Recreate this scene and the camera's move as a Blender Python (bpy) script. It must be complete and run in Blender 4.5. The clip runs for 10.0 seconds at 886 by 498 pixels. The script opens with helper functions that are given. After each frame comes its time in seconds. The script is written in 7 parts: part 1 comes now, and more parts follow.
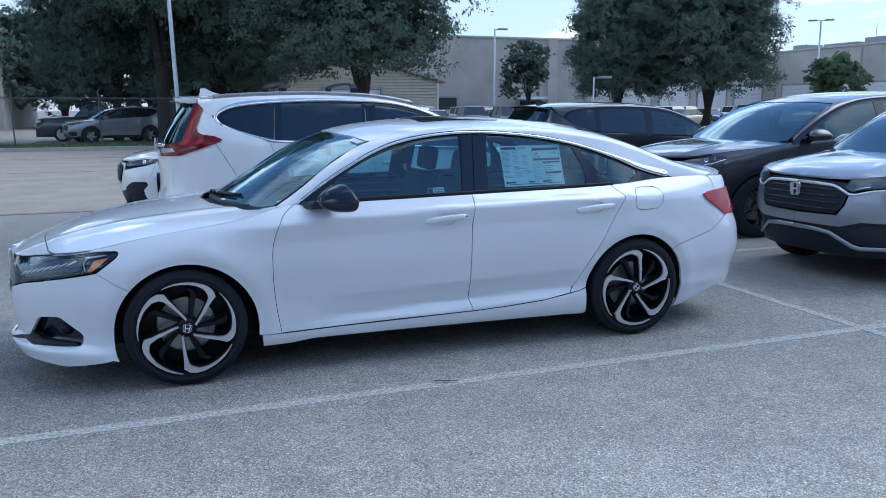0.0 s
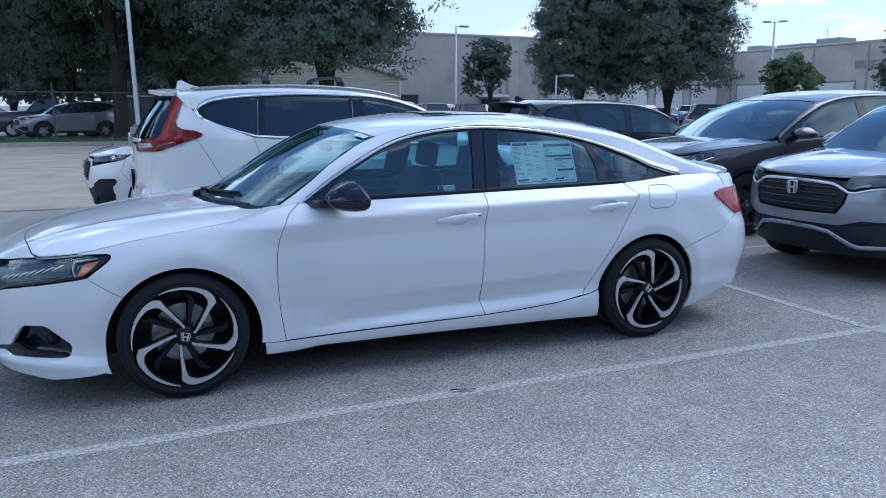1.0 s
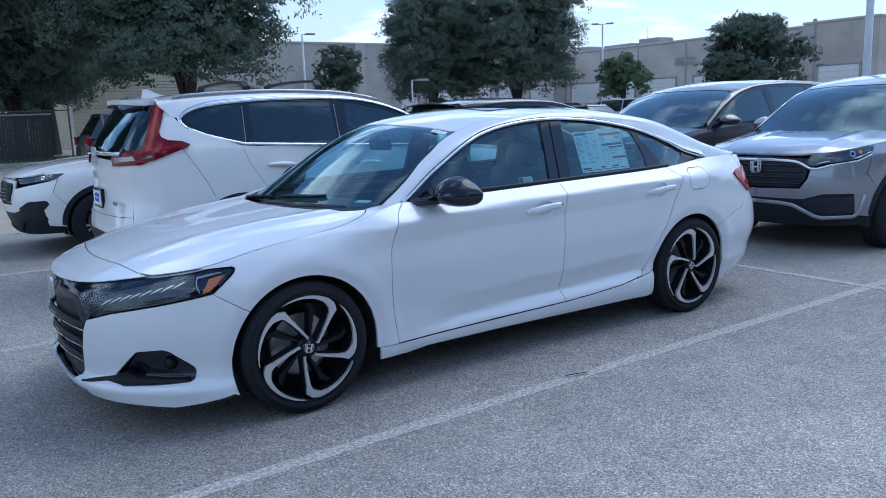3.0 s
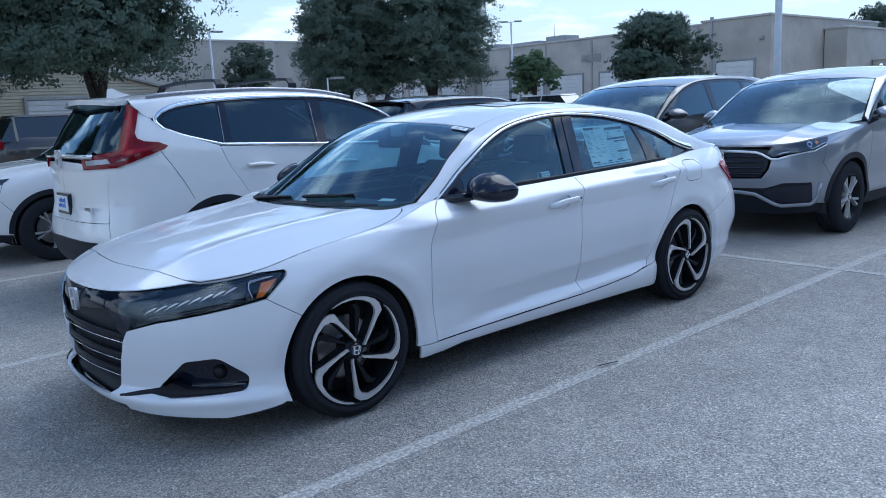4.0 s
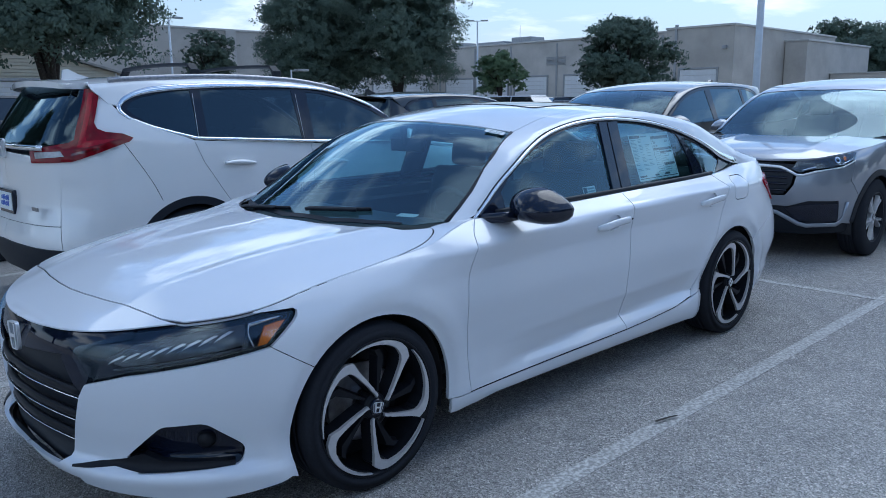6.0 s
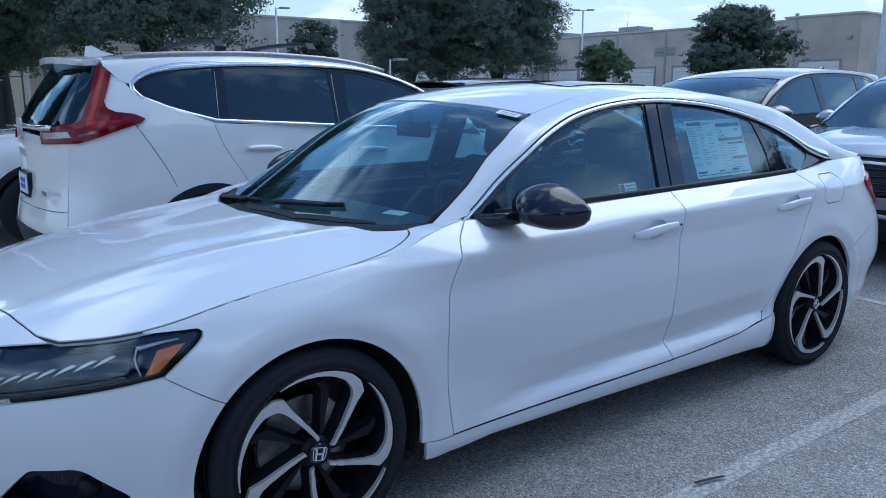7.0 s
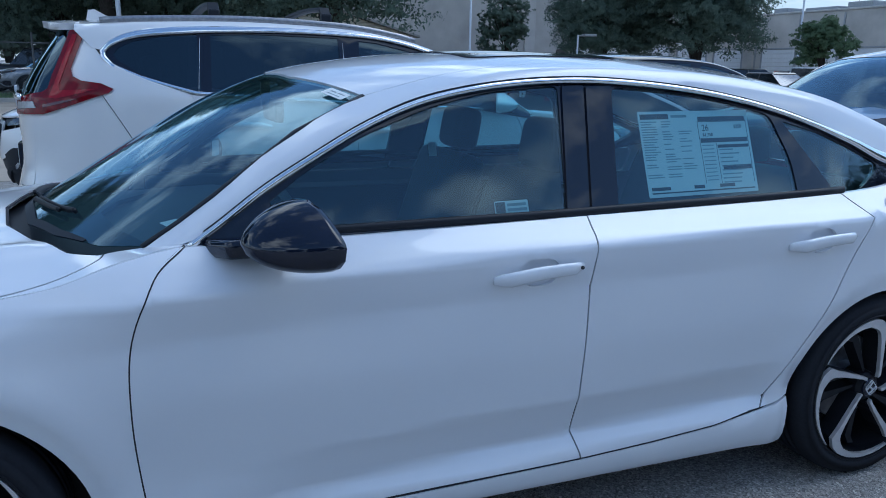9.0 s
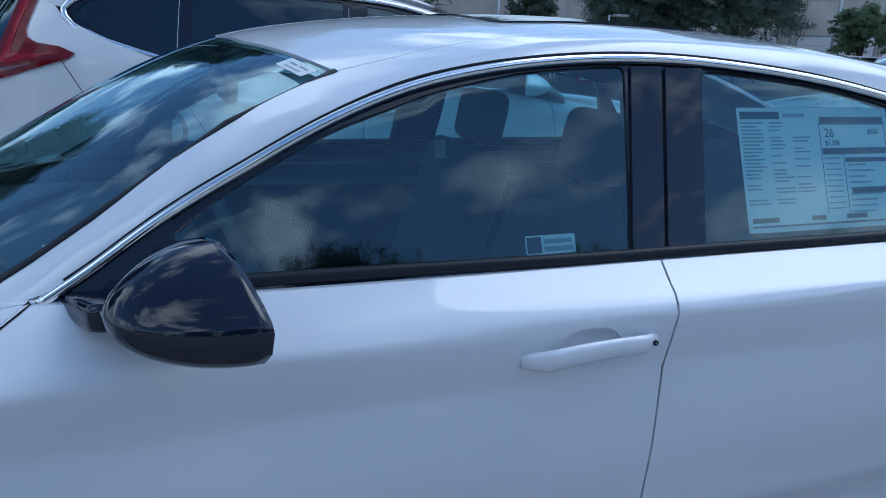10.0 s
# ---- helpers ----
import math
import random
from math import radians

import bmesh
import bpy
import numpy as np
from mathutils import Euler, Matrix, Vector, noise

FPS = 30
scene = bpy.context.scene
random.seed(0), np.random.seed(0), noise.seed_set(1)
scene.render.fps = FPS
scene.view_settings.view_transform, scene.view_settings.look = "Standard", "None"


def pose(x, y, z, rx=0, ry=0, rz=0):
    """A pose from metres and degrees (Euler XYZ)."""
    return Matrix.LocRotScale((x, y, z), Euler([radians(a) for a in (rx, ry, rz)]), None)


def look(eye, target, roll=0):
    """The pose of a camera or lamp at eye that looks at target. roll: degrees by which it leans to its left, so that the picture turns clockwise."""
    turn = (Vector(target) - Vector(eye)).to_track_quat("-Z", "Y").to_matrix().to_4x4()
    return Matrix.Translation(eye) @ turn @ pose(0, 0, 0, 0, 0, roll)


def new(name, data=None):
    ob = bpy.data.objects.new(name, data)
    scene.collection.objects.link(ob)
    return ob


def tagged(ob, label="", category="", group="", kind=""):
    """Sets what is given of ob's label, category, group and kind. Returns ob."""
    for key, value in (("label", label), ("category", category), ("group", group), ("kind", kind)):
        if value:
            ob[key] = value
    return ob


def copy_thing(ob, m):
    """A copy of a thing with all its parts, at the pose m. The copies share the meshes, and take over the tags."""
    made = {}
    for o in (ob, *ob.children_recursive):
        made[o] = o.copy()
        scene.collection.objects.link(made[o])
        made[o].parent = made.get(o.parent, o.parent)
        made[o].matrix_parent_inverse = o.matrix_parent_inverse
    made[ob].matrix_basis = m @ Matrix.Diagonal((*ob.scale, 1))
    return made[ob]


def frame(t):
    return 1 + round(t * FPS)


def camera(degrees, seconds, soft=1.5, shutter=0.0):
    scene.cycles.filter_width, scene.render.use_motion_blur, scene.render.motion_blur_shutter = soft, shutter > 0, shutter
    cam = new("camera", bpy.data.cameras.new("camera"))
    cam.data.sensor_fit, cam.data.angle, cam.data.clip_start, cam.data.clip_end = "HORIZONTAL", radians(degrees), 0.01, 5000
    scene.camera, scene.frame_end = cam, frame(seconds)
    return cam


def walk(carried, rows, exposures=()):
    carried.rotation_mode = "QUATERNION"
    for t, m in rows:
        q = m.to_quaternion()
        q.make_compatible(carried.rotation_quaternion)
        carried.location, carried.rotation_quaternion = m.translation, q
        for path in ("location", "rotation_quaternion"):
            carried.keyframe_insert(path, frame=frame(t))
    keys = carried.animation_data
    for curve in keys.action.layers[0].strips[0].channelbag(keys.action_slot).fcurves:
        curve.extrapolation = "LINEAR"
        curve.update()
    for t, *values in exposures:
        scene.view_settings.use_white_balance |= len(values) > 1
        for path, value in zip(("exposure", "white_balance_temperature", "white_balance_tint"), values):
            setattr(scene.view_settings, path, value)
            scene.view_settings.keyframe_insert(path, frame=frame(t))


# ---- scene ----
cam = camera(59.1, 10.0, 0.9)
PATH = [
    (0, (-1.495, -5.268, 1.506), (-0.829, -3.415, 1.153), -0.2),
    (0.5, (-1.603, -5.144, 1.495), (-0.89, -3.31, 1.138), 0.1),
    (1, (-1.698, -4.932, 1.483), (-0.933, -3.119, 1.124), 0.2),
    (1.5, (-1.979, -4.718, 1.445), (-1.155, -2.93, 1.088), 0.0),
    (2, (-2.319, -4.665, 1.459), (-1.416, -2.915, 1.109), -0.5),
    (2.5, (-2.576, -4.487, 1.426), (-1.573, -2.792, 1.079), -1.4),
    (2.7, (-2.71, -4.389, 1.433), (-1.663, -2.72, 1.086), -1.7),
    (3.8, (-3.349, -4.02, 1.436), (-2.095, -2.504, 1.076), -2.7),
    (4, (-3.418, -3.883, 1.453), (-2.131, -2.395, 1.09), -2.7),
    (4.5, (-3.582, -3.645, 1.453), (-2.229, -2.215, 1.099), -2.3),
    (5, (-3.635, -3.445, 1.477), (-2.243, -2.052, 1.129), -1.7),
    (5.5, (-3.45, -3.275, 1.467), (-2.047, -1.892, 1.118), -1.1),
    (5.7, (-3.34, -3.205, 1.474), (-1.947, -1.816, 1.115), -0.9),
    (6.8, (-2.61, -2.864, 1.398), (-1.381, -1.337, 0.999), 0.2),
    (7, (-2.422, -2.884, 1.394), (-1.252, -1.311, 1.003), -0.0),
    (7.5, (-1.995, -2.826, 1.364), (-0.951, -1.165, 0.979), -0.1),
    (8, (-1.527, -2.818, 1.364), (-0.626, -1.075, 0.977), -0.1),
    (8.5, (-1.172, -2.828, 1.387), (-0.388, -1.036, 0.97), 0.4),
    (9, (-0.917, -2.704, 1.391), (-0.178, -0.901, 0.939), 1.1),
    (9.5, (-0.682, -2.452, 1.406), (0.033, -0.647, 0.926), 2.0),
    (10, (-0.624, -2.048, 1.371), (0.066, -0.24, 0.863), 2.9),
]
walk(cam, [(t, look(eye, target, roll)) for t, eye, target, roll in PATH], exposures=((0, 0.62, 5550, 6), (2.5, 0.58, 5530, 6), (4.5, 0.46, 5470, 6), (5.5, 0.29, 5460, 5), (7.0, 0.42, 5390, 5), (10, 0.24, 5330, 4)))


# ---- sky, sun ----
SUN = (0.6, 0.0, 0.78)
world = bpy.data.worlds.new("sky")
scene.world = world
world.use_nodes = True
wn = world.node_tree.nodes
wl = world.node_tree.links
wn.clear()


def wnode(kind, **sets):
    n = wn.new(kind)
    for k, v in sets.items():
        n.inputs[k].default_value = v
    return n


sky = wn.new("ShaderNodeTexSky")
sky.sky_type, sky.sun_disc = "NISHITA", False
sky.sun_elevation = math.asin(Vector(SUN).normalized().z)
sky.ozone_density, sky.dust_density = 1.6, 0.5
sky.sun_rotation = math.atan2(SUN[0], SUN[1])
geo = wn.new("ShaderNodeTexCoord")
split = wn.new("ShaderNodeSeparateXYZ")
wl.new(geo.outputs["Generated"], split.inputs[0])
high = wnode("ShaderNodeMath", **{})
high.operation = "MAXIMUM"
high.inputs[1].default_value = 0.0
wl.new(split.outputs["Z"], high.inputs[0])
lift = wn.new("ShaderNodeMath")
lift.operation = "ADD"
lift.inputs[1].default_value = 0.16
wl.new(high.outputs[0], lift.inputs[0])
flat = []
for axis in "XY":
    d = wn.new("ShaderNodeMath")
    d.operation = "DIVIDE"
    wl.new(split.outputs[axis], d.inputs[0])
    wl.new(lift.outputs[0], d.inputs[1])
    flat.append(d)
join = wn.new("ShaderNodeCombineXYZ")
wl.new(flat[0].outputs[0], join.inputs[0])
wl.new(flat[1].outputs[0], join.inputs[1])
join.inputs[2].default_value = 1.7
cloud = wn.new("ShaderNodeTexNoise")
cloud.inputs["Scale"].default_value = 1.7
cloud.inputs["Detail"].default_value = 9.0
cloud.inputs["Roughness"].default_value = 0.55
cloud.inputs["Distortion"].default_value = 0.25
wl.new(join.outputs[0], cloud.inputs["Vector"])
cover = wn.new("ShaderNodeValToRGB")
cover.color_ramp.elements[0].position, cover.color_ramp.elements[1].position = 0.505, 0.615
wl.new(cloud.outputs["Fac"], cover.inputs[0])
shade = wn.new("ShaderNodeTexNoise")
shade.inputs["Scale"].default_value = 5.0
shade.inputs["Detail"].default_value = 6.0
wl.new(join.outputs[0], shade.inputs["Vector"])
tone = wn.new("ShaderNodeValToRGB")
tone.color_ramp.elements[0].position, tone.color_ramp.elements[1].position = 0.3, 0.68
tone.color_ramp.elements[0].color = (7.4, 7.8, 8.2, 1)
tone.color_ramp.elements[1].color = (12.0, 12.1, 12.2, 1)
wl.new(shade.outputs["Fac"], tone.inputs[0])
mixed = wn.new("ShaderNodeMix")
mixed.data_type = "RGBA"
wl.new(cover.outputs["Color"], mixed.inputs[0])
wl.new(sky.outputs[0], mixed.inputs[6])
wl.new(tone.outputs["Color"], mixed.inputs[7])
haze = wn.new("ShaderNodeMapRange")
haze.inputs["From Min"].default_value, haze.inputs["From Max"].default_value = 0.0, 0.33
haze.inputs["To Min"].default_value, haze.inputs["To Max"].default_value = 0.92, 0.0
wl.new(high.outputs[0], haze.inputs["Value"])
misty = wn.new("ShaderNodeMix")
misty.data_type = "RGBA"
misty.inputs[7].default_value = (3.4, 3.65, 4.1, 1)
wl.new(haze.outputs[0], misty.inputs[0])
wl.new(mixed.outputs[2], misty.inputs[6])
back = wn.new("ShaderNodeBackground")
back.inputs["Strength"].default_value = 0.138
wl.new(misty.outputs[2], back.inputs["Color"])
wout = wn.new("ShaderNodeOutputWorld")
wl.new(back.outputs[0], wout.inputs["Surface"])

sun = new("sun", bpy.data.lights.new("sun", "SUN"))
sun.data.energy, sun.data.angle, sun.data.color = 0.7, radians(40), (1.0, 0.96, 0.9)
sun.matrix_world = look(Vector(SUN) * 60, (0, 0, 0))


# ---- materials ----
class Mat:
    """A node material on one Principled shader."""

    def __init__(self, name, color=(0.5, 0.5, 0.5), rough=0.5, metal=0.0, **more):
        self.m = bpy.data.materials.new(name)
        self.m.use_nodes = True
        self.n, self.l = self.m.node_tree.nodes, self.m.node_tree.links
        self.p = self.n["Principled BSDF"]
        self.p.inputs["Base Color"].default_value = (*color, 1)
        self.p.inputs["Roughness"].default_value = rough
        self.p.inputs["Metallic"].default_value = metal
        for k, v in more.items():
            self.p.inputs[k.replace("_", " ")].default_value = v

    def coords(self, world_space=False):
        if world_space:
            return self.n.new("ShaderNodeNewGeometry").outputs["Position"]
        return self.n.new("ShaderNodeTexCoord").outputs["Object"]

    def noise(self, scale, detail=4.0, rough=0.55, world_space=False, stretch=None):
        t = self.n.new("ShaderNodeTexNoise")
        t.inputs["Scale"].default_value, t.inputs["Detail"].default_value, t.inputs["Roughness"].default_value = scale, detail, rough
        src = self.coords(world_space)
        if stretch:
            mp = self.n.new("ShaderNodeMapping")
            mp.inputs["Scale"].default_value = stretch
            self.l.new(src, mp.inputs[0])
            src = mp.outputs[0]
        self.l.new(src, t.inputs["Vector"])
        return t.outputs["Fac"]

    def ramp(self, src, stops):
        r = self.n.new("ShaderNodeValToRGB")
        e = r.color_ramp.elements
        while len(e) < len(stops):
            e.new(0.5)
        for el, (pos, col) in zip(e, stops):
            el.position = pos
            el.color = (*col, 1) if len(col) == 3 else col
        self.l.new(src, r.inputs[0])
        return r.outputs["Color"]

    def mix(self, a, b, fac, mode="MIX"):
        m = self.n.new("ShaderNodeMix")
        m.data_type, m.blend_type = "RGBA", mode
        for value, slot in ((fac, 0), (a, 6), (b, 7)):
            if isinstance(value, (int, float)):
                m.inputs[slot].default_value = value
            elif isinstance(value, tuple):
                m.inputs[slot].default_value = (*value, 1)
            else:
                self.l.new(value, m.inputs[slot])
        return m.outputs[2]

    def base(self, src):
        self.l.new(src, self.p.inputs["Base Color"])
        return self

    def roughness(self, src, lo, hi):
        r = self.n.new("ShaderNodeMapRange")
        r.inputs["To Min"].default_value, r.inputs["To Max"].default_value = lo, hi
        self.l.new(src, r.inputs["Value"])
        self.l.new(r.outputs[0], self.p.inputs["Roughness"])
        return self

    def bump(self, src, dist=0.002, strength=0.5):
        b = self.n.new("ShaderNodeBump")
        b.inputs["Distance"].default_value, b.inputs["Strength"].default_value = dist, strength
        self.l.new(src, b.inputs["Height"])
        self.l.new(b.outputs[0], self.p.inputs["Normal"])
        return self


def paint(name, color, rough=0.35, metal=0.0, dust=0.03, under=0.5, coat=1.5):
    m = Mat(name, color, rough, metal, Coat_Weight=1.0, Coat_Roughness=0.015, Coat_IOR=coat, Specular_IOR_Level=under)
    d = m.noise(1.7, 5)
    dusty = tuple(c * (1 - dust) + 0.4 * dust for c in color)
    m.base(m.mix(color, dusty, d))
    f = m.noise(900, 2)
    m.bump(f, 0.0002, 0.02)
    return m.m


def glass(name, tint, gloss=0.045):
    """Thin glass: it tints what lies behind and mirrors more towards grazing; gloss is its mirror share face on."""
    m = Mat(name)
    n, l = m.n, m.l
    t = n.new("ShaderNodeBsdfTransparent")
    t.inputs[0].default_value = (*tint, 1)
    g = n.new("ShaderNodeBsdfGlossy")
    g.inputs["Roughness"].default_value = 0.0
    # reflections are coloured blue to stand in for a bluer mirrored sky
    g.inputs["Color"].default_value = (0.68, 0.88, 1.0, 1)
    f = n.new("ShaderNodeLayerWeight")
    f.inputs["Blend"].default_value = 0.5
    p = n.new("ShaderNodeMath")
    p.operation = "POWER"
    p.inputs[1].default_value = 4.0
    l.new(f.outputs["Facing"], p.inputs[0])
    r = n.new("ShaderNodeMapRange")
    r.inputs["To Min"].default_value = gloss
    l.new(p.outputs[0], r.inputs["Value"])
    mx = n.new("ShaderNodeMixShader")
    l.new(r.outputs[0], mx.inputs[0])
    l.new(t.outputs[0], mx.inputs[1])
    l.new(g.outputs[0], mx.inputs[2])
    l.new(mx.outputs[0], n["Material Output"].inputs["Surface"])
    return m.m


def plain(name, color, rough=0.5, metal=0.0, vary=0.12, scale=40.0, relief=0.0, **more):
    m = Mat(name, color, rough, metal, **more)
    s = m.noise(scale, 4)
    lo, hi = tuple(c * (1 - vary) for c in color), tuple(min(1, c * (1 + vary)) for c in color)
    m.base(m.ramp(s, [(0.3, lo), (0.7, hi)]))
    if relief:
        m.bump(s, relief, 0.6)
    return m.m


WHITE = paint("pearl_white_paint", (0.71, 0.735, 0.785), 0.45, 0.05, under=0.25, coat=1.6)
CLEARWHITE = paint("clear_white_paint", (0.8, 0.8, 0.8), 0.4, 0.06, coat=1.6)
SILVER = paint("silver_paint", (0.27, 0.29, 0.335), 0.34, 0.6, coat=1.6)
BROWN = paint("dark_bronze_paint", (0.042, 0.037, 0.042), 0.3, 0.2)
BLACKPAINT = paint("black_paint", (0.008, 0.010, 0.014), 0.3, dust=0.004)
# the next three blacks carry the sky's blue cast in their base colour
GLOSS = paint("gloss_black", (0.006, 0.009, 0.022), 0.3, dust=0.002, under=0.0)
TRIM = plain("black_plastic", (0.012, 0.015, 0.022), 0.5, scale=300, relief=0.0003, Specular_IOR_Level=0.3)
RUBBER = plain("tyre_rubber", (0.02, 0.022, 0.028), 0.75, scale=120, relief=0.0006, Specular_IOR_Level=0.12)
CHROME = plain("chrome", (0.82, 0.83, 0.85), 0.08, 1.0, vary=0.03)
BRIGHT = plain("bright_trim", (0.8, 0.81, 0.83), 0.3, 0.6, vary=0.03)
MACHINED = plain("machined_alloy", (0.58, 0.58, 0.60), 0.3, 0.55, vary=0.05, scale=60)
SATIN = plain("satin_black", (0.012, 0.013, 0.017), 0.35, Specular_IOR_Level=0.14)
DARKALLOY = plain("dark_alloy", (0.10, 0.10, 0.11), 0.4, 0.6, vary=0.1)
LAMPIN = plain("lamp_housing", (0.06, 0.063, 0.074), 0.3, 0.5, vary=0.3, scale=30)
STEEL = plain("brake_steel", (0.34, 0.34, 0.36), 0.4, 1.0, vary=0.2)
SIDEGLASS = glass("side_glass", (0.44, 0.66, 0.71), 0.085)
SCREEN = glass("windscreen_glass", (0.5, 0.71, 0.75), 0.12)
PRIVACY = glass("privacy_glass", (0.05, 0.06, 0.075), 0.08)
LENS = glass("lamp_lens", (0.9, 0.92, 0.95))
REDLENS = plain("red_lamp_lens", (0.17, 0.0015, 0.008), 0.22, vary=0.3, scale=25, Coat_Weight=0.5, Specular_IOR_Level=0.08)
REDGLOW = plain("bright_red_lens", (0.33, 0.004, 0.016), 0.2, vary=0.15, scale=60, Coat_Weight=0.5, Specular_IOR_Level=0.08)
REDDARK = plain("dark_red_lens", (0.10, 0.002, 0.006), 0.08, vary=0.2, scale=60, Coat_Weight=1.0)
AMBER = plain("amber_reflector", (0.6, 0.16, 0.02), 0.15, vary=0.2, scale=80, Coat_Weight=1.0)
REFLECT = plain("lamp_reflector", (0.7, 0.72, 0.76), 0.12, 1.0, vary=0.1)
LINER = plain("grey_headliner", (0.10, 0.105, 0.11), 0.9, scale=150)
SEAT = plain("dark_cloth", (0.05, 0.056, 0.062), 0.85, scale=200, relief=0.0005)
DASH = plain("dashboard_vinyl", (0.055, 0.06, 0.065), 0.6, scale=250, relief=0.0003)
PAPER = plain("paper", (0.74, 0.78, 0.78), 0.6, vary=0.03)
INK = plain("print_ink", (0.3, 0.35, 0.38), 0.6)
UNDER = plain("underbody", (0.024, 0.025, 0.03), 0.9)


# ---- shape helpers ----
def pch(xs, ys):
    """A smooth curve through (xs, ys) that never overshoots."""
    xs, ys = np.asarray(xs, float), np.asarray(ys, float)
    h, d = np.diff(xs), np.diff(ys) / np.diff(xs)
    m = np.zeros_like(ys)
    m[0], m[-1] = d[0], d[-1]
    for i in range(1, len(xs) - 1):
        if d[i - 1] * d[i] > 0:
            w1, w2 = 2 * h[i] + h[i - 1], h[i] + 2 * h[i - 1]
            m[i] = (w1 + w2) / (w1 / d[i - 1] + w2 / d[i])

    def f(x):
        x = np.clip(np.asarray(x, float), xs[0], xs[-1])
        i = np.clip(np.searchsorted(xs, x) - 1, 0, len(h) - 1)
        t = (x - xs[i]) / h[i]
        return ((1 + 2 * t) * (1 - t) ** 2 * ys[i] + t * (1 - t) ** 2 * h[i] * m[i] + t * t * (3 - 2 * t) * ys[i + 1] + t * t * (t - 1) * h[i] * m[i + 1])

    return f


def chain(pts, n=24):
    """A smooth curve through points of a plane, with n steps between two of them."""
    p = np.asarray(pts, float)
    u = np.concatenate(([0], np.cumsum(np.linalg.norm(np.diff(p, axis=0), axis=1))))
    m = np.zeros_like(p)
    m[1:-1] = (p[2:] - p[:-2]) / (u[2:] - u[:-2])[:, None]
    m[0], m[-1] = (p[1] - p[0]) / (u[1] - u[0]), (p[-1] - p[-2]) / (u[-1] - u[-2])
    out = []
    for i in range(len(p) - 1):
        h = u[i + 1] - u[i]
        for t in np.arange(n) / n:
            out.append((1 + 2 * t) * (1 - t) ** 2 * p[i] + t * (1 - t) ** 2 * h * m[i] + t * t * (3 - 2 * t) * p[i + 1] + t * t * (t - 1) * h * m[i + 1])
    return np.array(out + [p[-1]])


def rounded(pts, seg=6):
    """A closed outline; a third value on a corner is its radius."""
    out = []
    n = len(pts)
    for i in range(n):
        p = np.array(pts[i][:2], float)
        r = pts[i][2] if len(pts[i]) > 2 else 0
        if not r:
            out.append(p)
            continue
        a, b = np.array(pts[i - 1][:2], float), np.array(pts[(i + 1) % n][:2], float)
        la, lb = np.linalg.norm(a - p), np.linalg.norm(b - p)
        pa, pb = p + (a - p) * min(0.49, r / la), p + (b - p) * min(0.49, r / lb)
        for t in np.linspace(0, 1, seg + 1):
            out.append((1 - t) ** 2 * pa + 2 * t * (1 - t) * p + t * t * pb)
    return np.array(out)


def arc(cx, cy, r, a0, a1, n=20):
    return [(cx + r * math.cos(radians(a)), cy + r * math.sin(radians(a))) for a in np.linspace(a0, a1, n)]


def area2(o):
    return float(np.sum(o[:, 0] * np.roll(o[:, 1], -1) - o[:, 1] * np.roll(o[:, 0], -1)))


def dense(o, step):
    o = np.asarray(o, float)[:, :2]
    if area2(o) < 0:
        o = o[::-1]
    out = []
    for a, b in zip(o, np.roll(o, -1, axis=0)):
        k = max(1, int(math.ceil(np.linalg.norm(b - a) / step)))
        if np.linalg.norm(b - a) < 1e-5:
            continue
        out += [a + (b - a) * i / k for i in range(k)]
    return np.array(out)


def shrink(o, gap):
    e = np.roll(o, -1, axis=0) - o
    e /= np.linalg.norm(e, axis=1)[:, None] + 1e-12
    n = np.stack([-e[:, 1], e[:, 0]], 1)
    v = n + np.roll(n, 1, axis=0)
    v /= np.maximum(np.sum(v * v, axis=1) / 2, 0.4)[:, None]
    return o + v * gap


def inside(p, o):
    x, y = p[:, 0][:, None], p[:, 1][:, None]
    a, b = o, np.roll(o, -1, axis=0)
    cross = (a[:, 1] > y) != (b[:, 1] > y)
    with np.errstate(divide="ignore", invalid="ignore"):
        xi = a[:, 0] + (y - a[:, 1]) / (b[:, 1] - a[:, 1]) * (b[:, 0] - a[:, 0])
    return (np.sum(cross & (x < xi), axis=1) % 2) == 1


def edge_distance(p, o):
    a, b = o, np.roll(o, -1, axis=0)
    d = b - a
    best = np.full(len(p), 9.0)
    for i in range(len(o)):
        t = np.clip(((p - a[i]) @ d[i]) / (d[i] @ d[i] + 1e-12), 0, 1)
        best = np.minimum(best, np.linalg.norm(p - a[i] - t[:, None] * d[i], axis=1))
    return best


def put(name, me, material, parent=None, label=""):
    ob = new(name, me)
    if material:
        me.materials.append(material)
    if parent is not None:
        ob.parent = parent
    return tagged(ob, label)


def part(name, bm, material, parent, label="", smooth=False):
    me = bpy.data.meshes.new(name)
    if smooth:
        for f in bm.faces:
            f.smooth = True
    bm.to_mesh(me)
    bm.free()
    return put(name, me, material, parent, label)


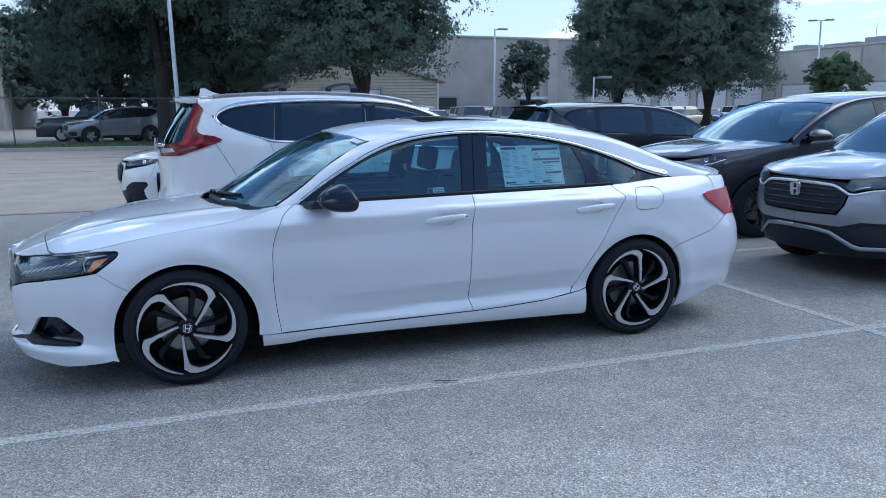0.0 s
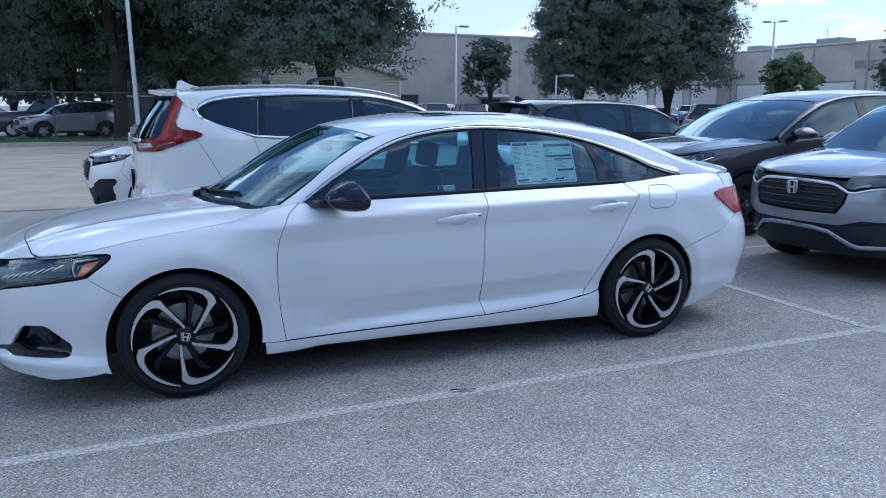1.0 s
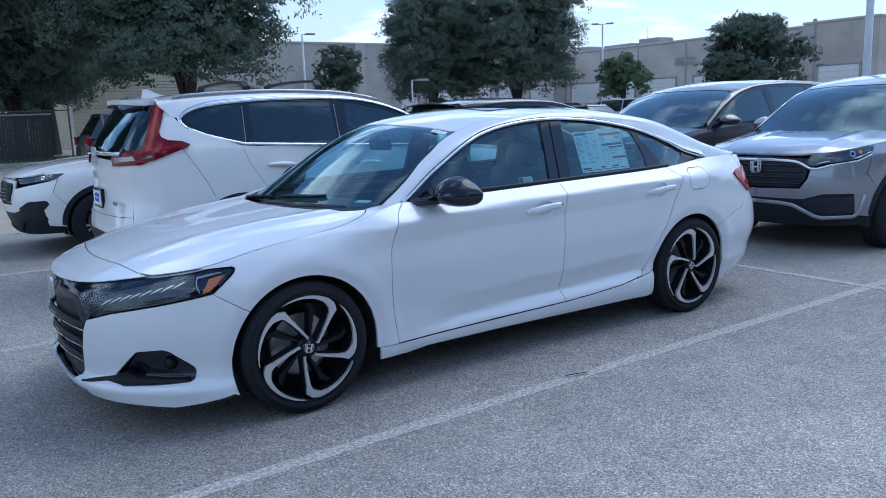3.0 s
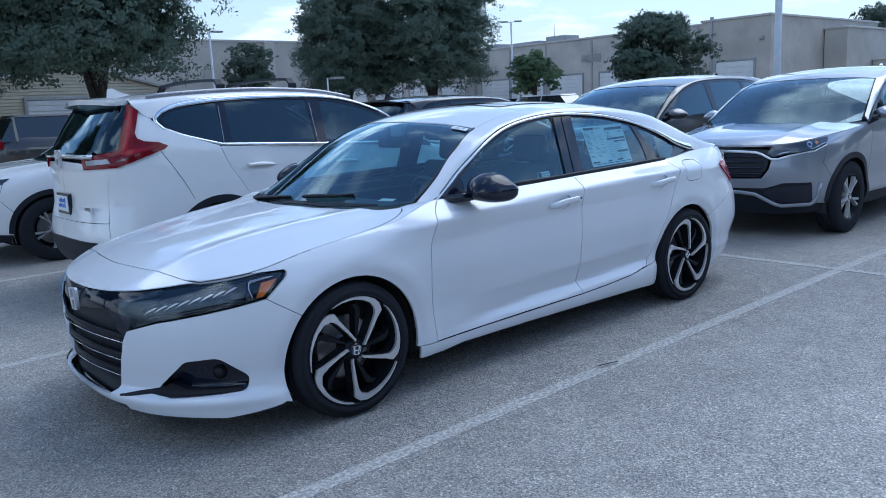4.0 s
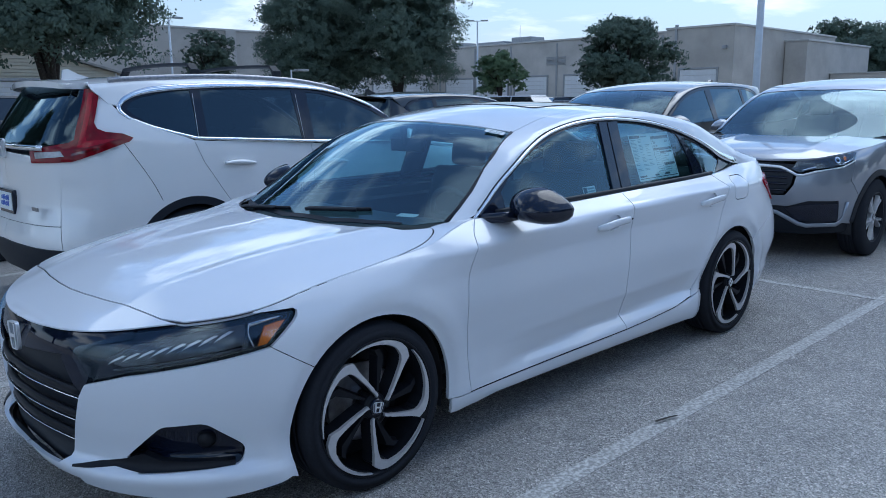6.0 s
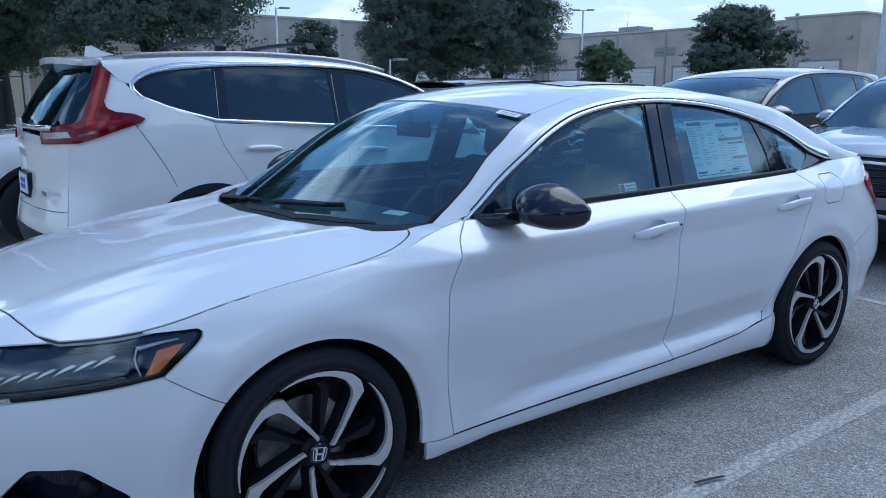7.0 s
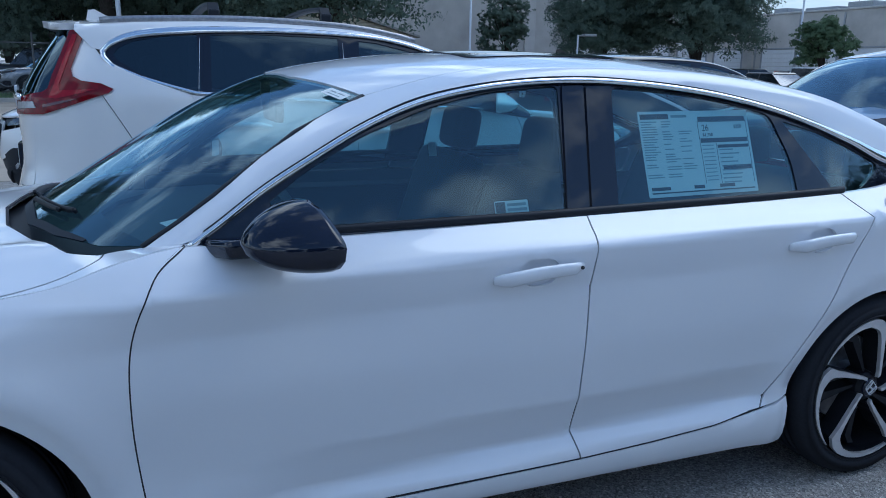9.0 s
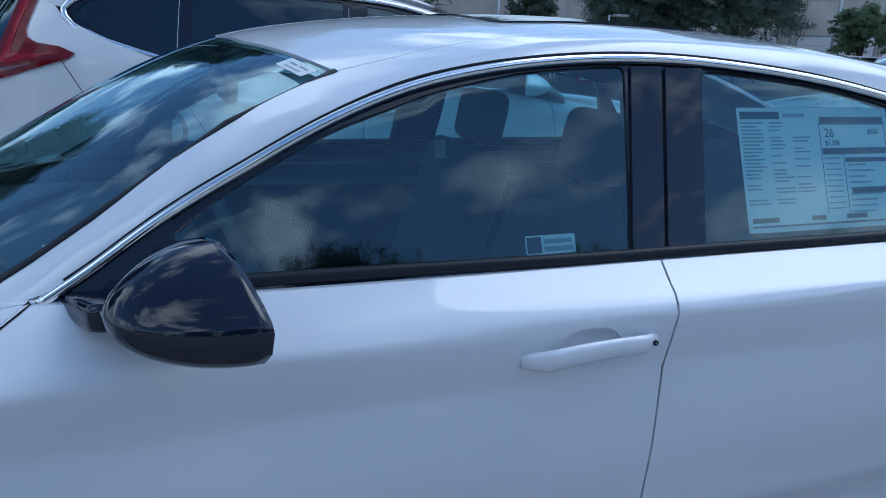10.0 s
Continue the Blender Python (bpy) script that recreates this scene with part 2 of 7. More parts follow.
def panel(name, surf, outline, material, parent, step=0.035, gap=0.0025, depth=0.016, holes=(), off=0.0, label="", e=0.008):
    """A shell piece: the outline lies in the surface's own two coordinates, and its rim is folded inwards."""
    from mathutils.geometry import delaunay_2d_cdt
    loops = [shrink(dense(outline, step), gap)] + [shrink(dense(h, step), -gap)[::-1] for h in holes]
    o = loops[0]
    lo, hi = o.min(axis=0), o.max(axis=0)
    nx, ny = max(2, int((hi[0] - lo[0]) / step)), max(2, int((hi[1] - lo[1]) / step))
    gx, gy = np.meshgrid(np.linspace(lo[0], hi[0], nx + 1), np.linspace(lo[1], hi[1], ny + 1))
    g = np.stack([gx.ravel(), gy.ravel()], 1)
    g = g[inside(g, o)]
    for lp in loops:
        if len(g):
            g = g[edge_distance(g, lp) > 0.45 * step]
    for lp in loops[1:]:
        if len(g):
            g = g[~inside(g, lp)]
    pts, edges = [], []
    for lp in loops:
        k = len(pts)
        pts += [Vector(p) for p in lp]
        edges += [(k + i, k + (i + 1) % len(lp)) for i in range(len(lp))]
    pts += [Vector(p) for p in g]
    v, _, tris, *_ = delaunay_2d_cdt(pts, edges, [], 0, 1e-6)
    v = np.array([tuple(q) for q in v])
    tris = np.array([t for t in tris if len(t) == 3])
    mid = v[tris].mean(axis=1)
    keep = inside(mid, o)
    for lp in loops[1:]:
        keep &= ~inside(mid, lp)
    tris = tris[keep]
    u, w = v[:, 0], v[:, 1]
    top = surf(u, w, off)
    n = np.cross(surf(u + e, w, off) - surf(u - e, w, off), surf(u, w + e, off) - surf(u, w - e, off))
    n /= np.linalg.norm(n, axis=1)[:, None] + 1e-12
    out = surf(u, w, off + 0.01) - top
    flip = np.sum(n * out) < 0
    if flip:
        n = -n
        tris = tris[:, ::-1]
    verts = [tuple(q) for q in top]
    faces = [tuple(int(i) for i in t) for t in tris]
    count = len(verts)
    for lp in loops:
        a, b = surf(lp[:, 0], lp[:, 1], off), surf(lp[:, 0], lp[:, 1], off - depth)
        k, m = len(verts), len(lp)
        verts += [tuple(q) for q in a] + [tuple(q) for q in b]
        for i in range(m):
            j = (i + 1) % m
            f = (k + i, k + m + i, k + m + j, k + j)
            faces.append(f[::-1] if flip else f)
    me = bpy.data.meshes.new(name)
    me.from_pydata(verts, [], faces)
    me.polygons.foreach_set("use_smooth", [True] * len(faces))
    normals = [(0.0, 0.0, 0.0)] * len(me.loops)
    for poly in me.polygons[: len(tris)]:
        for li in poly.loop_indices:
            vi = me.loops[li].vertex_index
            if vi < count:
                normals[li] = tuple(n[vi])
    me.normals_split_custom_set(normals)
    return put(name, me, material, parent, label)


def strip(name, surf, path, width, height, material, parent, off=0.0, label="", closed=False):
    """A moulding that follows a path on a surface; width may be a pair for its two ends."""
    path = np.asarray(path, float)
    p = surf(path[:, 0], path[:, 1], off)
    out = surf(path[:, 0], path[:, 1], off + 0.01) - p
    out /= np.linalg.norm(out, axis=1)[:, None]
    t = np.gradient(p, axis=0)
    t /= np.linalg.norm(t, axis=1)[:, None] + 1e-12
    s = np.cross(out, t)
    wd = np.interp(np.linspace(0, 1, len(p)), np.linspace(0, 1, len(width)), width) if isinstance(width, (tuple, list)) else np.full(len(p), width)
    ring = [(-0.5, -0.4), (-0.5, 0.5), (-0.25, 1.0), (0.25, 1.0), (0.5, 0.5), (0.5, -0.4)]
    verts, faces = [], []
    for i in range(len(p)):
        verts += [tuple(p[i] + s[i] * a * wd[i] + out[i] * b * height) for a, b in ring]
    k = len(ring)
    for i in range(len(p) - 1):
        for j in range(k):
            faces.append((i * k + j, (i + 1) * k + j, (i + 1) * k + (j + 1) % k, i * k + (j + 1) % k))
    faces += [tuple(range(k)), tuple(range(len(verts) - k, len(verts)))[::-1]]
    me = bpy.data.meshes.new(name)
    me.from_pydata(verts, [], faces)
    bm = bmesh.new()
    bm.from_mesh(me)
    bmesh.ops.recalc_face_normals(bm, faces=bm.faces)
    bm.to_mesh(me)
    bm.free()
    me.polygons.foreach_set("use_smooth", [True] * len(me.polygons))
    return put(name, me, material, parent, label)


def lathe(bm, profile, n=48, axis="y", sharp=False):
    """Turns (radius, along) round an axis into bm."""
    rings = []
    for r, a in profile:
        ring = []
        for i in range(n):
            c, s = r * math.cos(2 * math.pi * i / n), r * math.sin(2 * math.pi * i / n)
            ring.append(bm.verts.new((c, a, s) if axis == "y" else (c, s, a)))
        rings.append(ring)
    for ra, rb in zip(rings, rings[1:]):
        for i in range(n):
            bm.faces.new((ra[i], ra[(i + 1) % n], rb[(i + 1) % n], rb[i]))
    bmesh.ops.recalc_face_normals(bm, faces=bm.faces)
    return rings


def slab(bm, outline, y0, y1, plane="xz", taper=0.0):
    """A plate from an outline, between two depths; taper narrows the front face."""
    o = np.asarray(outline, float)[:, :2]
    c = shrink(o if area2(o) > 0 else o[::-1], taper)
    o = o if area2(o) > 0 else o[::-1]
    at = {"xz": lambda p, d: (p[0], d, p[1]), "xy": lambda p, d: (p[0], p[1], d), "yz": lambda p, d: (d, p[0], p[1])}[plane]
    a = [bm.verts.new(at(p, y0)) for p in c]
    b = [bm.verts.new(at(p, y1)) for p in o]
    n = len(a)
    made = [bm.faces.new(a), bm.faces.new(b[::-1])]
    for i in range(n):
        made.append(bm.faces.new((a[i], b[i], b[(i + 1) % n], a[(i + 1) % n])))
    bmesh.ops.recalc_face_normals(bm, faces=made)
    return made


def box(bm, x0, x1, y0, y1, z0, z1, bevel=0.0, seg=2, m=None):
    r = bmesh.ops.create_cube(bm, size=1)
    vs = r["verts"]
    for v in vs:
        v.co = Vector((x0 + (v.co.x + 0.5) * (x1 - x0), y0 + (v.co.y + 0.5) * (y1 - y0), z0 + (v.co.z + 0.5) * (z1 - z0)))
    if bevel:
        es = list({e for v in vs for e in v.link_edges})
        r = bmesh.ops.bevel(bm, geom=es, offset=bevel, segments=seg, affect="EDGES", profile=0.6)
        vs = list({v for f in r["faces"] for v in f.verts} | {v for v in vs if v.is_valid})
    if m is not None:
        for v in vs:
            v.co = m @ v.co
    return vs


# ---- car surfaces ----
class Wall:
    """The upright skin of a car: s runs round it in plan from the middle of the front (s is x along the sides), z is the height."""

    def __init__(self, plan, heights, rows):
        first, last = plan[0], plan[-1]
        c = chain([(plan[1][0], -plan[1][1]), *plan, (plan[-2][0], -plan[-2][1])], 40)[40:-40]
        s = np.concatenate(([0], np.cumsum(np.linalg.norm(np.diff(c, axis=0), axis=1))))
        s -= np.interp(0.0, c[:, 0], s)
        self.s, self.c = s, c
        t = np.gradient(c, axis=0)
        t /= np.linalg.norm(t, axis=1)[:, None]
        self.nrm = np.stack([-t[:, 1], t[:, 0]], 1)
        self.s0, self.s1 = s[0], s[-1]
        self.S, self.Z = np.linspace(s[0], s[-1], 700), np.linspace(0, 1.8, 181)
        prof = np.array([pch(heights, r[1])(self.Z) for r in rows])
        where = [r[0] for r in rows]
        self.d = np.stack([pch(where, prof[:, k])(self.S) for k in range(len(self.Z))], 1)
        self.folds, self.arches = [], []

    def s_at(self, x=None, y=None, front=True):
        """s where the plan passes the half width y, at the front or the rear."""
        n = len(self.s) // 2
        if front:
            return float(np.interp(y, self.c[:n, 1], self.s[:n]))
        return float(np.interp(-y, -self.c[n:, 1], self.s[n:]))

    def inset(self, s, z):
        fs = np.clip((s - self.s0) / (self.S[1] - self.S[0]), 0, len(self.S) - 1.001)
        fz = np.clip(z / 0.01, 0, len(self.Z) - 1.001)
        i, j = fs.astype(int), fz.astype(int)
        a, b = fs - i, fz - j
        d = self.d
        got = (d[i, j] * (1 - a) + d[i + 1, j] * a) * (1 - b) + (d[i, j + 1] * (1 - a) + d[i + 1, j + 1] * a) * b
        for ridge, depth, up, down in self.folds:
            h = z - ridge(s)
            got = got + depth(s) * np.clip(1 - np.where(h > 0, h / up, -h / down), 0, 1)
        for cx, cz, r in self.arches:
            # the skin swells round a wheel and rolls in at the opening's edge
            d = np.hypot(s - cx, z - cz) - r
            got = got + .011 * np.clip(1 - d / .048, 0, 1) - .007 * np.exp(-((d - .075) / .05) ** 2)
        return got

    def side(self, sign):
        def surf(s, z, off=0.0):
            s, z = np.asarray(s, float), np.asarray(z, float)
            flip = np.where((s < self.s0) | (s > self.s1), -1.0, 1.0)
            q = np.where(s < self.s0, 2 * self.s0 - s, np.where(s > self.s1, 2 * self.s1 - s, s))
            x, y = np.interp(q, self.s, self.c[:, 0]), np.interp(q, self.s, self.c[:, 1])
            nx, ny = np.interp(q, self.s, self.nrm[:, 0]), np.interp(q, self.s, self.nrm[:, 1])
            d = off - self.inset(q, z)
            return np.stack([x + nx * d, sign * flip * (y + ny * d), z + 0 * x], -1)
        return surf


class Dome:
    """The upper shell (screens, pillars, roof, deck): x along the car, l the girth from the middle line outwards."""

    def __init__(self, top, crown, belt, lean, x0, x1, zb=1.0, low=0.9, soft=0.05):
        self.X = np.linspace(x0, x1, 220)
        zc, k, yb = top(self.X), crown(self.X), belt(self.X)
        yy = np.linspace(0, 1.0, 700)
        self.L = np.linspace(0, 1.25, 420)
        Y, Zs = [], []
        for i in range(len(self.X)):
            a = zc[i] - k[i] * yy ** 2
            b = zb + (yb[i] - yy) / lean
            h = np.maximum(soft - np.abs(a - b), 0) / soft
            z = np.minimum(a, b) - h * h * soft * 0.25
            l = np.concatenate(([0], np.cumsum(np.hypot(np.diff(yy), np.diff(z)))))
            Y.append(np.interp(self.L, l, yy))
            Zs.append(np.interp(self.L, l, z))
        self.Y, self.Zs = np.array(Y), np.array(Zs)

    def look_up(self, x, l):
        fx = np.clip((x - self.X[0]) / (self.X[1] - self.X[0]), 0, len(self.X) - 1.001)
        fl = np.clip(l / (self.L[1] - self.L[0]), 0, len(self.L) - 1.001)
        i, j = fx.astype(int), fl.astype(int)
        a, b = fx - i, fl - j
        got = []
        for t in (self.Y, self.Zs):
            got.append((t[i, j] * (1 - a) + t[i + 1, j] * a) * (1 - b) + (t[i, j + 1] * (1 - a) + t[i + 1, j + 1] * a) * b)
        return got

    def side(self, sign):
        def raw(x, l):
            y, z = self.look_up(x, np.abs(l))
            return np.stack([x, sign * np.where(l < 0, -1, 1) * y, z], -1)

        def surf(x, l, off=0.0):
            x, l = np.asarray(x, float) + 0.0, np.asarray(l, float) + 0.0
            p = raw(x, l)
            if np.any(off):
                e = 0.012
                n = np.cross(raw(x + e, l) - raw(x - e, l), raw(x, l + e) - raw(x, l - e)) * sign
                n /= np.linalg.norm(n, axis=-1)[..., None] + 1e-12
                p = p + n * off
            return p
        return surf

    def by_z(self, pts):
        """Side-view points (x, z) as (x, l)."""
        out = []
        for q in pts:
            x, z = q[0], q[1]
            f = float(np.clip((x - self.X[0]) / (self.X[1] - self.X[0]), 0, len(self.X) - 1.001))
            i = int(f)
            row = self.Zs[i] * (1 - f + i) + self.Zs[i + 1] * (f - i)
            out.append((x, float(np.interp(-z, -row, self.L)), *q[2:]))
        return out

    def by_y(self, pts):
        """Plan points (x, y) as (x, l)."""
        out = []
        for q in pts:
            x, y = q[0], abs(q[1])
            f = float(np.clip((x - self.X[0]) / (self.X[1] - self.X[0]), 0, len(self.X) - 1.001))
            i = int(f)
            row = self.Y[i] * (1 - f + i) + self.Y[i + 1] * (f - i)
            out.append((x, float(np.interp(y, row, self.L)) * (-1 if q[1] < 0 else 1), *q[2:]))
        return out


def both(car, make):
    """Makes a piece on the near and on the far side."""
    return [make(-1), make(1)]


# ---- wheels ----
def emblem(bm, size, m, deep=0.006):
    """A frame with two upright bars and a tie."""
    w, h, b = size * 0.5, size * 0.42, size * 0.085
    shapes = [rounded([(-w, h, .2 * size), (w, h, .2 * size), (w * 0.8, -h, .2 * size), (-w * 0.8, -h, .2 * size)])]
    inner = shrink(dense(shapes[0], 1), b * 0.5)
    ring = dense(shapes[0], 1)
    made = []
    for o, i in ((ring, inner),):
        k = len(o)
        a = [bm.verts.new((p[0], 0, p[1])) for p in o]
        c = [bm.verts.new((p[0], 0, p[1])) for p in i]
        d = [bm.verts.new((p[0], deep, p[1])) for p in o]
        e = [bm.verts.new((p[0], deep, p[1])) for p in i]
        for j in range(k):
            n = (j + 1) % k
            made += [bm.faces.new((a[j], a[n], c[n], c[j])), bm.faces.new((a[j], d[j], d[n], a[n])), bm.faces.new((c[j], c[n], e[n], e[j]))]
        made[0].normal_update()
        vs = a + c + d + e
    for bar in ([(-w * 0.66, h * 0.86), (-w * 0.42, h * 0.86), (-w * 0.3, -h * 0.86), (-w * 0.5, -h * 0.86)],
                [(w * 0.42, h * 0.86), (w * 0.66, h * 0.86), (w * 0.5, -h * 0.86), (w * 0.3, -h * 0.86)],
                [(-w * 0.37, h * 0.12), (w * 0.37, h * 0.12), (w * 0.35, -h * 0.12), (-w * 0.35, -h * 0.12)]):
        fs = slab(bm, bar, -deep * 0.2, deep)
        vs += list({v for f in fs for v in f.verts})
    for v in set(vs):
        v.co = m @ v.co


def tyre_mesh(R, rim, width):
    bm = bmesh.new()
    h = width / 2
    prof = [(rim - 0.004, -h * 0.86), (rim + 0.007, -h * 0.95), (rim + 0.02, -h * 0.985), (rim + 0.04, -h), (R - 0.03, -h * 0.97), (R - 0.012, -h * 0.9),
            (R - 0.004, -h * 0.78), (R, -h * 0.55), (R, -h * 0.35), (R - 0.007, -h * 0.34), (R - 0.007, -h * 0.28), (R, -h * 0.27), (R, -0.008), (R - 0.007, -0.007),
            (R - 0.007, 0.007), (R, 0.008), (R, h * 0.27), (R - 0.007, h * 0.28), (R - 0.007, h * 0.34), (R, h * 0.35), (R, h * 0.55),
            (R - 0.012, h * 0.9), (R - 0.03, h * 0.97), (rim + 0.04, h), (rim, h * 0.93), (rim - 0.012, h * 0.82)]
    lathe(bm, prof, 72)
    me = bpy.data.meshes.new("tyre")
    for f in bm.faces:
        f.smooth = True
    bm.to_mesh(me)
    bm.free()
    return me


def hook_outline(r):
    """One machined blade of the sport wheel: a slanting spoke that kinks into an arc along the rim; r is the rim's radius."""
    polar = [(.155, 99), (.30, 113), (.463, 119.5), (.64, 123.5), (.75, 126), (.81, 129), (.885, 138), (.915, 150), (.935, 165), (.952, 178), (.97, 190),
             (.99, 190), (.99, 174), (.99, 160), (.99, 146), (.985, 134), (.955, 126), (.872, 118.5), (.703, 117.5), (.55, 114), (.40, 108.5), (.28, 100), (.198, 88)]
    out = []
    for (a, b), (c, d) in zip(polar, polar[1:]):
        n = max(1, int(abs(d - b) / 3))
        out += [(a + (c - a) * i / n, b + (d - b) * i / n) for i in range(n)]
    return [(r * a * math.cos(radians(b)), r * a * math.sin(radians(b))) for a, b in out + polar[-1:]]


def wheel(parent, at, R=0.328, rim=0.263, width=0.225, style="sport", turn=0.0, out=-1, meshes={}):
    """A wheel whose axle lies along y; out: the side that its face looks to."""
    key = (R, rim, width, style)
    if key not in meshes:
        kit = {"tyre": [tyre_mesh(R, rim, width)]}
        h = width / 2
        bm = bmesh.new()
        lathe(bm, [(rim + 0.001, -h * 0.97), (rim + 0.006, -h * 0.98), (rim + 0.009, -h * 0.93), (rim - 0.002, -h * 0.90), (rim - 0.016, -h * 0.6), (rim - 0.03, 0.0), (rim - 0.03, h * 0.9)], 64)
        lathe(bm, [(rim - 0.03, h * 0.5), (0.03, h * 0.5)], 48)
        kit["rim"] = [bm_mesh(bm, "rim", True)]
        bm = bmesh.new()
        lathe(bm, [(0.155 * R / 0.328, 0.0), (0.155 * R / 0.328, 0.02), (0.06, 0.02), (0.06, -0.02), (0.001, -0.02)], 40)
        kit["disc"] = [bm_mesh(bm, "brake_disc", False)]
        bm = bmesh.new()
        if style == "sport":
            for i in range(5):
                a = radians(72 * i)
                o = [(x * math.cos(a) - y * math.sin(a), x * math.sin(a) + y * math.cos(a)) for x, y in hook_outline(rim)]
                slab(bm, o, -h * 0.955, -h * 0.84, taper=0.0012)
            kit["face"] = [bm_mesh(bm, "machined_blades", False)]
            bm = bmesh.new()
            for i in range(5):
                a = radians(72 * i)
                rot = lambda o: [(x * math.cos(a) - y * math.sin(a), x * math.sin(a) + y * math.cos(a)) for x, y in o]
                blade = np.array(rot(hook_outline(rim * .985)))
                slab(bm, blade, -h * 0.84, -h * 0.3, taper=0.002)
                q = [(.16, 120), (.26, 131), (.74, 143), (.86, 152), (.86, 163), (.72, 156), (.25, 152), (.16, 150)]
                slab(bm, rot([(rim * b * math.cos(radians(c)), rim * b * math.sin(radians(c))) for b, c in q]), -h * 0.66, -h * 0.3, taper=0.007)
            lathe(bm, [(0.001, -h * 0.82), (0.040, -h * 0.82), (0.052, -h * 0.72), (0.058, -h * 0.3)], 32)
            kit["dark"] = [bm_mesh(bm, "spoke", False)]
        else:
            n = 5
            for i in range(n):
                a = radians(360 / n * i)
                rot = lambda o: [(x * math.cos(a) - y * math.sin(a), x * math.sin(a) + y * math.cos(a)) for x, y in o]
                pol = lambda q: [(b * rim * math.cos(radians(c)), b * rim * math.sin(radians(c))) for b, c in q]
                slab(bm, rot(pol([(0.16, -16), (0.5, -7), (0.97, -13), (0.97, -4), (0.55, -1), (0.55, 1), (0.97, 4), (0.97, 13), (0.5, 7), (0.16, 16)])), -h * 0.92, -h * 0.6, taper=0.006)
            lathe(bm, [(0.001, -h * 0.86), (0.045, -h * 0.86), (0.055, -h * 0.78), (0.06, -h * 0.3)], 24)
            kit["face"] = [bm_mesh(bm, "machined_blades", False)]
            kit["dark"] = []
        bm = bmesh.new()
        lathe(bm, [(0.001, -h * 0.9), (0.03, -h * 0.9), (0.033, -h * 0.87), (0.033, -h * 0.6)], 28)
        kit["cap"] = [bm_mesh(bm, "centre_cap", False)]
        bm = bmesh.new()
        emblem(bm, 0.05, pose(0, -h * 0.925, 0, 0, 12, 0), 0.004)
        kit["mark"] = [bm_mesh(bm, "emblem", False)]
        meshes[key] = kit
    kit = meshes[key]
    w = put("wheel", kit["rim"][0].copy(), SATIN if style != "plain" else STEEL, parent)
    w.matrix_local = Matrix.Translation(at) @ (pose(0, 0, 0, 0, 0, 0) if out < 0 else pose(0, 0, 0, 0, 0, 180)) @ pose(0, 0, 0, 0, turn, 0)
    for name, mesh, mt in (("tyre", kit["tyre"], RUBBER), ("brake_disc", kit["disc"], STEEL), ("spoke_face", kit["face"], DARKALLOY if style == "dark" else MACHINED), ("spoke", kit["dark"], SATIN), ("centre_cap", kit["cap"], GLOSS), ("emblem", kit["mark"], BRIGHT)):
        for me in mesh:
            if not me.materials:
                me.materials.append(mt)
            o = new(name, me)
            o.parent = w
    return w


def bm_mesh(bm, name, smooth):
    me = bpy.data.meshes.new(name)
    for f in bm.faces:
        f.smooth = smooth
    bm.to_mesh(me)
    bm.free()
    return me


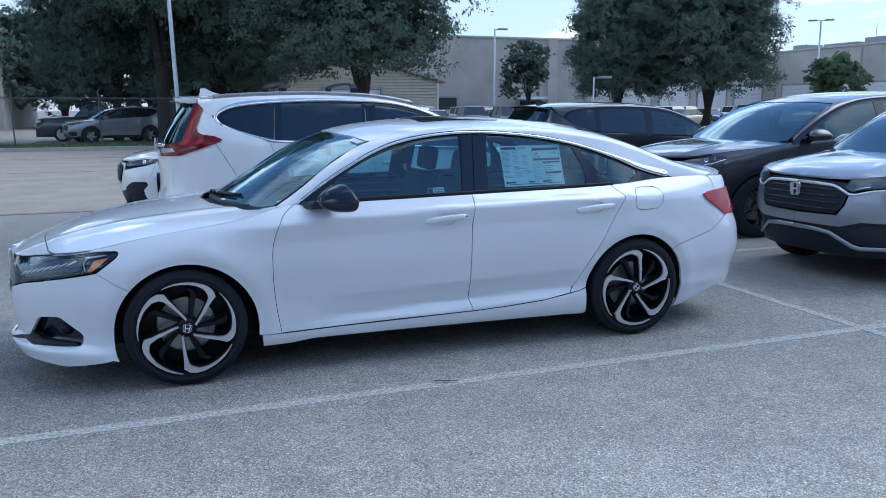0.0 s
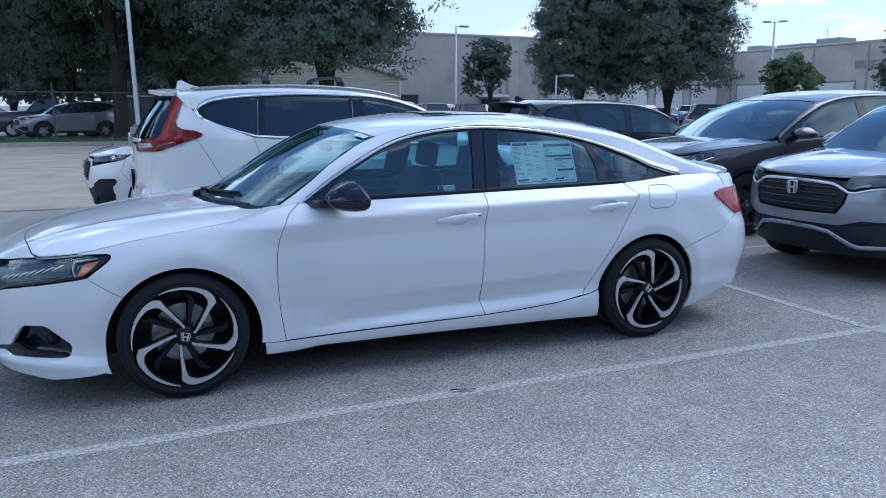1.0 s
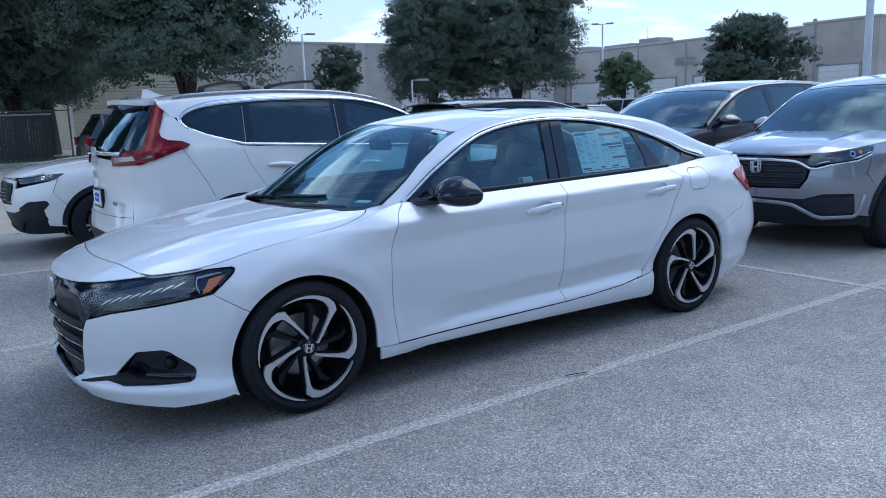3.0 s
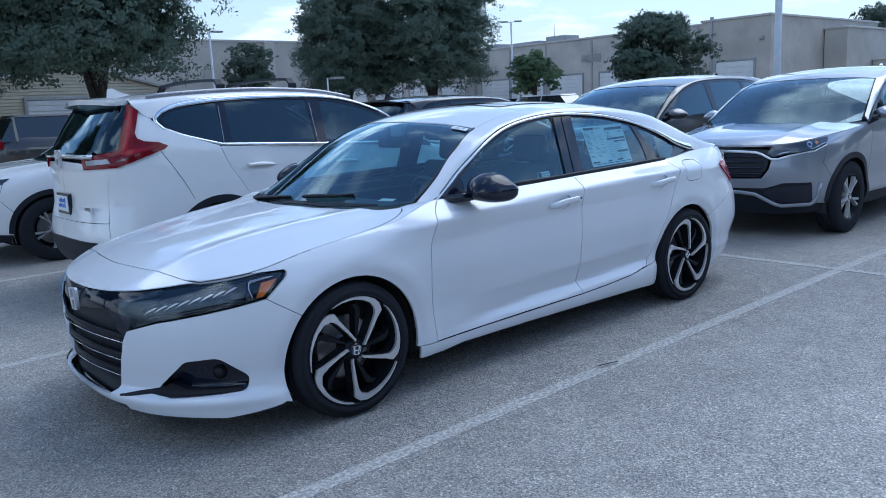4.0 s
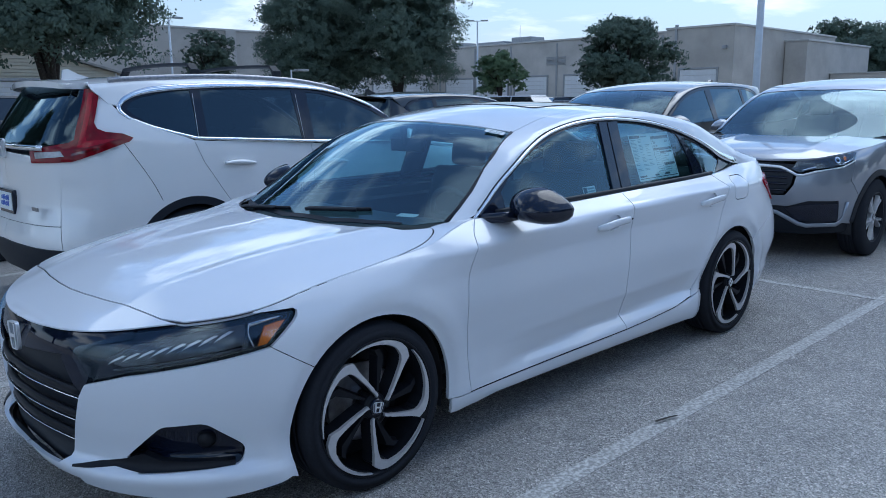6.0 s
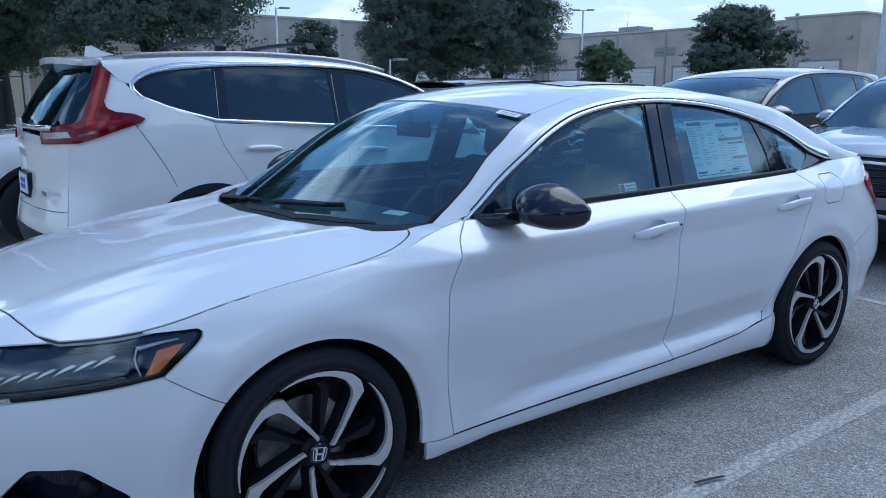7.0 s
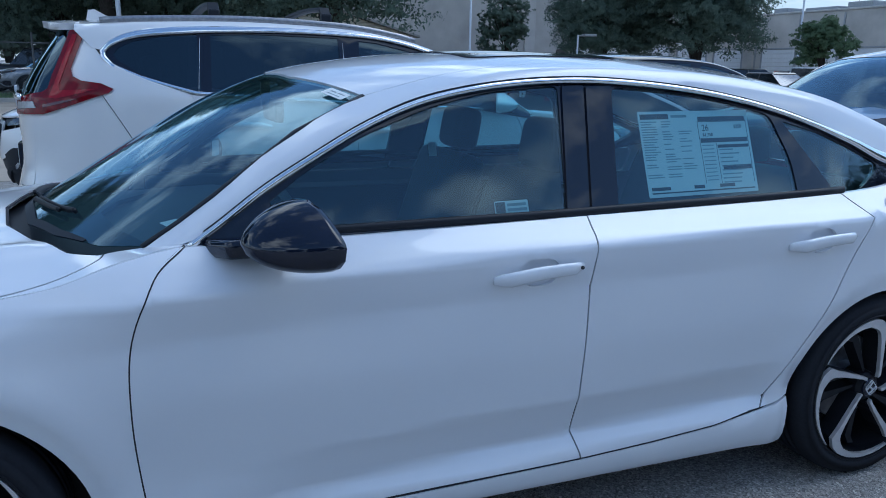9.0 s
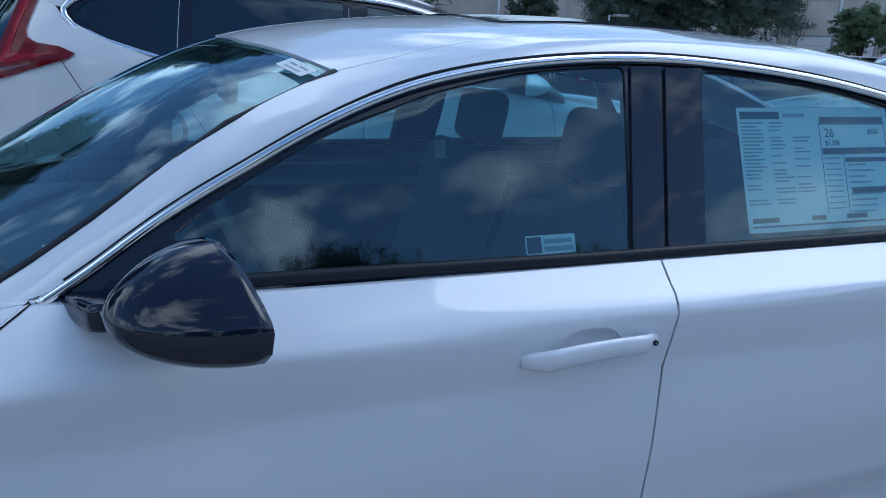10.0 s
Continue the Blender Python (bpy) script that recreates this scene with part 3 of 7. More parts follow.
# ---- the white saloon ----
def saloon():
    car = tagged(new("sedan"), "pearl white sedan with black and silver wheels and a window sticker", "car")
    wall = Wall(
        [(-2.405, 0), (-2.39, .2), (-2.335, .42), (-2.225, .63), (-2.06, .80), (-1.88, .893), (-1.6, .925), (-1.2, .93), (0, .925), (1.2, .93), (1.6, .925), (1.95, .89), (2.265, .815), (2.45, .675), (2.525, .41), (2.55, 0)],
        [.10, .18, .22, .27, .31, .40, .52, .66, .78, .86, .90, .94, .965, 1.0, 1.06],
        [(-2.95, (.12, .045, .03, .035, .025, .01, .0, .02, .09, .2, .3, .4, .45, .5, .6)),
         (-2.35, (.05, .004, .0, .028, .026, .01, .0, .018, .105, .18, .25, .3, .35, .4, .5)),
         (-2.0, (.03, .004, .0, .028, .03, .014, .0, .008, .072, .165, .22, .26, .3, .34, .4)),
         (-1.6, (.03, .01, .008, .012, .016, .008, .0, .004, .036, .10, .16, .2, .25, .3, .4)),
         ] + [
         (-1.2, (.06, .035, .028, .024, .022, .012, .004, .0, .014, .045, .085, .13, .18, .22, .3)),
         (-.85, (.09, .05, .03, .026, .028, .028, .015, .0, .005, .007, .018, .06, .098, .15, .22)),
         (.2, (.09, .05, .022, .014, .016, .018, .010, .0, .002, .006, .010, .018, .05, .1, .16)),
         (.9, (.09, .05, .024, .016, .014, .022, .013, .0, .002, .006, .010, .018, .048, .095, .16)),
         ] + [
         (1.42, (.07, .035, .03, .026, .02, .012, .002, .0, .01, .012, .014, .022, .05, .09, .17)),
         (1.9, (.11, .06, .045, .035, .022, .01, .004, .008, .02, .034, .042, .056, .075, .1, .17)),
         (2.3, (.14, .09, .07, .055, .045, .02, .0, .01, .045, .07, .085, .1, .11, .12, .16)),
         (3.2, (.18, .11, .09, .07, .05, .02, .0, .02, .07, .11, .12, .13, .13, .13, .15))])
    # the crisp line under the windows and the flare over the sill
    wall.folds = [(pch([-1.4, -.94, -.69, -.41, -.05, .5, 1.2, 1.5], [.845, .87, .889, .9, .911, .925, .945, .95]), pch([-1.5, -1.1, -.9, 1.0, 1.5], [0, -.010, -.023, -.018, 0]), .035, .11),
                  (pch([-.8, -.4, .3, .9, 1.1], [.30, .328, .352, .366, .37]), pch([-.78, -.5, .3, .9, 1.02], [0, .026, .038, .034, .012]), .12, .055),
                  (pch([-3.0, -2.5, -2.0], [.235, .25, .255]), pch([-2.9, -2.6, -2.1, -1.86], [-.012, -.024, -.022, 0]), .018, .07)]
    dome = Dome(
        pch([-1.32, -1.22, -.45, -.3, 0, .35, .7, 1.0, 1.3, 1.6, 1.9, 2.12, 2.3, 2.47], [.885, .945, 1.368, 1.4, 1.436, 1.452, 1.447, 1.427, 1.39, 1.315, 1.21, 1.13, 1.085, 1.07]),
        pch([-1.3, -.8, -.28, .1, .5, 1.2, 1.8, 2.2, 2.5], [.2, .34, .24, .14, .12, .15, .2, .12, .1]),
        pch([-1.2, -.8, -.4, .3, 1.2, 1.6, 1.8, 2.1, 2.5], [.79, .80, .825, .83, .81, .76, .74, .735, .69]),
        .37, -1.32, 2.47)
    E = lambda s: float(shoulder(s))
    sc = wall.s0
    shoulder = pch([sc, -2.55, -2.22, -1.9, -1.6, -1.3, -1.1, -.95, -.8, .3, 1.3, 1.8, 2.1, 2.35, wall.s1], [.70, .712, .745, .778, .833, .875, .902, .946, .972, .995, 1.015, 1.045, 1.045, 1.035, 1.03])
    s_gr = wall.s_at(y=.47)
    s_lo = wall.s_at(y=.36)
    top = lambda a, b, n=14: [(s, E(s)) for s in np.linspace(a, b, n)]
    fa, ra = (-1.41, .302, .383), (1.448, .302, .383)
    wall.arches = [fa, ra]

    # outer panels
    back_seam = [(1.27, 1.012)] + [tuple(q) for q in chain([(1.335, .942), (1.29, .875), (1.15, .65), (1.03, .47), (.945, .33)], 6)]
    seam = [tuple(q) for q in chain([(-.905, .25), (-.93, .42), (-.943, .61), (-.932, .78), (-.875, .915), (-.80, .972)], 6)]
    fender = rounded([*arc(*fa, 138, -8, 26), *seam] + top(-.82, -1.9, 18) + [(-1.9, .772), (-1.753, .773), (-1.739, .765), (-1.743, .750), (-1.758, .734), (-1.855, .663)])
    bumper_half = [*arc(*fa, 200, 138, 12), (-1.855, .663), (-2.1, .625), (-2.35, .585), (s_gr, .545), (s_gr - .03, .50), (s_lo - .01, .26), (s_lo - .05, .235)]
    fog = [(wall.s_at(y=.585), .292), (wall.s_at(y=.70), .412, .02), (wall.s_at(y=.80), .424, .03), (wall.s_at(y=.868), .325, .03), (wall.s_at(y=.86), .268, .02), (wall.s_at(y=.635), .252)]
    for sg in (-1, 1):
        W, D = wall.side(sg), dome.side(sg)
        panel("fender", W, fender, WHITE, car, gap=.0013, step=.024)
        half = bumper_half + [(sc, .222), (sc, .198), (s_lo, .196), (wall.s_at(y=.41), .196), (wall.s_at(y=.42), .172), (-2.2, .158), (-2.07, .15), (-1.95, .163), (-1.8, .184)]
        panel("front_bumper", W, half, WHITE, car, holes=[rounded(fog)], gap=.0015, step=.016)
        panel("fog_recess", W, rounded(fog), GLOSS, car, off=-.05, gap=-.03, depth=.02)
        panel("fog_surround", W, rounded([(wall.s_at(y=.39), .239), (wall.s_at(y=.39), .247), (wall.s_at(y=.585), .289), (wall.s_at(y=.64), .312), (wall.s_at(y=.69), .288), (wall.s_at(y=.85), .281), (wall.s_at(y=.85), .267), (wall.s_at(y=.64), .255), (wall.s_at(y=.55), .262)]), SATIN, car, off=.003, gap=0, depth=.03)
        bm = bmesh.new()
        lathe(bm, [(.001, -.012), (.02, -.01), (.03, 0), (.032, .02)], 20)
        fl = part("fog_lamp", bm, SATIN, car, "", True)
        q = W(np.array([wall.s_at(y=.79)]), np.array([.345]), -.036)[0]
        fl.matrix_local = Matrix.Translation(q) @ pose(0, 0, 0, 0, 0, sg * 55)
        # headlamp: black housing, light blades, amber corner and clear lens
        lamp = [(-1.758, .7675), (-1.746, .763), (-1.749, .752), (-1.763, .738), (-1.858, .667), (-2.1, .63), (-2.35, .59), (s_gr + .01, .552), (s_gr - .06, .63), (s_gr - .05, .665), *[(q, E(q) - .005) for q in (-2.35, -2.22, -2.1, -2.0, -1.9)], (-1.83, .77)]
        hl = panel("headlamp", W, lamp, GLOSS, car, off=-.03, gap=0, depth=.03, label="slim headlamp with light blades and an amber corner")
        panel("lens", W, lamp, LENS, hl, off=.0, gap=.002, depth=.004)
        panel("lamp_bowl", W, rounded([(-1.93, .738, .01), (-1.945, .676, .01), (-2.36, .610, .01), (-2.44, .628, .01), (-2.33, .680, .01), (-2.1, .724, .01)]), LAMPIN, hl, off=-.022, gap=0, depth=.006)
        panel("amber_corner", W, rounded([(-1.79, .742), (-1.815, .738), (-1.865, .73), (-1.90, .672), (-1.868, .676)]), AMBER, hl, off=-.003, gap=0, depth=.01)
        strip("light_guide", W, np.array(chain([(-1.805, .752), (-1.86, .746), (-1.92, .737)], 6)), (.005, .014), .004, REFLECT, hl, off=-.012)
        strip("light_guide", W, np.array(chain([(-1.92, .737), (-1.925, .71), (-1.912, .672)], 6)), (.005, .004), .004, MACHINED, hl, off=-.012)
        for i in range(8):
            a = -1.975 - .054 * i
            z = .722 - .0108 * i
            panel("light_blade", W, [(a, z), (a - .06, z - .026), (a - .067, z - .03), (a - .044, z - .012), (a - .014, z + .001)], MACHINED, hl, off=-.014, gap=0, depth=.008)
        panel("lower_blade", W, [(-1.95, .664), (-2.4, .596), (-2.4, .6), (-1.96, .669)], LAMPIN, hl, off=-.016, gap=0, depth=.006)
        # doors
        fd = rounded([*seam, (-.4, .978), (.287, .992), (.272, .93), (.257, .81), (.25, .45), (.25, .35, .01), (.27, .275), (-.23, .268), (-.57, .26)])
        cup = lambda d0, z0: rounded([(d0 + .07, z0 + .012, .03), (d0 + .095, z0 + .047, .03), (d0 + .175, z0 + .049, .03), (d0 + .205, z0 + .015, .03), (d0 + .175, z0 - .024, .03), (d0 + .105, z0 - .026, .03)])
        door = panel("front_door", W, fd, WHITE, car, holes=[cup(-.045, .85)], step=.02, gap=.0024)
        rd = rounded([(.27, .275), (.25, .35, .01), (.25, .45), (.257, .81), (.272, .93), (.287, .992), (.95, 1.003), *back_seam, (.75, .302), (.51, .285)])
        rdoor = panel("rear_door", W, rd, WHITE, car, holes=[cup(.965, .871)], step=.02, gap=.0024)
        sill = rounded([(-1.015, .25), (-.905, .247), (-.57, .256), (-.23, .263), (.27, .2725), (.51, .2825), (.75, .2995), (.945, .327), (1.0687, .352), (1.08, .18), (-.2, .196), (-.72, .196), (-.85, .178), (-1.01, .178)])
        panel("sill", W, sill, WHITE, car)
        quarter = rounded(back_seam[::-1] + top(1.3, 2.1, 14) + [(2.16, 1.04), (2.2, .94), (2.1, .931), (2.055, .918), (2.07, .886), (2.14, .845), (2.27, .772), (2.06, .672), (1.76, .60)] + arc(*ra, 44, 172, 26))
        fuel = rounded([(1.425, .992, .055), (1.645, .992, .075), (1.63, .852, .075), (1.40, .852, .065)], 8)
        panel("quarter_panel", W, quarter, WHITE, car, holes=[fuel])
        panel("fuel_flap", W, fuel, WHITE, car, gap=.0018)
        sr = wall.s1
        rb = rounded([*arc(*ra, -24, 44, 12), (1.76, .60), (2.06, .672), (2.27, .772), (2.7, .76), (sr, .76), (sr, .22), (2.6, .24), (2.2, .27)])
        panel("rear_bumper", W, rb, WHITE, car)
        tl = rounded([(2.02, .922), (2.045, .89), (2.12, .845), (2.255, .768), (2.5, .79), (2.8, .83), (2.8, .93), (2.45, .952), (2.2, .948), (2.08, .94)])
        panel("tail_lamp", W, tl, REDGLOW, car, off=.012, depth=.03, label="red tail lamp")
        panel("boot_face", W, rounded([(2.17, 1.04), (2.2, .939), (2.45, .945), (2.8, .934), (2.8, .83), (2.5, .788), (2.27, .773), (2.7, .762), (sr, .762), (sr, 1.03), (2.5, 1.03)]), WHITE, car)
        # near-black strips sunk in the shut lines stand in for the gaps' shade
        for line in (seam, back_seam, [(.25, .36), (.25, .45), (.257, .81), (.272, .93), (.285, .985)], [(-.9, .25), (-.57, .258), (-.23, .2655), (.27, .2725), (.51, .2825), (.75, .2995), (.945, .3285), (1.06, .353)]):
            strip("door_gap_shade", W, np.array(line), .01, .002, UNDER, car, off=-.006)
        # door furniture
        for d0, d1, z0, z1, dr in ((-.045, .225, .85, .873, door), (.965, 1.245, .871, .891, rdoor)):
            bm = bmesh.new()
            n = 14
            rings = []
            for i in range(n + 1):
                t = i / n
                s, z = d0 + (d1 - d0) * t, z0 + (z1 - z0) * t + .006 * math.sin(math.pi * t)
                stand = .034 * min(1, math.sin(math.pi * min(max(t, .02), .98)) * 2.2) ** .7
                hh = .021 * min(1, math.sin(math.pi * min(max(t, .03), .97)) * 3) ** .5 - .004 * t
                c = W(np.array([s]), np.array([z]), stand)[0]
                nn = W(np.array([s]), np.array([z]), stand + .01)[0] - c
                nn /= np.linalg.norm(nn)
                rings.append([bm.verts.new(tuple(c + nn * (-.006 + .009 * math.cos(a)) + np.array([0, 0, 1]) * hh * math.sin(a))) for a in np.linspace(0, 2 * math.pi, 10, endpoint=False)])
            for a, b in zip(rings, rings[1:]):
                for i in range(10):
                    bm.faces.new((a[i], a[(i + 1) % 10], b[(i + 1) % 10], b[i]))
            bm.faces.new(rings[0])
            bm.faces.new(rings[-1][::-1])
            bmesh.ops.recalc_face_normals(bm, faces=bm.faces)
            hd = part("handle", bm, WHITE, dr, "", True)
            panel("handle_cup", W, cup(d0, z0), WHITE, dr, off=-.014, gap=-.004, depth=.002)
            bm = bmesh.new()
            lathe(bm, [(.001, -.002), (.0045, -.002), (.0055, .002)], 12)
            if dr is door:
                k = part("key_hole", bm, TRIM, dr)
                k.matrix_local = Matrix.Translation(W(np.array([d1 - .022]), np.array([z1 + .002]), .034)[0])
            else:
                bm.free()
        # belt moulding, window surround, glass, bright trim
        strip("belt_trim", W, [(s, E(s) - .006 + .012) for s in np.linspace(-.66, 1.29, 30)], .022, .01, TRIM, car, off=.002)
        arch_top = chain([(-.79, .965), (-.72, 1.01), (-.62, 1.08), (-.52, 1.14), (-.33, 1.24), (-.15, 1.305), (.07, 1.345), (.33, 1.36), (.60, 1.347), (.84, 1.318), (1.08, 1.268), (1.4, 1.17), (1.56, 1.112), (1.78, 1.057)], 8)
        low = [(1.62, 1.035), (1.45, 1.0), (1.27, .985), (.3, .965), (-.79, .945)]
        dlo = [tuple(p) for p in arch_top] + low
        fg = rounded([(-.60, .97), (-.66, 1.01), (-.52, 1.119, .02), (-.34, 1.219, .05), (-.15, 1.289, .05), (.03, 1.329, .05), (.25, 1.347, .02), (.225, .97)])
        rg = rounded([(.435, 1.344, .02), (.60, 1.337, .05), (.83, 1.308, .05), (1.035, 1.262, .03), (1.10, 1.12, .05), (1.11, .98), (.40, .97)])
        qg = rounded([(1.085, 1.243, .02), (1.40, 1.148, .04), (1.55, 1.085, .04), (1.42, 1.012, .04), (1.285, 1.005, .02)])
        Lz = lambda o: np.array(dome.by_z([tuple(q) for q in o]))
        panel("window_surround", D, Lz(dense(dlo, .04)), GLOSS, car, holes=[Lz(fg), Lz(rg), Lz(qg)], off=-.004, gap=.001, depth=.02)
        for nm, o in (("front_side_window", fg), ("rear_side_window", rg), ("quarter_window", qg)):
            g = panel(nm, D, Lz(o), SIDEGLASS, car, off=-.008, gap=-.004, depth=.003, e=.05)
            g.visible_shadow = False
        panel("sail_panel", D, Lz([(-.80, .962), (-.70, 1.022), (-.60, 1.092), (-.592, 1.03), (-.60, .975), (-.70, .962)]), GLOSS, car, off=.003, gap=0, depth=.008)
        strip("window_chrome", D, Lz(arch_top), (.016, .017, .017, .017, .018, .055), .010, CHROME, car, off=.004)
        strip("window_seal", D, Lz([(x, z + .0105) for x, z in arch_top[4:-6]]), .005, .006, TRIM, car, off=.0015)
        for x0, x1 in ((.262, .332), (.342, .43)):
            panel("pillar_cover", D, Lz([(x0, 1.345), (x1, 1.348), (x1 - .035, .985), (x0 - .035, .985)]), GLOSS, car, off=.002, gap=0, depth=.008)
        # roof rail and pillars: between the windows and the roof
        outer = [(x, z + .004) for x, z in arch_top[::-1] if x > -.77]
        inner_y = [(-.86, .80), (-.90, .765), (-.80, .745), (-.72, .73), (-.5, .665), (-.30, .60), (-.1, .585), (.3, .575), (.8, .56), (1.1, .54), (1.3, .53), (1.6, .545), (1.9, .565), (2.1, .58)]
        rail = dome.by_z([(1.9, 1.03), (1.8, 1.045)]) + dome.by_z(outer) + dome.by_y(inner_y) + dome.by_z([(2.12, 1.03)])
        panel("roof_rail", D, np.array(rail), WHITE, car, gap=.0002)
        panel("inner_pillar", D, np.array(dome.by_z([(x, z - .01) for x, z in arch_top[10:-16:4]]) + dome.by_y([(1.1, .54), (.8, .56), (.3, .575), (-.1, .585), (-.30, .60), (-.5, .66), (-.6, .69)])), LINER, car, off=-.024, gap=0, depth=.003, step=.06)
        strip("screen_seal", D, np.array(dome.by_y([(-.895, .752), (-.81, .742), (-.72, .727), (-.5, .662), (-.30, .597)])), .016, .004, TRIM, car, off=0)
    D = dome.side(-1)
    W = wall.side(-1)
    sym = lambda pts: pts + [(x, -y) for x, y in pts[::-1]]
    roof = sym([(-.465, 0.0001), (-.43, .25), (-.30, .598), (-.1, .583), (.3, .573), (.8, .558), (1.1, .538), (1.18, .53), (1.27, .3), (1.30, 0.0001)])
    hole = rounded([(.10, .40, .05), (.66, .40, .05), (.66, -.40, .05), (.10, -.40, .05)])
    panel("roof", D, np.array(dome.by_y(roof)), WHITE, car, gap=.0002, step=.045, e=.04)
    liner = sym([(-.42, 0.0001), (-.38, .25), (-.27, .56), (.3, .56), (.8, .54), (1.1, .52), (1.22, .3), (1.25, 0.0001)])
    panel("headliner", D, np.array(dome.by_y(liner)), LINER, car, off=-.03, gap=0, depth=.004, step=.08)
    panel("sunroof", D, np.array(dome.by_y([tuple(q) for q in hole])), GLOSS, car, off=.004, gap=0, depth=.006, label="dark glass sunroof panel", e=.05)
    ws = sym([(-1.215, 0.0001), (-1.18, .3), (-1.10, .50), (-.995, .66), (-.895, .748), (-.815, .738), (-.72, .722), (-.5, .657), (-.305, .59), (-.435, .25), (-.47, 0.0001)])
    g = panel("windscreen", D, np.array(dome.by_y(ws)), SCREEN, car, off=-.004, gap=.002, depth=.004, step=.05, e=.05)
    g.visible_shadow = False
    frit = sym([(-1.215, 0.0001), (-1.18, .3), (-1.10, .50), (-1.03, .61), (-1.02, .61), (-1.083, .49), (-1.158, .295), (-1.192, 0.0001)])
    panel("screen_base_band", D, np.array(dome.by_y(frit)), TRIM, car, off=.001, gap=0, depth=.004)
    rw = sym([(1.31, 0.0001), (1.28, .3), (1.2, .51), (1.6, .53), (1.9, .55), (2.08, .55), (2.12, .3), (2.13, 0.0001)])
    g = panel("rear_window", D, np.array(dome.by_y(rw)), SIDEGLASS, car, off=-.004, gap=.002, depth=.004, step=.05, e=.05)
    deck = sym([(2.14, 0.0001), (2.13, .3), (2.09, .555), (1.92, .575), (1.86, .70), (2.0, .73), (2.1, .72), (2.16, .70), (2.225, .66), (2.275, .625), (2.335, .525), (2.365, .35), (2.385, 0.0001)])
    panel("boot_lid", D, np.array(dome.by_y(deck)), WHITE, car, gap=.001)
    panel("boot_spoiler", D, np.array(dome.by_y(sym([(2.26, 0.0001), (2.25, .3), (2.19, .57), (2.22, .645), (2.30, .61), (2.36, .5), (2.395, .3), (2.41, 0.0001)]))), WHITE, car, off=.012, gap=0, depth=.03)

    # bonnet over the front: its edge is the top of the wings
    ss = np.linspace(sc, -.8, 160)
    ed = wall.side(1)(ss, shoulder(ss), 0)
    keep = np.maximum.accumulate(ed[:, 0]) <= ed[:, 0] + 1e-9
    ed = ed[keep]
    ye = lambda x: np.interp(x, ed[:, 0], ed[:, 1])
    ze = lambda x: np.interp(x, ed[:, 0], ed[:, 2])
    zmid = pch([-2.32, -2.2, -2.0, -1.7, -1.4, -1.15, -.9], [.708, .762, .828, .892, .934, .957, .965])

    def bonnet(x, y, off=0.0):
        a = np.clip(np.abs(y) / np.maximum(ye(x), .05), 0, 1.1)
        z = ze(x) + (np.maximum(zmid(x), ze(x)) - ze(x)) * (1 - a ** 2.6)
        z = z + .009 * np.exp(-((np.abs(y) - (.50 + .16 * (x + 1.6))) / .05) ** 2) * np.clip((x + 2.3) / .5, 0, 1)
        return np.stack([x, y, z + off], -1)

    edge = [(float(q[0]) + .004, float(q[1]) - .0045) for q in ed if -2.08 < q[0] < -1.26][::-1]
    bend = [tuple(q) for q in chain([(-.978, .735), (-.988, .768), (-1.02, .800), (-1.08, .826), (-1.16, .843), (-1.25, .8535)], 4)]
    edge = bend + edge[::2]
    lid = sym([(-1.265, 0.0001), (-1.23, .3), (-1.15, .5), (-1.06, .66), (-.99, .735)] + edge + [(-2.10, .62), (-2.125, .47), (-2.155, .28), (-2.17, .13), (-2.175, 0.0001)])
    panel("bonnet", bonnet, np.array([(x, y) for x, y in lid]), WHITE, car, step=.045, gap=.003)
    # a dark strip round the lid puts shade into its open gap
    strip("bonnet_gap_shade", bonnet, np.vstack([dense(lid, .03), dense(lid, .03)[:1]]), .011, .002, UNDER, car, off=-.0045)
    tip = [(float(q[0]), float(q[1]) - .003) for q in ed if -1.25 < q[0] < -.79]
    for sg in (-1, 1):
        fill = [(x + .001, y + .003) for x, y in bend[::-1]] + [(-.945, .742), (-.90, .756), (-.84, .783), (-.775, .808)] + tip[::-1]
        panel("fender_top", bonnet, np.array([(x, sg * y) for x, y in fill]), WHITE, car, gap=.001)
    nose_edge = [(float(q[0]) + .003, float(q[1]) - .003) for q in ed if q[0] < -2.08]
    nose = [(-2.175, 0.0001), (-2.17, .13), (-2.155, .28), (-2.125, .47), (-2.10, .62), (-2.082, .68)]
    panel("nose_panel", bonnet, np.array(sym(nose + nose_edge[::-1])), WHITE, car, depth=.005)
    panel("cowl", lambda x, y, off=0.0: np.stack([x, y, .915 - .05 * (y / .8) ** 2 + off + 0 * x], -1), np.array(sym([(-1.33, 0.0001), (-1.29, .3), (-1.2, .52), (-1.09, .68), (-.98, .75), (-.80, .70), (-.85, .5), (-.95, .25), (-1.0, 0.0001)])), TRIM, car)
    # grille: black bar, mesh and slats across the middle
    c2 = lambda pts: pts + [(2 * sc - s, z) for s, z in pts[::-1]]
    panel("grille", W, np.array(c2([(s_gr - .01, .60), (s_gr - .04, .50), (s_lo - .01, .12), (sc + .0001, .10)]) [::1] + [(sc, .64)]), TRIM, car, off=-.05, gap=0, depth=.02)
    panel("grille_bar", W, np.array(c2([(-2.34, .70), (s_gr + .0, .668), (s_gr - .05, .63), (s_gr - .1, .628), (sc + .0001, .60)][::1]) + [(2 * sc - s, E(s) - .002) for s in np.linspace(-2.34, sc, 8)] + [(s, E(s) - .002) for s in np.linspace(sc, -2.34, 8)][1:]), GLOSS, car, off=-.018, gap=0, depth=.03)
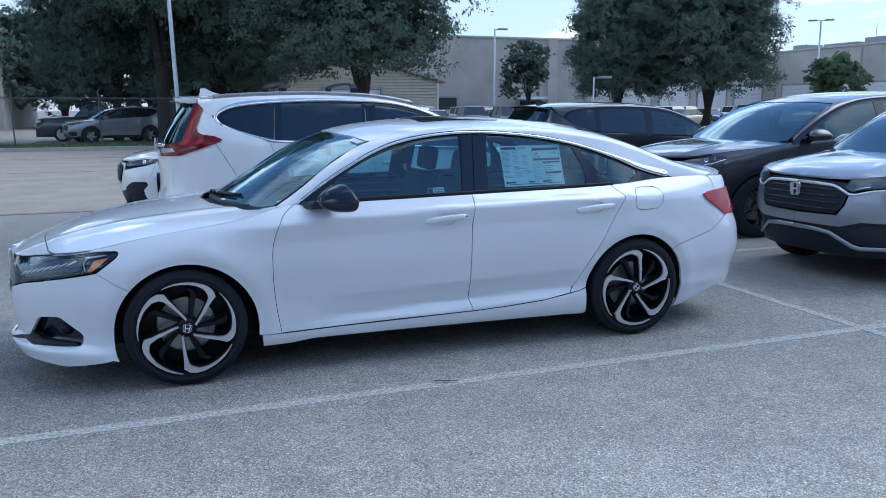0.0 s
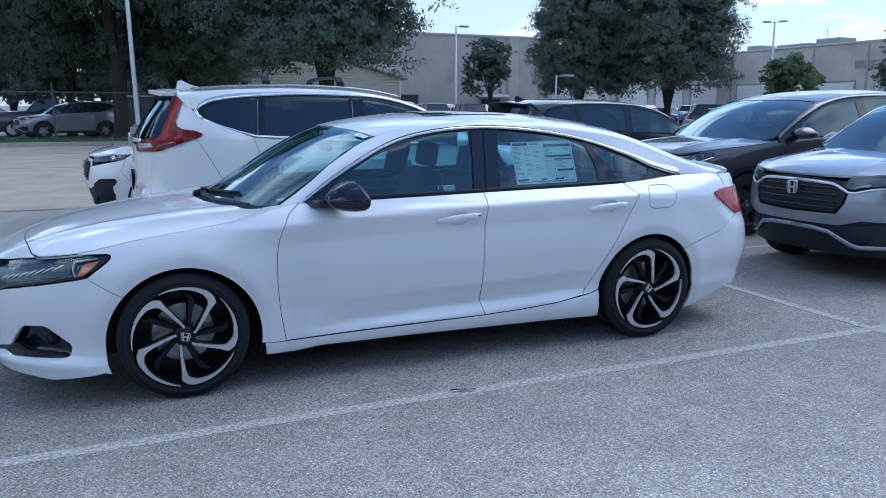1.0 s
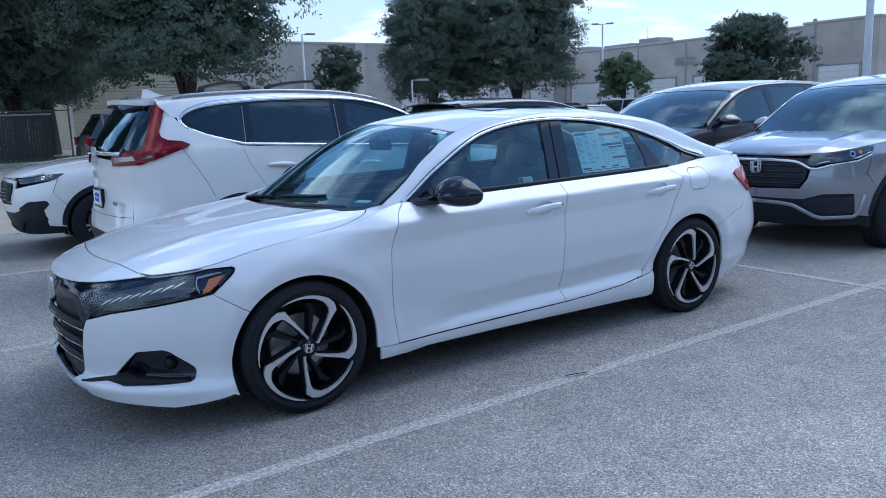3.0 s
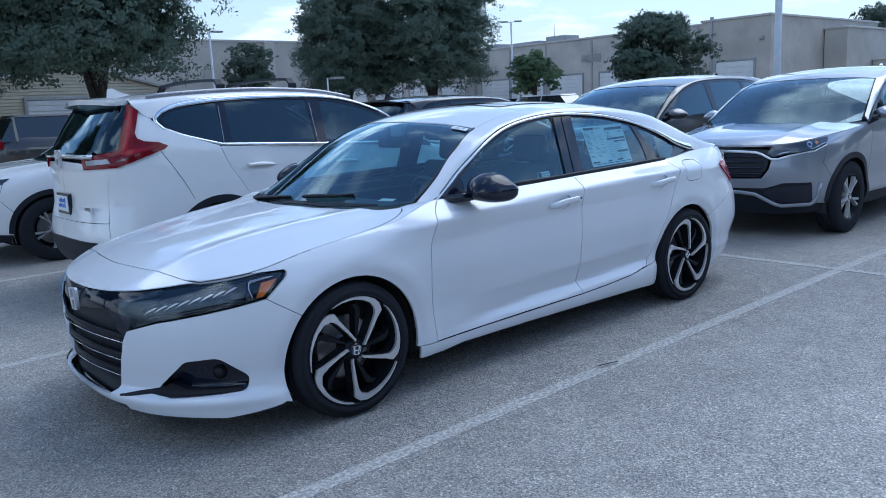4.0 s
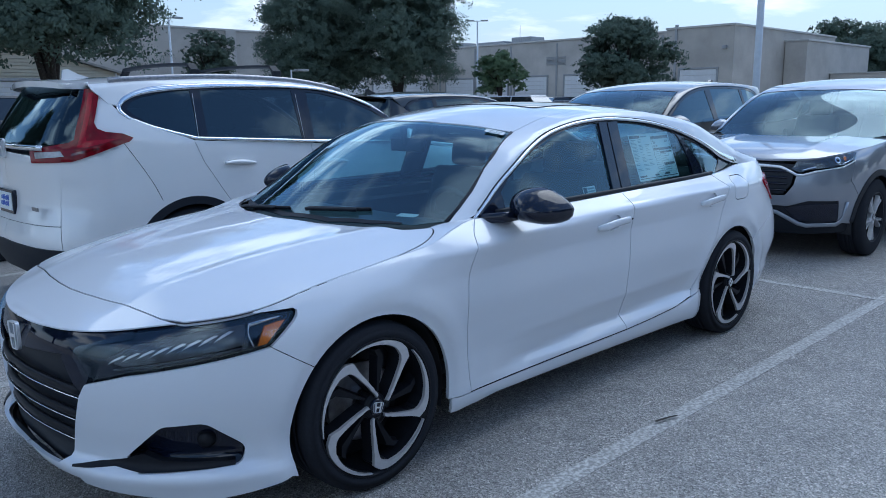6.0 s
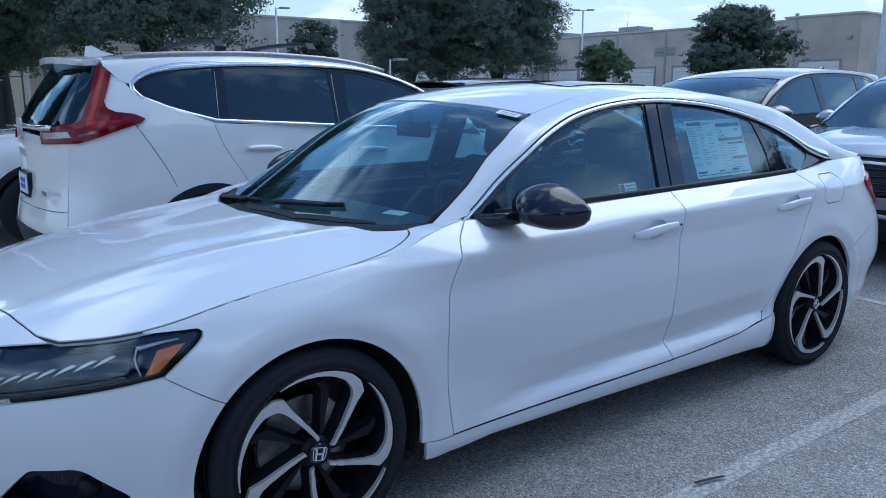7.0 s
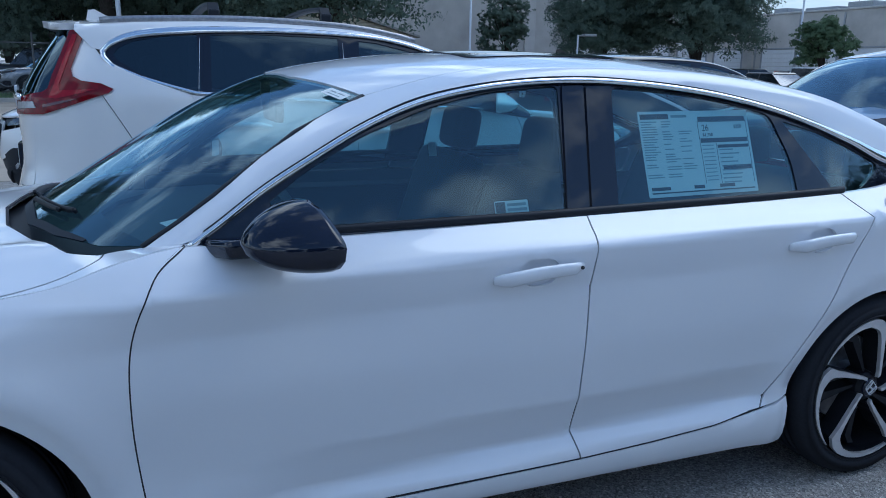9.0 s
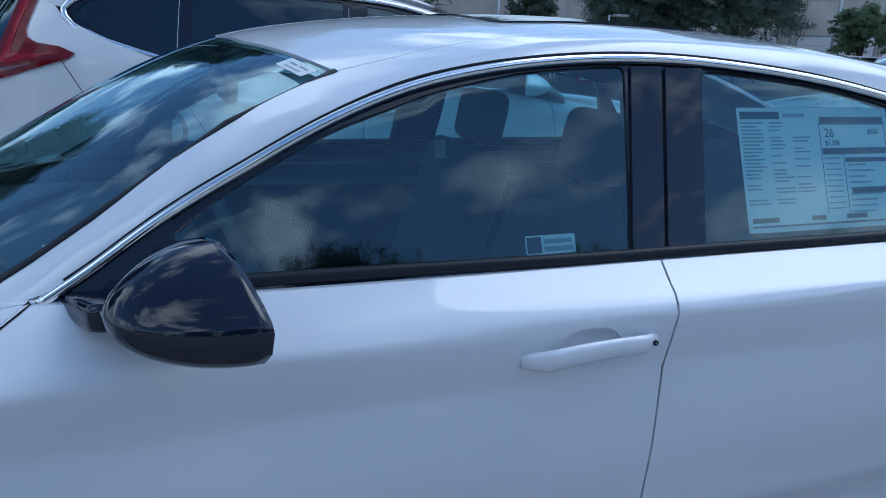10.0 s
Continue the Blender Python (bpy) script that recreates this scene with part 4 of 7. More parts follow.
    for z, wdt in ((.50, .43), (.41, .41), (.325, .38)):
        se = wall.s_at(y=wdt)
        path = np.array([(s, z - .02 * ((s - sc) / .45) ** 2 + .02) for s in np.linspace(2 * sc - se, se, 30)])
        strip("grille_slat", W, path, .03, .012, SATIN, car, off=-.03)
        strip("slat_edge", W, path - np.array([0, .017]), .003, .005, CHROME, car, off=-.016)
    for sg in (-1, 1):
        Wk = wall.side(sg)
        panel("lamp_wing", Wk, np.array([(s_gr + .02, .60), (s_gr - .02, .50), (s_gr - .06, .53), (s_gr - .13, .62), (s_gr - .1, .655)]), GLOSS, car, off=-.012, gap=0, depth=.03)
        panel("chin", Wk, np.array([(sc, .21), (s_lo, .205), (-2.2, .175), (-1.95, .18), (-1.8, .19), (-1.8, .16), (-2.2, .145), (sc, .155)]), TRIM, car, off=-.02, gap=0)
    bm = bmesh.new()
    emblem(bm, .115, Matrix.Translation((-2.388, 0, .632)) @ pose(0, 0, 0, 0, -6, -90) @ Matrix.Diagonal((1, 1, 1.1, 1)), .012)
    part("emblem", bm, BRIGHT, car, "chrome emblem")
    # under body, wheel wells
    bm = bmesh.new()
    hull = [(-1.95, .24), (-1.8, .24), (-1.79, .7), (-1.02, .72), (-1.0, .22), (1.02, .22), (1.04, .72), (1.8, .72), (1.82, .3), (2.15, .34), (2.15, .8), (2.0, .88), (-.9, .88), (-1.3, .78), (-1.9, .62)]
    slab(bm, hull, -.74, -.6)
    slab(bm, hull, .6, .74)
    box(bm, -2.05, 2.2, -.62, .62, .2, .34)
    box(bm, -2.1, -1.05, -.62, .62, .34, .62)
    box(bm, 1.5, 2.2, -.62, .62, .34, .85)
    part("underbody", bm, UNDER, car)
    for x, tn in ((-1.415, 0.0), (1.447, -37.0)):
        for sg in (-1, 1):
            wheel(car, (x, sg * .805, .328), out=sg, turn=-tn)
    for x, a0 in ((-1.415, 150), (1.447, 30)):
        for sg in (-1, 1):
            bm = bmesh.new()
            slab(bm, arc(x, .328, .165, a0, a0 + 52, 8) + arc(x, .328, .10, a0 + 50, a0 + 2, 8), sg * .79, sg * .70, taper=.008)
            part("brake_caliper", bm, STEEL, car)
    for c in (fa, ra):
        for sg in (-1, 1):
            bm = bmesh.new()
            pts = arc(c[0], c[1], .40, -15, 195, 24)
            a = [bm.verts.new((x, sg * .84, z)) for x, z in pts]
            b = [bm.verts.new((x, sg * .55, z)) for x, z in pts]
            for i in range(23):
                bm.faces.new((a[i], a[i + 1], b[i + 1], b[i]))
            part("wheel_well", bm, UNDER, car, "", True)
    global THE_DOME
    THE_DOME = dome
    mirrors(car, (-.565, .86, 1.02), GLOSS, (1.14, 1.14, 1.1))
    cabin(car, dome, wall)
    return car


def mirrors(car, at, material, size=(1.35, .95, 1.3)):
    """Door mirrors: a rounded shell that is open and flat behind, on a short arm."""
    for sg in (-1, 1):
        bm = bmesh.new()
        n, rings = 20, []
        for i in range(15):
            t = i / 14
            g = (1 - (1 - t) ** 2.0) ** .62 if t > 0 else .02
            x = -.135 * (1 - t) + .02
            ring = []
            for a in np.linspace(0, 2 * math.pi, n, endpoint=False):
                ca, sa = math.cos(a), math.sin(a)
                k = .76 if sa < 0 < ca else .88
                y = .112 * g * math.copysign(abs(ca) ** k, ca)
                z = .07 * g * math.copysign(abs(sa) ** k, sa) * (1 - (.55 if sa > 0 else .06) * max(ca, 0) ** 1.6) - .012 * (1 - t) - .012 * g * max(ca, 0)
                ring.append(bm.verts.new(((x + .06 * ca * g * (t - .2)) * size[0], sg * (.11 + y) * size[1], z * size[2])))
            rings.append(ring)
        for a, b in zip(rings, rings[1:]):
            for i in range(n):
                bm.faces.new((a[i], a[(i + 1) % n], b[(i + 1) % n], b[i]))
        bm.faces.new(rings[0])
        bm.faces.new(rings[-1][::-1])
        bmesh.ops.recalc_face_normals(bm, faces=bm.faces)
        hs = part("door_mirror", bm, material, car, "", True)
        hs.matrix_local = Matrix.Translation((at[0], sg * at[1], at[2]))
        bm = bmesh.new()
        vs = box(bm, -.15, -.02, -.09, .07, -.085, -.04, .015, 2)
        for v in vs:
            v.co.x -= .06 * (.07 - v.co.y) / .15
            v.co.z += .02 * (v.co.y + .08) / .15
            v.co.y *= sg
        o = part("mirror_arm", bm, GLOSS, hs, "", True)
        bm = bmesh.new()
        vs = box(bm, .008 * size[0], .016 * size[0], .04 * size[1], .165 * size[1], -.05 * size[2], .036 * size[2], .003, 1)
        for v in vs:
            v.co.x += .06 * ((v.co.y - .11) / .112) * .8 * size[0]
            v.co.z *= 1 - .4 * max(0, (v.co.y - .11) / .112)
            v.co.y *= sg
        part("mirror_glass", bm, CHROME, hs)


def seat(parent, x, y, z=.42, rest=True):
    """A car seat with its headrest."""
    bm = bmesh.new()
    box(bm, -.27, .24, -.25, .25, -.08, .10, .05, 3)
    sq = part("seat", bm, SEAT, parent, "", True)
    sq.matrix_local = Matrix.Translation((x, y, z))
    bm = bmesh.new()
    vs = box(bm, -.07, .07, -.25, .25, .0, .62, .055, 3)
    for v in vs:
        v.co.y *= 1 - .18 * max(0, v.co.z - .2)
    bk = part("backrest", bm, SEAT, sq, "", True)
    bk.matrix_local = Matrix.Translation((.25, 0, .04)) @ pose(0, 0, 0, 0, 18, 0)
    bm = bmesh.new()
    box(bm, -.05, .05, -.125, .125, .0, .175, .05, 4)
    hr = part("headrest", bm, SEAT, sq, "", True)
    hr.matrix_local = Matrix.Translation((.455, 0, .64)) @ pose(0, 0, 0, 0, 10, 0)


def cabin(car, dome, wall):
    """What shows through the glass: seats, dashboard, steering wheel, mirror."""
    for y in (-.37, .37):
        seat(car, -.06, y)
    bm = bmesh.new()
    box(bm, -.25, .2, -.68, .68, -.08, .10, .06, 3)
    sq = part("rear_seat", bm, SEAT, car, "", True)
    sq.matrix_local = Matrix.Translation((1.12, 0, .42))
    bm = bmesh.new()
    box(bm, -.08, .08, -.66, .66, 0, .60, .06, 3)
    bk = part("backrest", bm, SEAT, sq, "", True)
    bk.matrix_local = Matrix.Translation((.24, 0, .04)) @ pose(0, 0, 0, 0, 24, 0)
    for y in (-.38, 0, .38):
        bm = bmesh.new()
        box(bm, -.05, .05, -.12, .12, 0, .15, .04, 3)
        h = part("headrest", bm, SEAT, sq, "", True)
        h.matrix_local = Matrix.Translation((.5, y, .60))
    bm = bmesh.new()
    vs = box(bm, -1.1, -.52, -.74, .74, .55, .93, .07, 3)
    for v in vs:
        v.co.z -= .08 * max(0, (-v.co.x - .8)) + .04 * (v.co.y / .74) ** 2
    part("dashboard", bm, DASH, car, "", True)
    bm = bmesh.new()
    box(bm, -1.0, 1.7, -.76, .76, .30, .36)
    box(bm, 1.5, 2.1, -.66, .66, .86, .92, .02)
    part("cabin_floor", bm, DASH, car)
    for sg in (-1, 1):
        bm = bmesh.new()
        box(bm, -.85, 1.3, sg * .76, sg * .80, .35, .93, .012)
        part("door_card", bm, DASH, car)
    bm = bmesh.new()
    n, k = 32, 8
    vs = [[bm.verts.new(((.175 + .014 * math.cos(b)) * math.cos(a), (.175 + .014 * math.cos(b)) * math.sin(a), .014 * math.sin(b))) for b in np.linspace(0, 2 * math.pi, k, endpoint=False)] for a in np.linspace(0, 2 * math.pi, n, endpoint=False)]
    for i in range(n):
        for j in range(k):
            bm.faces.new((vs[i][j], vs[(i + 1) % n][j], vs[(i + 1) % n][(j + 1) % k], vs[i][(j + 1) % k]))
    box(bm, -.17, .17, -.03, .03, -.012, .012, .008)
    box(bm, -.03, .03, -.17, .03, -.012, .012, .008)
    st = part("steering_wheel", bm, DASH, car, "", True)
    st.matrix_local = Matrix.Translation((-.43, -.37, .88)) @ pose(0, 0, 0, 0, 65, 0) @ pose(0, 0, 0, 0, 0, 90)
    bm = bmesh.new()
    box(bm, -.015, .015, -.12, .12, -.035, .035, .012, 3)
    box(bm, -.04, -.01, -.012, .012, .0, .1)
    rm = part("rear_view_mirror", bm, TRIM, car)
    rm.matrix_local = Matrix.Translation((-.44, 0, 1.24))



# ---- the taller cars ----
def suv(label, material, place, style="cross", wheels="sport", rear=True, front=True, glass_mat=None, roof_bars=False, low=TRIM, category="suv", trim=True, tall_lamp=True):
    """A crossover with its nose to -x. style: the face it wears (cross, wing, hex)."""
    car = tagged(new("suv"), label, category)
    wall = Wall(
        [(-2.27, 0), (-2.25, .3), (-2.175, .54), (-2.02, .75), (-1.8, .865), (-1.35, .92), (-.8, .928), (.5, .928), (1.3, .93), (1.75, .905), (2.03, .845), (2.20, .71), (2.29, .45), (2.325, 0)],
        [.20, .30, .40, .52, .66, .80, .92, 1.0, 1.08, 1.18, 1.25, 1.40, 1.55, 1.66],
        [(-2.9, (.16, .09, .04, .01, .0, .015, .05, .12, .25, .4, .5, .6, .7, .8)),
         (-2.1, (.12, .07, .03, .01, .0, .015, .05, .12, .22, .34, .4, .5, .6, .7)),
         (-1.8, (.08, .05, .02, .01, .0, .01, .035, .09, .18, .28, .34, .4, .5, .6)),
         ] + [
         (-1.35, (.06, .03, .01, .0, .0, .0, .01, .03, .085, .17, .2, .3, .4, .5)),
         (-.8, (.10, .05, .02, .035, .02, .0, .0, .004, .02, .07, .12, .2, .3, .4)),
         (.5, (.10, .05, .02, .035, .02, .0, .0, .002, .008, .022, .05, .105, .16, .25)),
         (1.3, (.06, .03, .01, .0, .0, .0, .0, .003, .008, .018, .035, .085, .145, .24)),
         ] + [
         (1.85, (.10, .05, .02, .01, .01, .012, .02, .026, .03, .04, .055, .115, .20, .27)),
         (2.2, (.14, .06, .02, .0, .02, .05, .055, .05, .05, .065, .10, .18, .28, .36)),
         (3.0, (.16, .07, .02, .0, .03, .06, .06, .055, .055, .075, .105, .20, .31, .38))])
    dome = Dome(
        pch([-1.35, -1.2, -.36, -.1, .4, .9, 1.5, 1.9, 2.3], [.985, 1.065, 1.545, 1.615, 1.672, 1.685, 1.668, 1.64, 1.602]),
        pch([-1.3, -.8, -.3, .2, 1.0, 2.2], [.09, .12, .11, .09, .09, .11]),
        pch([-1.3, -.9, -.4, .4, 1.2, 1.7, 2.1], [.84, .875, .905, .91, .905, .87, .79]),
        .38, -1.35, 2.3, zb=1.2, low=1.05, soft=.05)
    sc, sr = wall.s0, wall.s1
    top = pch([sc, -2.3, -1.95, -1.6, -1.3, -1.1, -.95, -.6, .4, 1.2, 1.5], [.915, .925, .965, 1.005, 1.035, 1.06, 1.085, 1.135, 1.175, 1.20, 1.25])
    E = lambda s: float(top(s))
    pane = glass_mat or PRIVACY
    fa, ra = (-1.345, .35, .415), (1.315, .35, .415)
    y_ = lambda y: wall.s_at(y=y)
    r_ = lambda y: wall.s_at(y=y, front=False)
    edge = lambda a, b, n=12: [(s, E(s)) for s in np.linspace(a, b, n)]
    Lz = lambda o: np.array(dome.by_z([tuple(q) for q in o]))
    for sg in (-1, 1):
        W, D = wall.side(sg), dome.side(sg)
        panel("fender", W, np.array([*arc(*fa, 150, -2, 22), (-.90, .36), (-.92, .6), (-.93, .85), (-.9, 1.02), (-.86, 1.1)] + edge(-.9, -1.95, 12) + [(-1.95, .93), (-1.79, .945), (-1.80, .90), (-1.86, .74)]), material, car, step=.05)
        bump = [*arc(*fa, 196, 150, 8), (-1.86, .74), (-1.80, .90), (-1.9, .87), (y_(.5), .79), (y_(.48), .70), (y_(.42), .61), (sc, .60), (sc, .51), (y_(.45), .51), (y_(.6), .56), (-1.98, .56), (-1.95, .36), (-1.77, .34)]
        panel("front_bumper", W, np.array(bump), material, car, step=.05)
        panel("lower_grille", W, np.array([(sc, .51), (y_(.45), .51), (y_(.6), .56), (-1.98, .56), (-1.95, .36), (-1.78, .33), (-1.8, .27), (y_(.6), .25), (sc, .25)]), low, car, off=-.012, gap=0, step=.06)
        if style == "cross":
            strip("chevron", W, np.array([(sc, .475), (y_(.22), .47), (y_(.36), .452), (y_(.54), .352), (y_(.60), .335), (y_(.80), .345), (-1.93, .368), (-1.90, .41), (-1.885, .55)]), .036, .008, material, car, off=.006)
            panel("intake", W, np.array([(y_(.42), .50), (y_(.62), .53), (-1.91, .54), (-1.915, .39), (y_(.76), .37), (y_(.52), .38)]), GLOSS, car, off=-.006, gap=0, depth=.02)
        else:
          panel("skid_strip", W, np.array([(y_(.40), .27), (y_(.62), .43), (-1.99, .42), (-1.99, .445), (y_(.6), .46), (y_(.50), .40), (y_(.38), .315), (sc, .305), (sc, .27)]), material if style != "hex" else low, car, off=.012, gap=0, depth=.03)
        tip = -1.79 if style != "hex" else -1.72
        lampo = {"cross": [(-1.735, .985), (-1.745, .958), (-1.80, .92), (-1.95, .872), (y_(.6), .838), (y_(.52), .812), (y_(.46), .845), (y_(.5), E(y_(.5)) - .012), (y_(.6), E(y_(.6)) - .008), (-1.95, E(-1.95) - .004), (-1.82, E(-1.82) - .002)],
                 "wing": [(tip, .965), (-1.81, .92), (-1.95, .86), (y_(.52), .80), (y_(.5), .86), (y_(.62), .895), (-1.95, .945)],
                 "hex": [(tip, .955), (-1.83, .885), (y_(.6), .845), (y_(.55), .90), (-1.95, .945)]}[style]
        hl = panel("headlamp", W, np.array(lampo), LAMPIN, car, off=.002, gap=0, depth=.03)
        c = np.mean(np.array(lampo), axis=0)
        o2 = (np.array(lampo) - c)
        if style == "cross":
            strip("light_guide", W, np.array([(-1.80, .932), (-1.95, .884), (y_(.6), .852), (y_(.54), .832)]), (.01, .012), .004, REFLECT, hl, off=.006)
        for du, dv, r in ((.06, .012, .028),) if style == "cross" else ((.05, .008, .022),):
            panel("reflector", W, np.array(arc(c[0] + du, c[1] + dv, r, 0, 345, 16)), REFLECT, hl, off=.006, gap=0, depth=.006, step=.02)
            panel("projector", W, np.array(arc(c[0] + du, c[1] + dv, r * .55, 0, 345, 12)), GLOSS, hl, off=.010, gap=0, depth=.006, step=.02)
        panel("amber_corner", W, np.array([(c[0] + .145, c[1] + .05), (c[0] + .125, c[1] + .02), (c[0] + .14, c[1] + .0), (c[0] + .16, c[1] + .03)]), AMBER, hl, off=.006, gap=0, depth=.006)
        panel("lens", W, np.array(lampo), LENS, hl, off=.014, gap=.002, depth=.004)
        if style == "hex":
            panel("fog_recess", W, rounded([(y_(.55), .57), (y_(.68), .645, .03), (-1.93, .655, .03), (-1.91, .61), (-1.99, .53), (-1.94, .43), (y_(.6), .40)]), low, car, off=.004, gap=0)
        # doors, sill, cladding
        fd = panel("front_door", W, np.array([(-.90, .36), (-.92, .6), (-.93, .85), (-.9, 1.02), (-.86, 1.1)] + edge(-.8, .28, 10) + [(.27, .9), (.26, .6), (.28, .36)]), material, car, step=.05)
        rd = panel("rear_door", W, np.array([(.28, .36), (.26, .6), (.27, .9), (.28, E(.28))] + edge(.34, 1.28, 10) + [(1.22, 1.05), (1.06, .80), (1.0, .72), (.90, .46), (.885, .36)]), material, car, step=.05)
        panel("sill", W, np.array([(-.93, .36), (.885, .36), (.9, .24), (-.94, .24)]), low, car, off=.004, step=.06)
        for d, s0, z0 in ((fd, -.05, .98), (rd, .82, 1.02)):
            panel("handle_cup", W, np.array(arc(s0 + .12, z0 + .01, .05, 0, 345, 18)) * np.array([1, 1]), material, d, off=-.002, gap=0, depth=.012, step=.02)
            strip("handle", W, np.array([(s0 + .24 * t, z0 + .012 * t + .006 * math.sin(math.pi * t)) for t in np.linspace(0, 1, 13)]), (.022, .036, .038, .034, .022), .034, material, d, off=.010)
        q = [(.885, .36), (.90, .46), (1.0, .72), (1.06, .80), (1.22, 1.05), (1.28, E(1.28)), (1.5, 1.285), (1.62, 1.335), (1.76, 1.41), (1.80, 1.46), (1.86, 1.54), (1.98, 1.56), (2.05, 1.36), (2.10, 1.20), (2.2, 1.13), (2.24, .80), (2.222, .50), (1.73, .50)] + arc(*ra, 20, 180, 22)
        panel("quarter_panel", W, np.array(q), material, car, step=.05, gap=.001)
        if trim:
            strip("bumper_seam", W, np.array(chain([(1.77, 1.205), (1.68, 1.06), (1.60, .92), (1.545, .80)], 8)), .004, .0012, UNDER, car, off=0)
        for cx, cz, r in (fa, ra):
            a = np.array(arc(cx, cz, r - .012, 0, 180, 24) + arc(cx, cz, r + .045, 178, 2, 24))
            panel("arch_trim", W, a, low, car, off=.006, gap=0, step=.06)
        # rear: bumper, gate, lamps
        panel("rear_bumper", W, np.array([(2.222, .50), (2.235, .66), (r_(.55), .66), (sr, .66), (sr, .52)]), material, car, step=.05)
        panel("rear_skid", W, np.array([(1.74, .50), (2.222, .50), (sr, .52), (sr, .30), (2.1, .27), (1.75, .30)]), low, car, off=.008, gap=0, step=.06)
        panel("tailgate_half", W, np.array([(2.235, .66), (2.24, .80), (2.2, 1.10), (r_(.4), 1.13), (sr, 1.145), (sr, .66), (r_(.55), .66)]), material, car, step=.05)
        panel("rear_window", W, np.array([(2.10, 1.215), (2.05, 1.32), (1.985, 1.56), (2.2, 1.575), (r_(.5), 1.59), (sr, 1.60), (sr, 1.185), (r_(.4), 1.185)]), pane, car, off=-.002, gap=0, step=.05)
        low_lamp = [(1.93, 1.21), (2.12, 1.09), (r_(.50), 1.078), (r_(.46), 1.165), (2.14, 1.205)]
        tl = panel("tail_lamp", W, np.array(low_lamp if not tall_lamp else [(1.705, 1.238), (1.73, 1.215), (1.85, 1.175), (1.98, 1.13), (2.12, 1.09), (r_(.50), 1.078), (r_(.46), 1.165), (2.14, 1.215), (2.10, 1.235), (2.085, 1.31), (1.985, 1.565), (1.862, 1.565), (1.945, 1.345), (1.93, 1.305), (1.88, 1.282), (1.77, 1.268)]), REDLENS, car, off=.014, gap=0, depth=.03, step=.03, label="red L-shaped tail lamp")
        if tall_lamp:
          panel("light_bar", W, np.array([(1.80, 1.236), (1.9, 1.208), (2.03, 1.18), (2.08, 1.185), (2.06, 1.24), (1.955, 1.54), (1.915, 1.54), (2.015, 1.26), (2.01, 1.225), (1.93, 1.23)]), REDGLOW, tl, off=.0165, gap=0, depth=.005)
        if tall_lamp:
          panel("lamp_foot", W, np.array([(1.90, 1.182), (2.0, 1.152), (2.12, 1.128), (2.12, 1.145), (2.0, 1.168)]), REDDARK, tl, off=.0165, gap=0, depth=.005)
        panel("lens", W, np.array([(2.17, 1.125), (r_(.55), 1.11), (r_(.53), 1.15), (2.2, 1.16)]), STEEL, tl, off=.018, gap=0, depth=.01)
        # side windows on the upper shell
        arch = chain([(-.98, 1.09), (-.85, 1.18), (-.65, 1.30), (-.42, 1.42), (-.18, 1.51), (.1, 1.567), (.5, 1.59), (.9, 1.592), (1.2, 1.582), (1.45, 1.563), (1.6, 1.535), (1.70, 1.49), (1.745, 1.445)], 6)
        bottom = [(1.74, 1.41), (1.70, 1.365), (1.55, 1.30), (1.4, 1.255), (1.25, 1.215), (.3, 1.16), (-.6, 1.12), (-.98, 1.06)]
        w1 = [(-.72, 1.12), (-.63, 1.27), (-.42, 1.385), (-.2, 1.47), (.1, 1.535), (.22, 1.545), (.25, 1.15)]
        w2 = [(.36, 1.56), (.9, 1.567), (1.14, 1.555), (1.16, 1.21), (.36, 1.16)]
        w3 = [(1.22, 1.558), (1.42, 1.54), (1.58, 1.508), (1.66, 1.47), (1.69, 1.43), (1.66, 1.395), (1.55, 1.325), (1.4, 1.275), (1.22, 1.225)]
        panel("window_surround", D, Lz(dense([tuple(p) for p in arch] + bottom, .05)), GLOSS, car, holes=[Lz(dense(w, .05)) for w in (w1, w2, w3)], off=-.002, gap=.001, step=.06)
        for nm, w in (("front_side_window", w1), ("rear_side_window", w2), ("quarter_window", w3)):
            panel(nm, D, Lz(dense(w, .05)), pane, car, off=-.006, gap=-.004, depth=.003, step=.06, e=.05)
        for x0, x1, z0, z1 in ((.345, .33, 1.19, 1.53), (1.235, 1.205, 1.215, 1.535)) if trim else ():
            strip("door_edge", D, Lz([(x0 + (x1 - x0) * i / 8, z0 + (z1 - z0) * i / 8) for i in range(9)]), .003, .003, MACHINED, car, off=.001)
        if trim:
            strip("window_chrome", D, Lz([tuple(p) for p in arch[18:]] + bottom[:7]), (.02, .024, .036, .046, .034, .022), .009, CHROME, car, off=.005)
        outer = [(x, z + .006) for x, z in arch[::-1]]
        inner = [(-.93, .845), (-.85, .83), (-.6, .775), (-.28, .70), (0, .66), (.5, .655), (1.0, .65), (1.6, .63), (1.88, .61)]
        rail = Lz([(1.89, 1.565), (1.85, 1.52), (1.80, 1.465)]).tolist() + Lz(outer).tolist() + dome.by_y(inner)
        panel("roof_side", D, np.array(rail), material, car, gap=.0005, step=.05)
        if trim:
            strip("roof_strip", D, np.array(dome.by_y([(x, .655) for x in np.linspace(-.2, 1.75, 24)])), .03, .03, TRIM if style != "cross" else STEEL, car, off=.004)
    D, W = dome.side(-1), wall.side(-1)
    sym = lambda pts: pts + [(x, -y) for x, y in pts[::-1]]
    panel("roof", D, np.array(dome.by_y(sym([(-.36, .0001), (-.33, .3), (-.27, .698), (0, .658), (.5, .653), (1.0, .648), (1.6, .628), (1.98, .598), (2.02, .598), (2.05, .3), (2.06, .0001)]))), material, car, gap=.001, step=.06)
